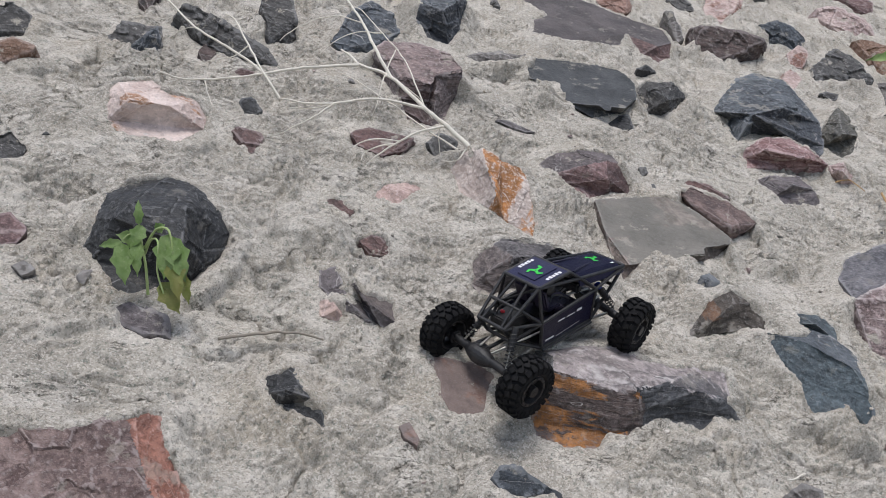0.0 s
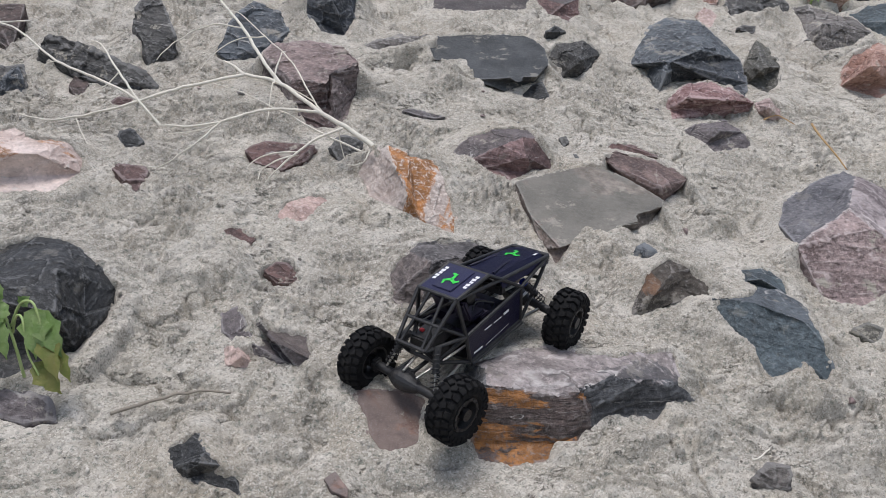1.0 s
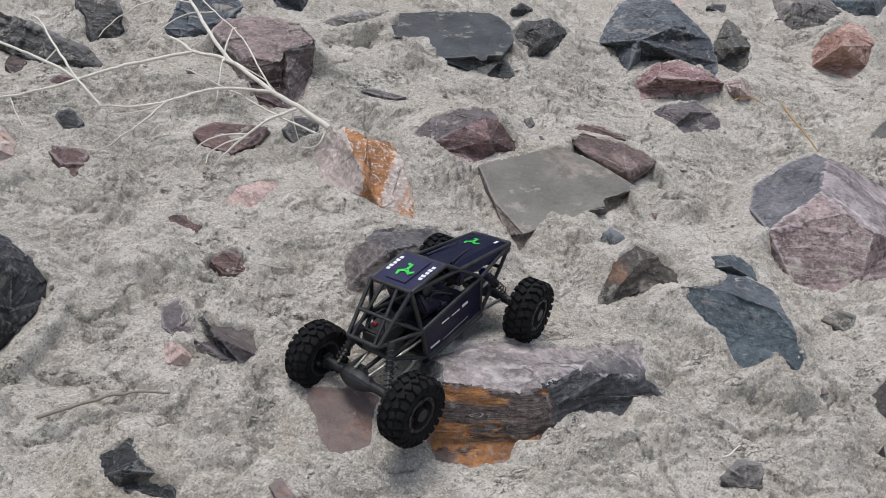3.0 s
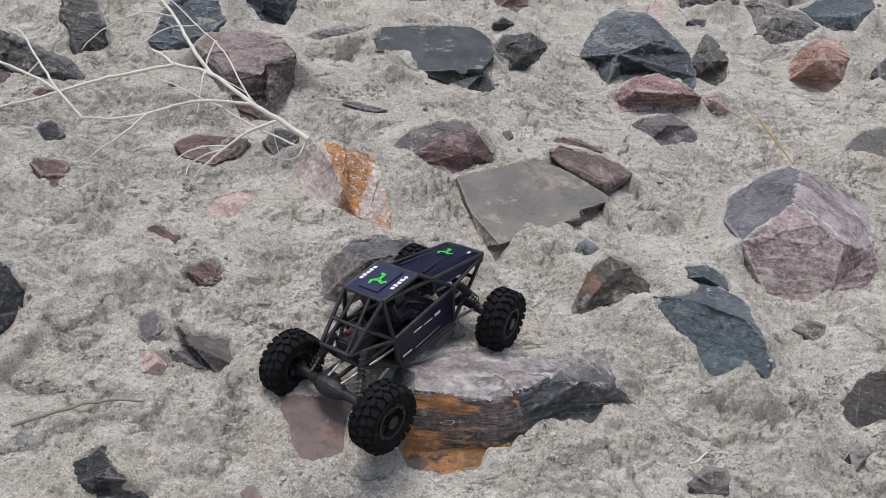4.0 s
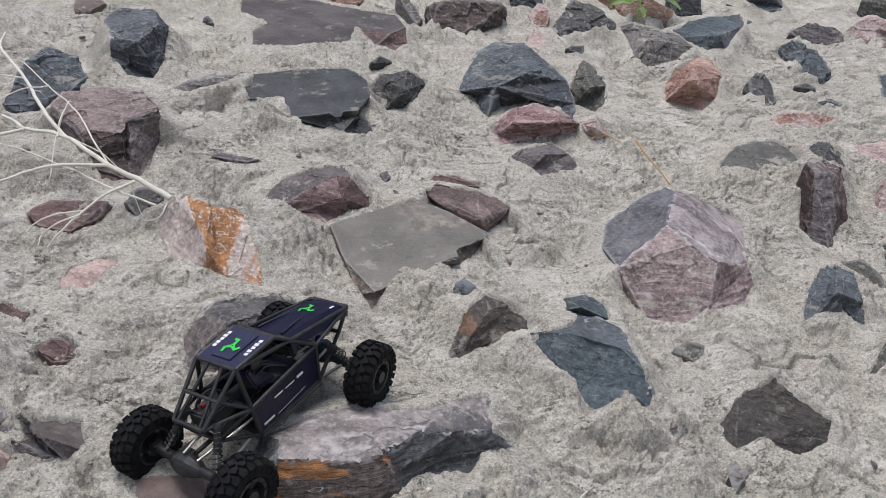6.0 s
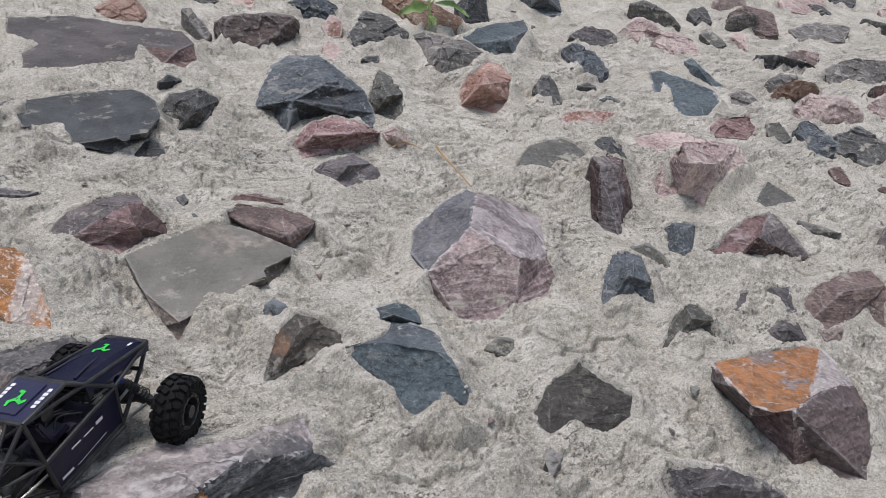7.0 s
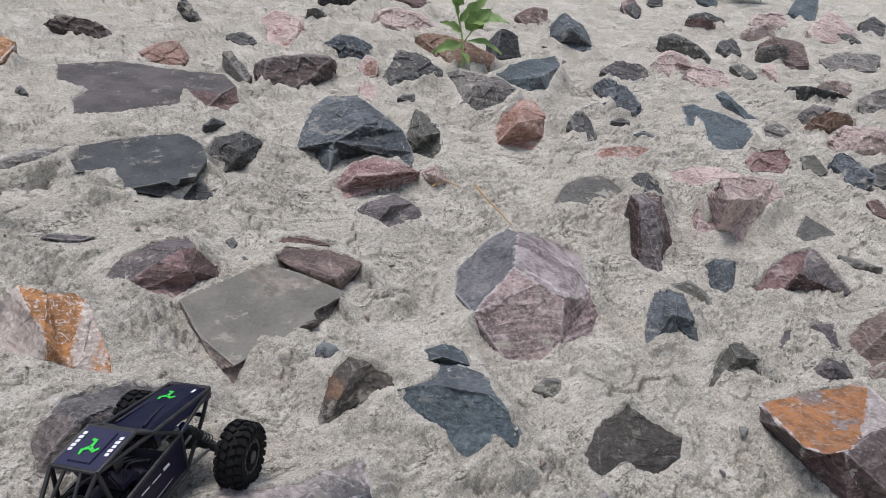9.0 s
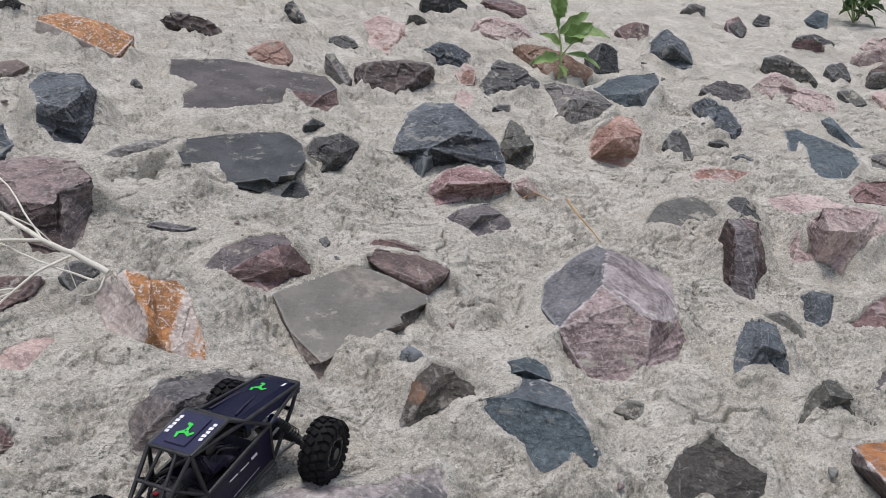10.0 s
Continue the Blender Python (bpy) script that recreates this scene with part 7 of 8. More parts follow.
def buggy(matrix, rear_roll, front_roll, steer):
    car = thing("model_buggy", matrix, "black and navy radio-controlled buggy with knobbly tyres, tilted on stones", "toy car")
    half, hub = 0.162, 0.109
    for name, x, roll, turn in (("rear_axle", -half, rear_roll, 0), ("front_axle", half, front_roll, steer)):
        bm = sweep([(0, -0.088, 0), (0, -0.05, 0), (0, -0.022, 0), (0, 0.022, 0), (0, 0.05, 0), (0, 0.088, 0)], 0.0085, sides=12)
        lump = spun([(-0.034, 0.009), (-0.018, 0.016), (-0.006, 0.0195), (0.010, 0.0195), (0.022, 0.016), (0.036, 0.009)], 18, False)
        for f in lump.faces:
            old = [bm.verts.new(v.co + Vector((0, 0.012, -0.002))) for v in f.verts]
            bm.faces.new(old)
        lump.free()
        block(bm, (0.018, 0.03, 0.012), pose(0.012 if x < 0 else -0.012, 0.02, 0.008), 0.003)
        for y in (-0.085, 0.085):
            block(bm, (0.022, 0.014, 0.026), pose(0, y, 0), 0.004)
        axle = part(name, bm, NYLON, car, "", pose(x, 0, 0, roll))
        for out in (-1, 1):
            wheel(car, pose(x, 0, 0, roll) @ pose(0, out * hub, 0, 0, 0, turn) @ pose(0, 0, 0, 0, 17 * out), out)
    P = {"sill_b": (-0.055, 0.052, 0.004), "sill_f": (0.078, 0.052, 0.006), "belt_b": (-0.062, 0.060, 0.066), "belt_f": (0.088, 0.055, 0.076),
         "roof_b": (-0.058, 0.046, 0.136), "roof_f": (0.020, 0.047, 0.140), "cowl": (0.044, 0.052, 0.118), "nose": (0.180, 0.044, 0.088),
         "chin": (0.154, 0.040, 0.052), "tail": (-0.132, 0.035, 0.074), "tail_low": (-0.112, 0.034, 0.036)}
    runs = [("sill_b", "sill_f", "belt_f"), ("belt_b", "belt_f", "nose"), ("sill_b", "belt_b", "roof_b"), ("roof_b", "roof_f", "cowl", "nose"), ("nose", "chin", "sill_f"),
            ("roof_b", "tail"), ("belt_b", "tail"), ("sill_b", "tail_low", "tail"), ("cowl", "belt_f"), ("roof_b", "cowl"), ("belt_b", "tail_low")]
    for side in (-1, 1):
        for run in runs:
            part("tube", sweep([(x, y * side, z) for x, y, z in (P[k] for k in run)], 0.0036), NYLON, car)
    for key in ("roof_b", "roof_f", "tail", "tail_low", "nose", "chin", "belt_b", "sill_b", "sill_f", "cowl"):
        x, y, z = P[key]
        part("tube", sweep([(x, -y, z), (x, y, z)], 0.0036), NYLON, car)
    for run in (((-0.058, -0.046, 0.136), (-0.062, 0.06, 0.066)), ((-0.058, 0.016, 0.136), (-0.132, 0.026, 0.074)), ((-0.058, -0.016, 0.136), (-0.132, -0.026, 0.074)),
                ((-0.098, 0.041, 0.103), (-0.062, 0.060, 0.066)), ((-0.098, -0.041, 0.103), (-0.062, -0.060, 0.066)), ((-0.098, 0.041, 0.103), (-0.098, -0.041, 0.103)),
                ((-0.055, 0.056, 0.000), (0.078, 0.056, 0.002)), ((-0.055, -0.056, 0.000), (0.078, -0.056, 0.002))):
        part("tube", sweep(run, 0.003), NYLON, car)
    # shell panels
    for side in (-1, 1):
        q = [(x, y * side, z) for x, y, z in (P["sill_b"], P["sill_f"], P["belt_f"], P["belt_b"])]
        part("side_panel", sheet(q if side < 0 else q[::-1], 0.002), DOOR, car, "dark indigo side panel with white decals")
        up = Vector(q[3]) - Vector(q[0])
        go = Vector(q[1]) - Vector(q[0])
        base = Vector(q[0]) + up * 0.70 + go * 0.32
        if side < 0:
            for dx, long, wide in ((0, 0.018, 0.0035), (0.024, 0.020, 0.0028), (0.050, 0.014, 0.0062)):
                stripe(car, base + go.normalized() * dx, go, up, long, wide)
            stripe(car, Vector(q[0]) + up * 0.16 + go * 0.08, go, up, 0.022, 0.005)
            stripe(car, Vector(q[0]) + up * 0.14 + go * 0.30, go + up * 0.18, up, 0.062, 0.0012)
        else:
            for dx, long, wide in ((0, -0.018, 0.0035), (0.024, -0.020, 0.0028), (0.050, -0.014, 0.0062)):
                stripe(car, base + go.normalized() * dx, -go, up, -long, wide)
    roof = [(-0.056, -0.045, 0.1385), (0.019, -0.046, 0.1425), (0.019, 0.046, 0.1425), (-0.056, 0.045, 0.1385)]
    part("roof_panel", sheet(roof, 0.002), NAVY, car, "navy roof panel with a green emblem")
    ridge = box((0.060, 0.046, 0.003), pose(-0.018, 0, 0.1415, 0, -3), 0.001)
    part("roof_ridge", ridge, NAVY, car)
    emblem(car, (-0.022, 0.0, 0.1435), (1, 0, 0.05), (0, 1, 0), 0.020)
    for y in (-0.041, 0.033):  # white lettering along both edges of the roof
        for k in range(5):
            stripe(car, (-0.030 + 0.0078 * k, y, 0.1402 + 0.0004 * k), (1, 0.18, 0.05), (-0.15, 1, 0), 0.0058, 0.0085 if k % 2 else 0.0072)
    hood = bmesh.new()
    rows = [(0.044, 0.119), (0.100, 0.112), (0.160, 0.099), (0.183, 0.087)]
    wide = [(-0.050, -0.012), (-0.034, 0.0), (-0.020, 0.003), (0.020, 0.003), (0.034, 0.0), (0.050, -0.012)]
    grid = [[hood.verts.new((x, y * (1 - 0.12 * i / 3), z + dz)) for y, dz in wide] for i, (x, z) in enumerate(rows)]
    for a, b in zip(grid, grid[1:]):
        for k in range(5):
            hood.faces.new((a[k], b[k], b[k + 1], a[k + 1]))
    bmesh.ops.solidify(hood, geom=hood.faces[:], thickness=0.002)
    part("hood", hood, NAVY, car, "navy bonnet with a green emblem", sharp=15)
    emblem(car, (0.132, -0.002, 0.1090), (1, 0, -0.22), (0, 1, 0), 0.018)
    for y in (-0.022, 0.022):
        part("hood_rib", sweep(curve_through([(0.050, y * 1.3, 0.1215), (0.080, y, 0.1180), (0.108, y * 0.8, 0.1125)]), 0.0024, sides=8), DOOR, car)
    part("nose_lip", box((0.006, 0.088, 0.010), pose(0.183, 0, 0.085, 0, 20), 0.002), NYLON, car)
    for side in (-1, 1):
        q = [(0.046, 0.051 * side, 0.098), (0.178, 0.045 * side, 0.072), (0.180, 0.045 * side, 0.086), (0.045, 0.051 * side, 0.112)]
        part("hood_side", sheet(q if side < 0 else q[::-1], 0.002), NAVY, car)
    stripe(car, (0.154, -0.034, 0.1005), (1, 0, -0.22), (0, 1, 0), 0.010, 0.005)
    for side in (-1, 1):
        part("windscreen_bar", sweep([(0.021, 0.02 * side, 0.140), (0.046, 0.02 * side, 0.113)], 0.0022), NYLON, car)
    # inside
    part("floor_tray", box((0.135, 0.100, 0.006), pose(0.010, 0, 0.006)), NYLON, car)
    part("cockpit", box((0.115, 0.096, 0.012), pose(0.020, 0, 0.036), 0.003), PURPLE, car, "dark purple cockpit tray")
    part("servo", box((0.036, 0.020, 0.030), pose(0.020, 0.024, 0.058), 0.002), NYLON, car)
    part("receiver", box((0.026, 0.022, 0.014), pose(0.012, -0.022, 0.050), 0.002), PURPLE, car)
    for k in range(4):
        y = -0.030 + 0.018 * k
        part("cable", sweep(curve_through([(-0.020, y, 0.060), (0.004, y + 0.008, 0.084 - 0.004 * k), (0.030, y - 0.006, 0.072), (0.044, y + 0.010, 0.050)]), 0.0017, sides=6), PURPLE if k % 2 else NYLON, car)
    for y in (-0.024, 0.024):
        seat = box((0.034, 0.034, 0.010), pose(-0.010, y, 0.070), 0.003)
        block(seat, (0.010, 0.034, 0.046), pose(-0.031, y, 0.092, 0, -14), 0.003)
        block(seat, (0.008, 0.018, 0.014), pose(-0.037, y, 0.120, 0, -14), 0.003)
        part("seat", seat, PURPLE, car)
    rim = spun([(0.0015, 0.011), (-0.0015, 0.011), (-0.0015, 0.0135), (0.0015, 0.0135)], 20)
    part("steering_wheel", rim, NYLON, car, "", pose(0.032, 0.024, 0.089, 0, 0, 90) @ pose(0, 0, 0, 25))
    part("dashboard", box((0.016, 0.092, 0.020), pose(0.052, 0, 0.088), 0.004), NYLON, car)
    part("battery_box", box((0.060, 0.046, 0.026), pose(-0.082, 0.004, 0.062), 0.003), NYLON, car)
    part("motor", spun([(-0.024, 0.013), (-0.022, 0.0145), (0.022, 0.0145), (0.024, 0.013)], 20, False), NYLON, car, "", pose(-0.085, 0.0, 0.035))
    part("gearbox", box((0.045, 0.040, 0.034), pose(-0.010, 0, 0.028), 0.004), NYLON, car)
    part("switch", box((0.006, 0.009, 0.005), pose(-0.094, 0.012, 0.078), 0.001), RED, car, "small red switch")
    for k, y in enumerate((-0.016, 0.014)):
        part("cable", sweep(curve_through([(-0.06, y, 0.072), (-0.075, y * 0.4, 0.098), (-0.098, y, 0.09), (-0.104, y * 1.4, 0.066)]), 0.0016, sides=6), NYLON, car)
    part("helmet", spun([(-0.013, 0.004), (-0.010, 0.011), (0.0, 0.0145), (0.010, 0.011), (0.013, 0.004)], 20, False), NYLON, car, "round black plastic driver's helmet", pose(-0.012, -0.022, 0.108))
    # suspension
    for x, s in ((-half, -1), (half, 1)):
        for side in (-1, 1):
            foot, top = Vector((x, 0.058 * side, 0.010)), Vector((x - s * 0.040, 0.034 * side, 0.074))
            way = top - foot
            shock = part("shock_absorber", sweep([foot + way * 0.42, top], 0.0062, sides=12), NYLON, car)
            part("shock_rod", sweep([foot, foot + way * 0.5], 0.0022, sides=8), STEEL, shock, "bright steel shock rod")
            part("shock_cap", sweep([foot + way * 0.92, foot + way * 1.02], 0.0074, sides=12), ALUMINIUM if s > 0 else NYLON, shock, "blue aluminium shock cap" if s > 0 else "")
            a = way.normalized().orthogonal().normalized()
            b = way.normalized().cross(a)
            coil = [foot + way * (0.10 + 0.75 * k / 60) + (a * math.cos(k * 0.8) + b * math.sin(k * 0.8)) * 0.0078 for k in range(61)]
            part("spring", sweep(coil, 0.0011, sides=6), NYLON, shock)
            part("link_rod", sweep([(x, 0.050 * side, -0.004), (s * 0.022, 0.030 * side, 0.004)], 0.0030, sides=8), STEEL if side < 0 else NYLON, car)
            part("link_rod", sweep([(x, 0.016 * side, 0.020), (s * 0.030, 0.036 * side, 0.030)], 0.0026, sides=8), STEEL, car, "bright steel link rod")
        part("drive_shaft", sweep([(x - s * 0.018, 0.012, 0.006), (s * 0.02, 0.0, 0.020)], 0.0040, sides=10), NYLON, car)
    lean = pose(0.004, 0, -0.004, -7) @ Matrix.Diagonal((1.12, 1, 1, 1))  # the body leans on its springs, and is stretched lengthwise to fit the camera's view
    for ob in car.children:
        if ob.name.split(".")[0] not in ("rear_axle", "front_axle", "wheel", "shock_absorber", "link_rod", "drive_shaft"):
            ob.matrix_basis = lean @ ob.matrix_basis
    return car


buggy(SLOPE @ pose(0.620, 1.641, 0.074, -9, -4, 36.5), -1, 3, 8)

# ---- dead branch ----
BARK = plain("bleached dead wood", (0.68, 0.64, 0.56), 0.8, vary=0.25, scale=40, depth=0.0015)
STICK = plain("weathered grey stick", (0.24, 0.21, 0.17), 0.85, vary=0.5, scale=40, depth=0.0015)
STRAW = plain("dry straw stem", (0.40, 0.25, 0.11), 0.8, vary=0.3, scale=40)


def local(points, origin):
    return [Vector(p) - Vector(origin) for p in points]


branch_foot = (0.540, 2.362, 0.075)
branch = thing("dead_branch", at(*branch_foot), "bleached leafless dead branch with thin curved twigs, lying across the stones", "branch")
for thick, thin, run in (
    (0.0058, 0.0036, ((0.540, 2.362, 0.075), (0.476, 2.415, 0.100), (0.413, 2.460, 0.120), (0.320, 2.605, 0.130), (0.227, 2.683, 0.120))),
    (0.0036, 0.0026, ((0.227, 2.683, 0.120), (0.196, 2.737, 0.120), (0.175, 2.769, 0.120))),
    (0.0042, 0.0026, ((0.323, 2.602, 0.130), (0.275, 2.699, 0.160), (0.232, 2.881, 0.170), (0.170, 3.073, 0.180), (0.181, 3.135, 0.200))),
    (0.0034, 0.0018, ((0.413, 2.460, 0.120), (0.281, 2.494, 0.110), (0.166, 2.465, 0.090), (0.093, 2.442, 0.090), (0.014, 2.469, 0.080))),
    (0.0030, 0.0016, ((0.017, 2.472, 0.080), (-0.027, 2.523, 0.110), (-0.100, 2.690, 0.130), (-0.147, 2.827, 0.130), (-0.184, 2.892, 0.120))),
    (0.0038, 0.0016, ((0.227, 2.676, 0.120), (0.071, 2.597, 0.120), (-0.037, 2.539, 0.110), (-0.151, 2.545, 0.070), (-0.253, 2.553, 0.050), (-0.334, 2.602, 0.040))),
    (0.0030, 0.0018, ((-0.034, 2.542, 0.110), (-0.134, 2.621, 0.130), (-0.244, 2.705, 0.140), (-0.374, 2.924, 0.130), (-0.440, 3.006, 0.120), (-0.363, 3.019, 0.120))),
    (0.0022, 0.0011, ((0.162, 2.462, 0.090), (0.116, 2.412, 0.070), (0.073, 2.383, 0.050), (0.021, 2.370, 0.020), (-0.011, 2.382, 0.010))),
    (0.0030, 0.0014, ((0.466, 2.409, 0.100), (0.396, 2.375, 0.090), (0.338, 2.344, 0.060), (0.290, 2.317, 0.030), (0.266, 2.305, 0.010))),
    (0.0018, 0.0010, ((0.349, 2.361, 0.060), (0.285, 2.356, 0.060), (0.247, 2.358, 0.040), (0.227, 2.345, 0.030))),
    (0.0018, 0.0010, ((0.338, 2.344, 0.060), (0.291, 2.332, 0.050), (0.259, 2.326, 0.030), (0.248, 2.300, 0.020))),
    (0.0020, 0.0012, ((0.305, 2.605, 0.130), (0.315, 2.661, 0.150), (0.333, 2.735, 0.160), (0.344, 2.743, 0.160))),
    (0.0018, 0.0010, ((0.320, 2.690, 0.150), (0.298, 2.591, 0.120), (0.285, 2.508, 0.090), (0.277, 2.493, 0.060))),
    (0.0020, 0.0010, ((0.413, 2.460, 0.120), (0.388, 2.525, 0.150), (0.353, 2.661, 0.170), (0.291, 2.795, 0.180), (0.217, 3.002, 0.170), (0.151, 3.022, 0.160))),
    (0.0018, 0.0009, ((0.232, 2.881, 0.170), (0.152, 2.926, 0.160), (0.072, 2.895, 0.140), (0.009, 2.865, 0.100), (-0.012, 2.848, 0.080))),
    (0.0016, 0.0009, ((0.291, 2.795, 0.180), (0.214, 2.823, 0.160), (0.151, 2.791, 0.130), (0.112, 2.755, 0.100))),
    (0.0022, 0.0010, ((0.506, 2.329, 0.080), (0.415, 2.404, 0.090), (0.321, 2.501, 0.100), (0.223, 2.587, 0.110), (0.135, 2.674, 0.100))),
    (0.0016, 0.0009, ((0.334, 2.592, 0.130), (0.383, 2.553, 0.120), (0.410, 2.524, 0.110), (0.445, 2.486, 0.080))),
    (0.0020, 0.0010, ((0.533, 2.363, 0.070), (0.515, 2.332, 0.050), (0.499, 2.347, 0.030), (0.476, 2.367, 0.020))),
    (0.0016, 0.0008, ((0.459, 2.416, 0.090), (0.465, 2.404, 0.050), (0.475, 2.384, 0.020))),
    (0.0016, 0.0008, ((-0.093, 2.678, 0.120), (-0.136, 2.655, 0.090), (-0.197, 2.665, 0.060))),
    (0.0016, 0.0008, ((-0.198, 2.574, 0.050), (-0.176, 2.521, 0.030), (-0.157, 2.479, 0.010))),
    (0.0014, 0.0008, ((-0.244, 2.705, 0.140), (-0.279, 2.724, 0.120), (-0.317, 2.718, 0.090))),
    (0.0016, 0.0008, ((0.166, 2.465, 0.090), (0.108, 2.473, 0.060), (0.038, 2.480, 0.050))),
):
    rod = sweep([p + Vector([0.003 * noise.noise(p * 30 + Vector((k, 0, 0))) for k in (1, 7, 13)]) for p in curve_through(local(run, branch_foot), 7)], thick * 1.25, thin * 1.2, 7)
    part("twig", rod, BARK, branch, sharp=80)


def lying(name, label, material, r0, r1, points, category="stick"):
    mid = points[len(points) // 2]
    bm = sweep([p + Vector((0, 0.002 * noise.noise(p * 40), 0.002 * noise.noise(p * 50))) for p in curve_through(local(points, mid), 8)], r0, r1, 7)
    tagged(link(name, bm, material, at(*mid)), label, category)


lying("stick", "thin grey weathered stick lying on the mortar", STICK, 0.0035, 0.002, ((-0.018, 1.575, 0.012), (0.027, 1.583, 0.020), (0.078, 1.597, 0.022), (0.132, 1.603, 0.022), (0.180, 1.599, 0.015)))
lying("stick", "short pale broken twig lying on the mortar", BARK, 0.0022, 0.0012, ((1.076, 1.339, 0.020), (1.092, 1.339, 0.025), (1.118, 1.354, 0.025)))
lying("dry_stem", "dry orange-brown plant stem lying on sand", STRAW, 0.004, 0.002, ((2.064, 2.661, -0.025), (2.017, 2.545, -0.010), (2.001, 2.450, -0.010), (1.995, 2.365, -0.020)), "stem")
lying("dry_stem", "thin dry reddish stem lying on sand", STRAW, 0.003, 0.0015, ((1.900, 2.690, -0.025), (1.959, 2.712, -0.020), (1.995, 2.656, -0.025)), "stem")

# ---- plants ----
def leaf_material(name, a, b, vein):
    n = Nodes(name)
    p = n.coords()
    m = n.noise(p, 30, 4)
    c = n.mix(n.step(m, 0.35, 0.65), a, b)
    c = n.mix(n.math("MULTIPLY", n.step(n.noise(p, 160, 3), 0.55, 0.7), 0.4), c, vein)
    n.bump((n.noise(p, 140, 3), 0.0015))
    n.put(n.out.inputs["Subsurface Weight"], 0.15)
    n.put(n.out.inputs["Subsurface Radius"], (0.01, 0.02, 0.004))
    n.put(n.out.inputs["Subsurface Scale"], 0.1)
    return n.done(c, 0.5, 0, 0.4)


LEAF = leaf_material("fresh green leaf", (0.21, 0.33, 0.10), (0.31, 0.43, 0.17), (0.42, 0.50, 0.28))
WILT = leaf_material("wilted yellow-green leaf", (0.22, 0.27, 0.07), (0.33, 0.33, 0.11), (0.40, 0.36, 0.16))
DARKLEAF = leaf_material("dark green leaf", (0.05, 0.10, 0.03), (0.10, 0.17, 0.05), (0.15, 0.22, 0.08))
STEM = leaf_material("pale green stem", (0.26, 0.34, 0.13), (0.32, 0.40, 0.17), (0.4, 0.44, 0.22))


def leaf(plant, origin, base, tip, width, face, droop=0.15, material=LEAF, lobes=3.0):
    """A toothed, folded leaf from base to tip, with its upper side towards face."""
    a, b = Vector(base) - Vector(origin), Vector(tip) - Vector(origin)
    way = b - a
    long = way.length
    side = way.cross(Vector(face)).normalized()
    up = side.cross(way).normalized()
    bm, rows = bmesh.new(), []
    n = 10
    for i in range(n + 1):
        t = i / n
        half = width * 0.5 * (math.sin(math.pi * min(t * 1.05, 1) ** 0.75) ** 0.9) * (1 + 0.22 * math.sin(lobes * 2 * math.pi * t)) + 0.0006
        mid = a + way * t + up * long * droop * math.sin(math.pi * t)
        wave = 0.06 * long * math.sin(9 * t + width * 300)
        rows.append([bm.verts.new(mid + side * s * half + up * (0.35 * half * abs(s) ** 1.5 - 0.25 * half + s * wave * 0.4)) for s in (-1, -0.5, 0, 0.5, 1)])
    for p, q in zip(rows, rows[1:]):
        for k in range(4):
            bm.faces.new((p[k], p[k + 1], q[k + 1], q[k]))
    bmesh.ops.solidify(bm, geom=bm.faces[:], thickness=0.0005)
    part("leaf", bm, material, plant, "" if material is LEAF else "wilted yellowish leaf" if material is WILT else "", sharp=70)


def stem(plant, origin, points, r0, r1):
    part("stem", sweep(curve_through(local(points, origin), 6), r0, r1, 7), STEM, plant, sharp=80)


# a drooping weed at the foot of the black boulder
foot = (-0.163, 1.659, 0.030)
weed = thing("weed", at(*foot), "drooping green weed with broad leaves beside a black boulder", "plant")
FACE = (0.1, -0.7, 0.7)
stem(weed, foot, ((-0.163, 1.659, 0.030), (-0.173, 1.685, 0.081), (-0.189, 1.723, 0.111), (-0.199, 1.752, 0.130)), 0.003, 0.002)
stem(weed, foot, ((-0.181, 1.713, 0.100), (-0.163, 1.724, 0.138), (-0.139, 1.707, 0.158), (-0.127, 1.686, 0.149), (-0.121, 1.666, 0.124)), 0.0028, 0.0018)
stem(weed, foot, ((-0.179, 1.706, 0.091), (-0.167, 1.705, 0.128), (-0.149, 1.676, 0.146), (-0.144, 1.645, 0.103), (-0.127, 1.618, 0.072)), 0.0024, 0.0016)
stem(weed, foot, ((-0.186, 1.720, 0.107), (-0.208, 1.715, 0.128), (-0.223, 1.697, 0.116)), 0.002, 0.0014)
for base, tip, wide, material in (
    ((-0.197, 1.741, 0.134), (-0.204, 1.770, 0.172), 0.016, LEAF),
    ((-0.186, 1.721, 0.109), (-0.232, 1.708, 0.129), 0.034, LEAF),
    ((-0.220, 1.699, 0.120), (-0.260, 1.697, 0.105), 0.016, LEAF),
    ((-0.221, 1.698, 0.118), (-0.201, 1.641, 0.063), 0.036, LEAF),
    ((-0.197, 1.711, 0.126), (-0.182, 1.657, 0.074), 0.024, LEAF),
    ((-0.188, 1.731, 0.140), (-0.201, 1.690, 0.114), 0.028, LEAF),
    ((-0.133, 1.701, 0.150), (-0.130, 1.634, 0.093), 0.044, LEAF),
    ((-0.128, 1.697, 0.147), (-0.091, 1.636, 0.091), 0.040, LEAF),
    ((-0.123, 1.678, 0.122), (-0.096, 1.606, 0.066), 0.034, WILT),
    ((-0.136, 1.639, 0.081), (-0.094, 1.601, 0.041), 0.036, WILT),
    ((-0.103, 1.657, 0.099), (-0.079, 1.610, 0.059), 0.022, WILT),
    ((-0.163, 1.724, 0.138), (-0.146, 1.729, 0.151), 0.020, LEAF),
):
    leaf(weed, foot, base, tip, wide, FACE, 0.14, material)

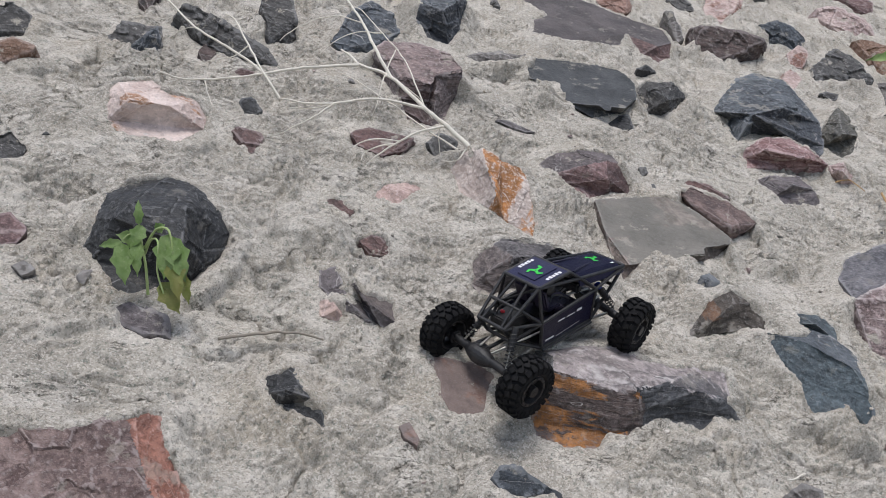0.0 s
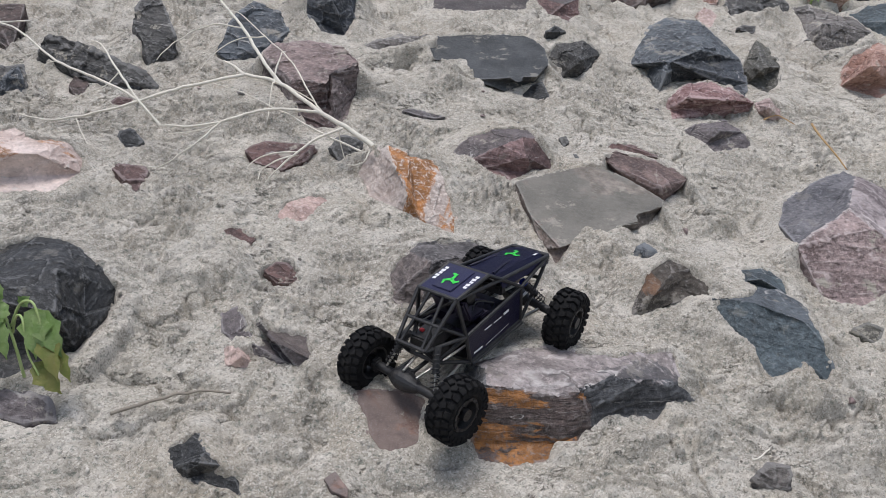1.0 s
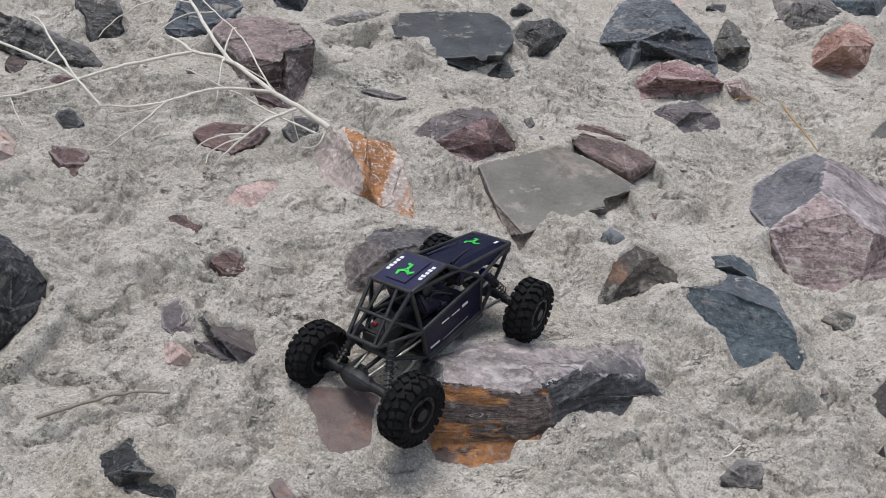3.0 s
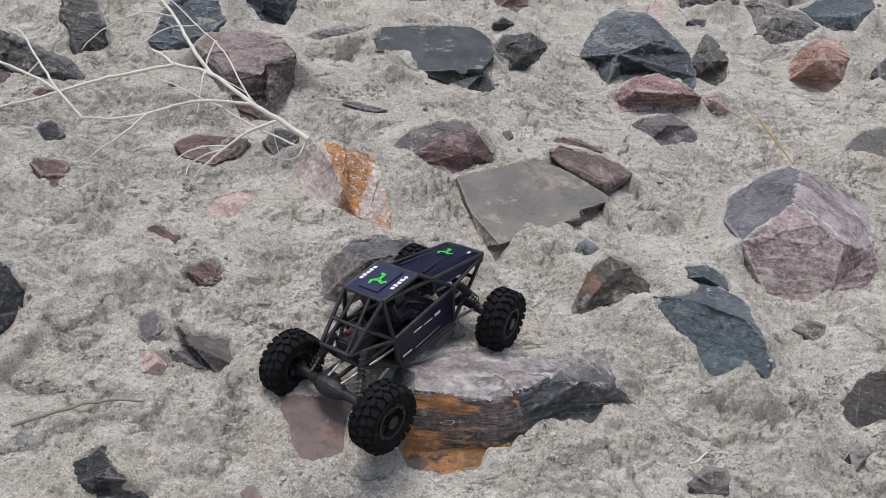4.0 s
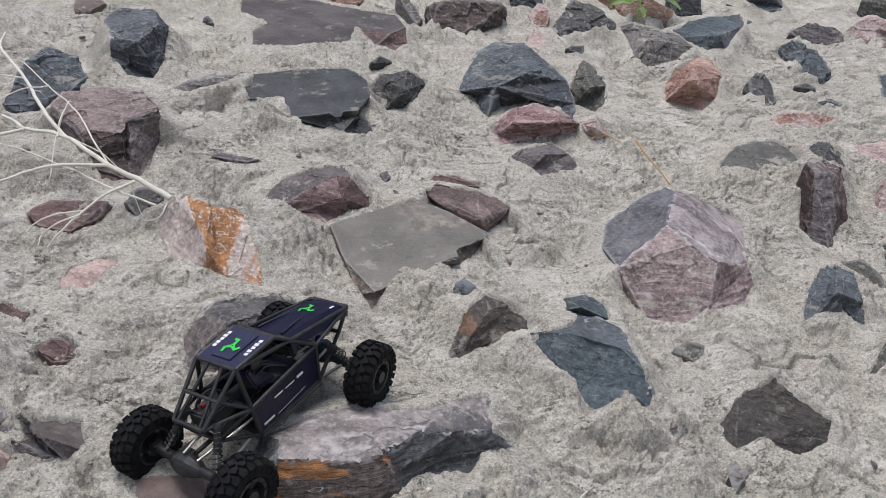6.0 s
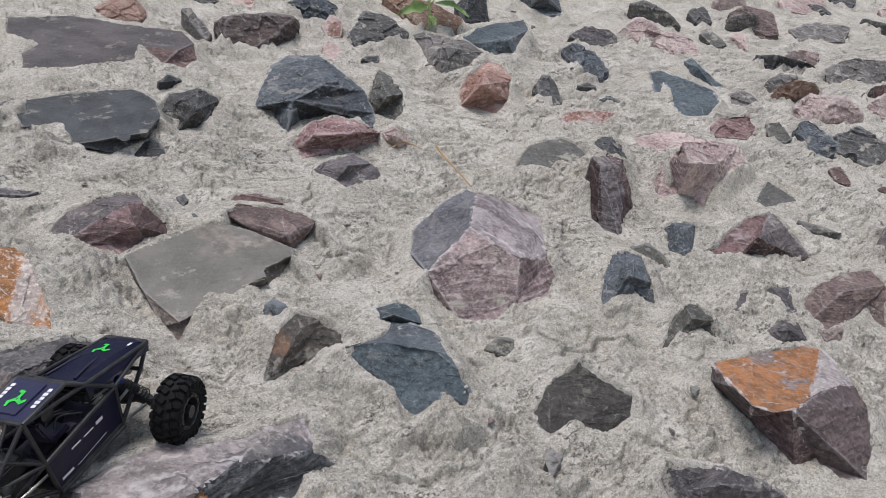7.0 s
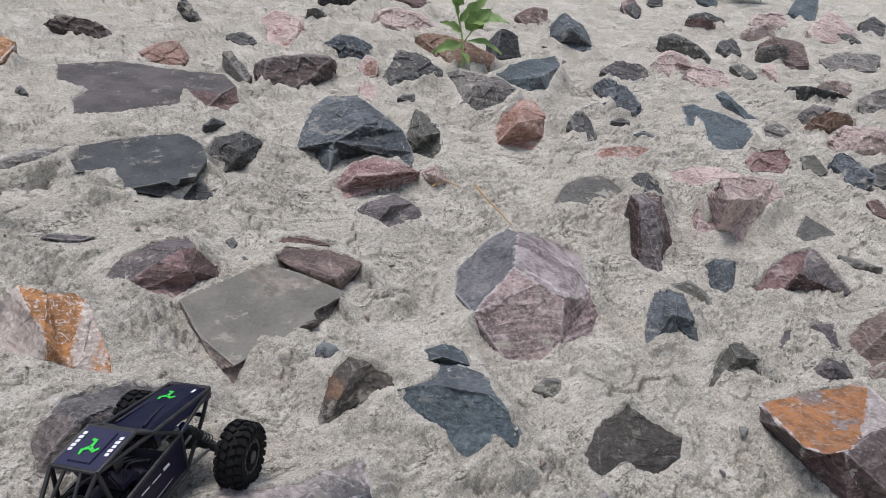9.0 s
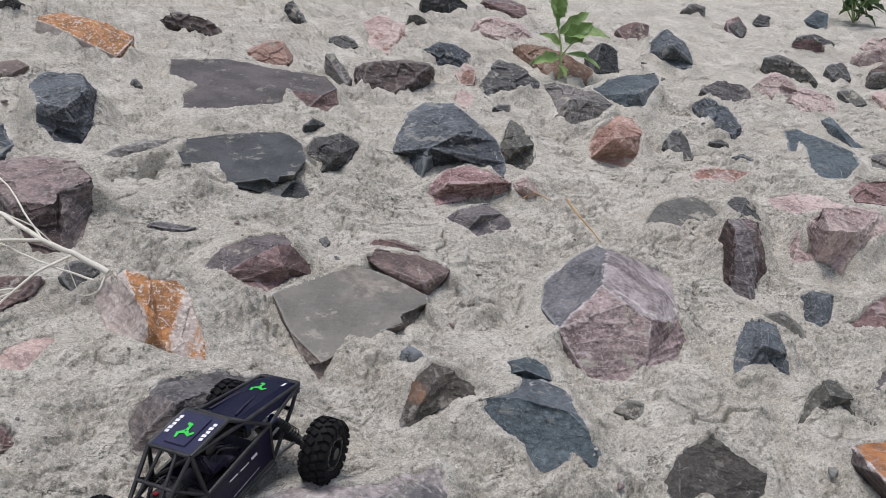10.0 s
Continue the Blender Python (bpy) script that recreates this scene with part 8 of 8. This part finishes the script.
# an upright weed high on the bank
foot = (2.827, 3.850, -0.040)
weed = thing("weed", at(*foot), "upright bright green weed with toothed leaves growing between stones", "plant")
stem(weed, foot, ((2.827, 3.850, -0.040), (2.848, 3.906, 0.063), (2.852, 3.966, 0.158), (2.851, 4.037, 0.264)), 0.007, 0.004)
stem(weed, foot, ((2.848, 3.906, 0.063), (2.871, 3.881, 0.128), (2.900, 3.864, 0.168)), 0.004, 0.003)
for base, tip, wide in (
    ((2.877, 3.929, 0.164), (3.008, 3.765, 0.200), 0.13),
    ((2.861, 3.917, 0.131), (2.976, 3.880, 0.242), 0.09),
    ((2.854, 3.888, 0.083), (2.936, 3.697, 0.071), 0.07),
    ((2.824, 3.873, 0.031), (2.805, 3.781, -0.003), 0.05),
    ((2.828, 3.894, 0.067), (2.642, 3.876, 0.031), 0.06),
    ((2.839, 3.919, 0.116), (2.730, 3.960, 0.159), 0.06),
    ((2.838, 3.966, 0.186), (2.813, 4.054, 0.295), 0.05),
    ((2.839, 3.997, 0.233), (2.871, 3.975, 0.291), 0.05),
    ((2.852, 3.966, 0.158), (3.034, 3.995, 0.266), 0.06),
    ((2.851, 4.022, 0.240), (2.817, 4.109, 0.341), 0.06),
    ((2.851, 4.022, 0.240), (2.903, 4.074, 0.367), 0.06),
):
    leaf(weed, foot, base, tip, wide, (0.2, -0.6, 0.8), 0.12)

# a dark bush at the far end of the bank
foot = (6.478, 5.018, -0.040)
bush = thing("bush", at(*foot), "dark green leafy bush far up the bank", "bush")
dice = random.Random(9)
for k in range(9):
    lean = Vector((dice.uniform(-0.35, 0.35), dice.uniform(-0.25, 0.25), dice.uniform(0.2, 0.5)))
    stem(bush, foot, [Vector(foot), Vector(foot) + lean * 0.5, Vector(foot) + lean], 0.006, 0.003)
    for j in range(6):
        base = Vector(foot) + lean * dice.uniform(0.3, 1.0)
        leaf(bush, foot, base, base + Vector((dice.uniform(-0.16, 0.16), dice.uniform(-0.14, 0.1), dice.uniform(-0.08, 0.1))), 0.07, (0.2, -0.6, 0.8), 0.12, DARKLEAF)

# ---- loose crumbs and clods ----
def clods(name, label, places, material):
    """Many small lumps (u, v, size, sunk) in one mesh."""
    ball = bmesh.new()
    bmesh.ops.create_icosphere(ball, subdivisions=1, radius=1)
    shape = np.array([v.co[:] for v in ball.verts])
    tris = np.array([[v.index for v in f.verts] for f in ball.faces])
    ball.free()
    rng = np.random.RandomState(3)
    points, faces = [], []
    for k, (u, v, size, sunk) in enumerate(places):
        turn = np.array(Euler(rng.uniform(0, 6.28, 3)).to_matrix())
        lump = (shape * (1 + rng.uniform(-0.28, 0.28, (len(shape), 1))) * rng.uniform(0.55, 1.0, 3)) @ turn * size
        points.append(lump + (u, v, level(u, v) + size * sunk))
        faces.append(tris + k * len(shape))
    mesh = bpy.data.meshes.new(name)
    mesh.from_pydata(np.concatenate(points).tolist(), [], np.concatenate(faces).tolist())
    mesh.materials.append(material)
    ob = new(name, mesh)
    ob.matrix_basis = SLOPE
    tagged(ob, label, "gravel", kind="stuff")


def chip(kind, u, v, size, seed):
    """A small broken stone, half sunk in the mortar."""
    dice = random.Random(seed)
    name, label, material = KINDS[kind]
    bm = bmesh.new()
    for _ in range(9):
        bm.verts.new((dice.uniform(-1, 1) * size, dice.uniform(-0.7, 0.7) * size, dice.uniform(-0.6, 0.55) * size))
    hulled(bm)
    bmesh.ops.bevel(bm, geom=bm.edges[:], offset=size * 0.06, segments=1, affect="EDGES")
    tagged(link("stone_chip", bm, material, at(u, v, level(u, v) + 0.15 * size, dice.uniform(0, 180)), smooth=False), "small broken stone chip half sunk in mortar", "stone", group="stone chips in the mortar")


dice = random.Random(21)
spots = 0
while spots < 90:
    u, v = dice.uniform(-0.5, 3.6), dice.uniform(1.15, 4.2)
    if all((u - mid.x) ** 2 + (v - mid.y) ** 2 > 0.012 for _, _, mid in FEET):
        chip(dice.choice(("darkgrey", "slate", "redbrown", "greyflat", "pinkquartz", "olive", "veinedgrey", "black", "darkpurple")), u, v, 0.006 + 0.016 * dice.random() ** 2, spots)
        spots += 1
crumb_mat = Nodes("loose crumbs")
tone = crumb_mat.add("ShaderNodeNewGeometry").outputs["Random Per Island"]
crumb_color = crumb_mat.mix(crumb_mat.step(tone, 0.7, 0.75), (0.42, 0.385, 0.33), crumb_mat.mix(crumb_mat.step(tone, 0.80, 0.82), (0.17, 0.15, 0.135), (0.60, 0.56, 0.51)))
crumb_mat.done(crumb_color, 0.9)
dice = random.Random(5)
clods("gravel", "loose crumbs of mortar and grit on the bank", [(dice.uniform(-0.5, 2.6), dice.uniform(1.05, 3.3), 0.0016 + 0.005 * dice.random() ** 3, 0.3) for _ in range(1400)], crumb_mat.mat)
places = []
for ring, high, mid in FEET:
    if high < 0.015:
        continue
    for _ in range(2 + len(ring) // 2):  # a few crumbling spots round each stone
        k, f = dice.randrange(len(ring)), dice.random()
        (a, b), (c, d) = ring[k], ring[(k + 1) % len(ring)]
        u, v = a + (c - a) * f, b + (d - b) * f
        out = Vector((u - mid.x, v - mid.y)).normalized()
        for _ in range(dice.randint(3, 12)):
            reach = dice.uniform(0.004, 0.045)
            p, q = u + out.x * reach + dice.gauss(0, 0.016), v + out.y * reach + dice.gauss(0, 0.016)
            places.append((p, q, 0.002 + 0.004 * dice.random() ** 2, -0.1))
clods("mortar_crumbs", "crumbling lumps of sandy mortar round the stones", places, GROUND)
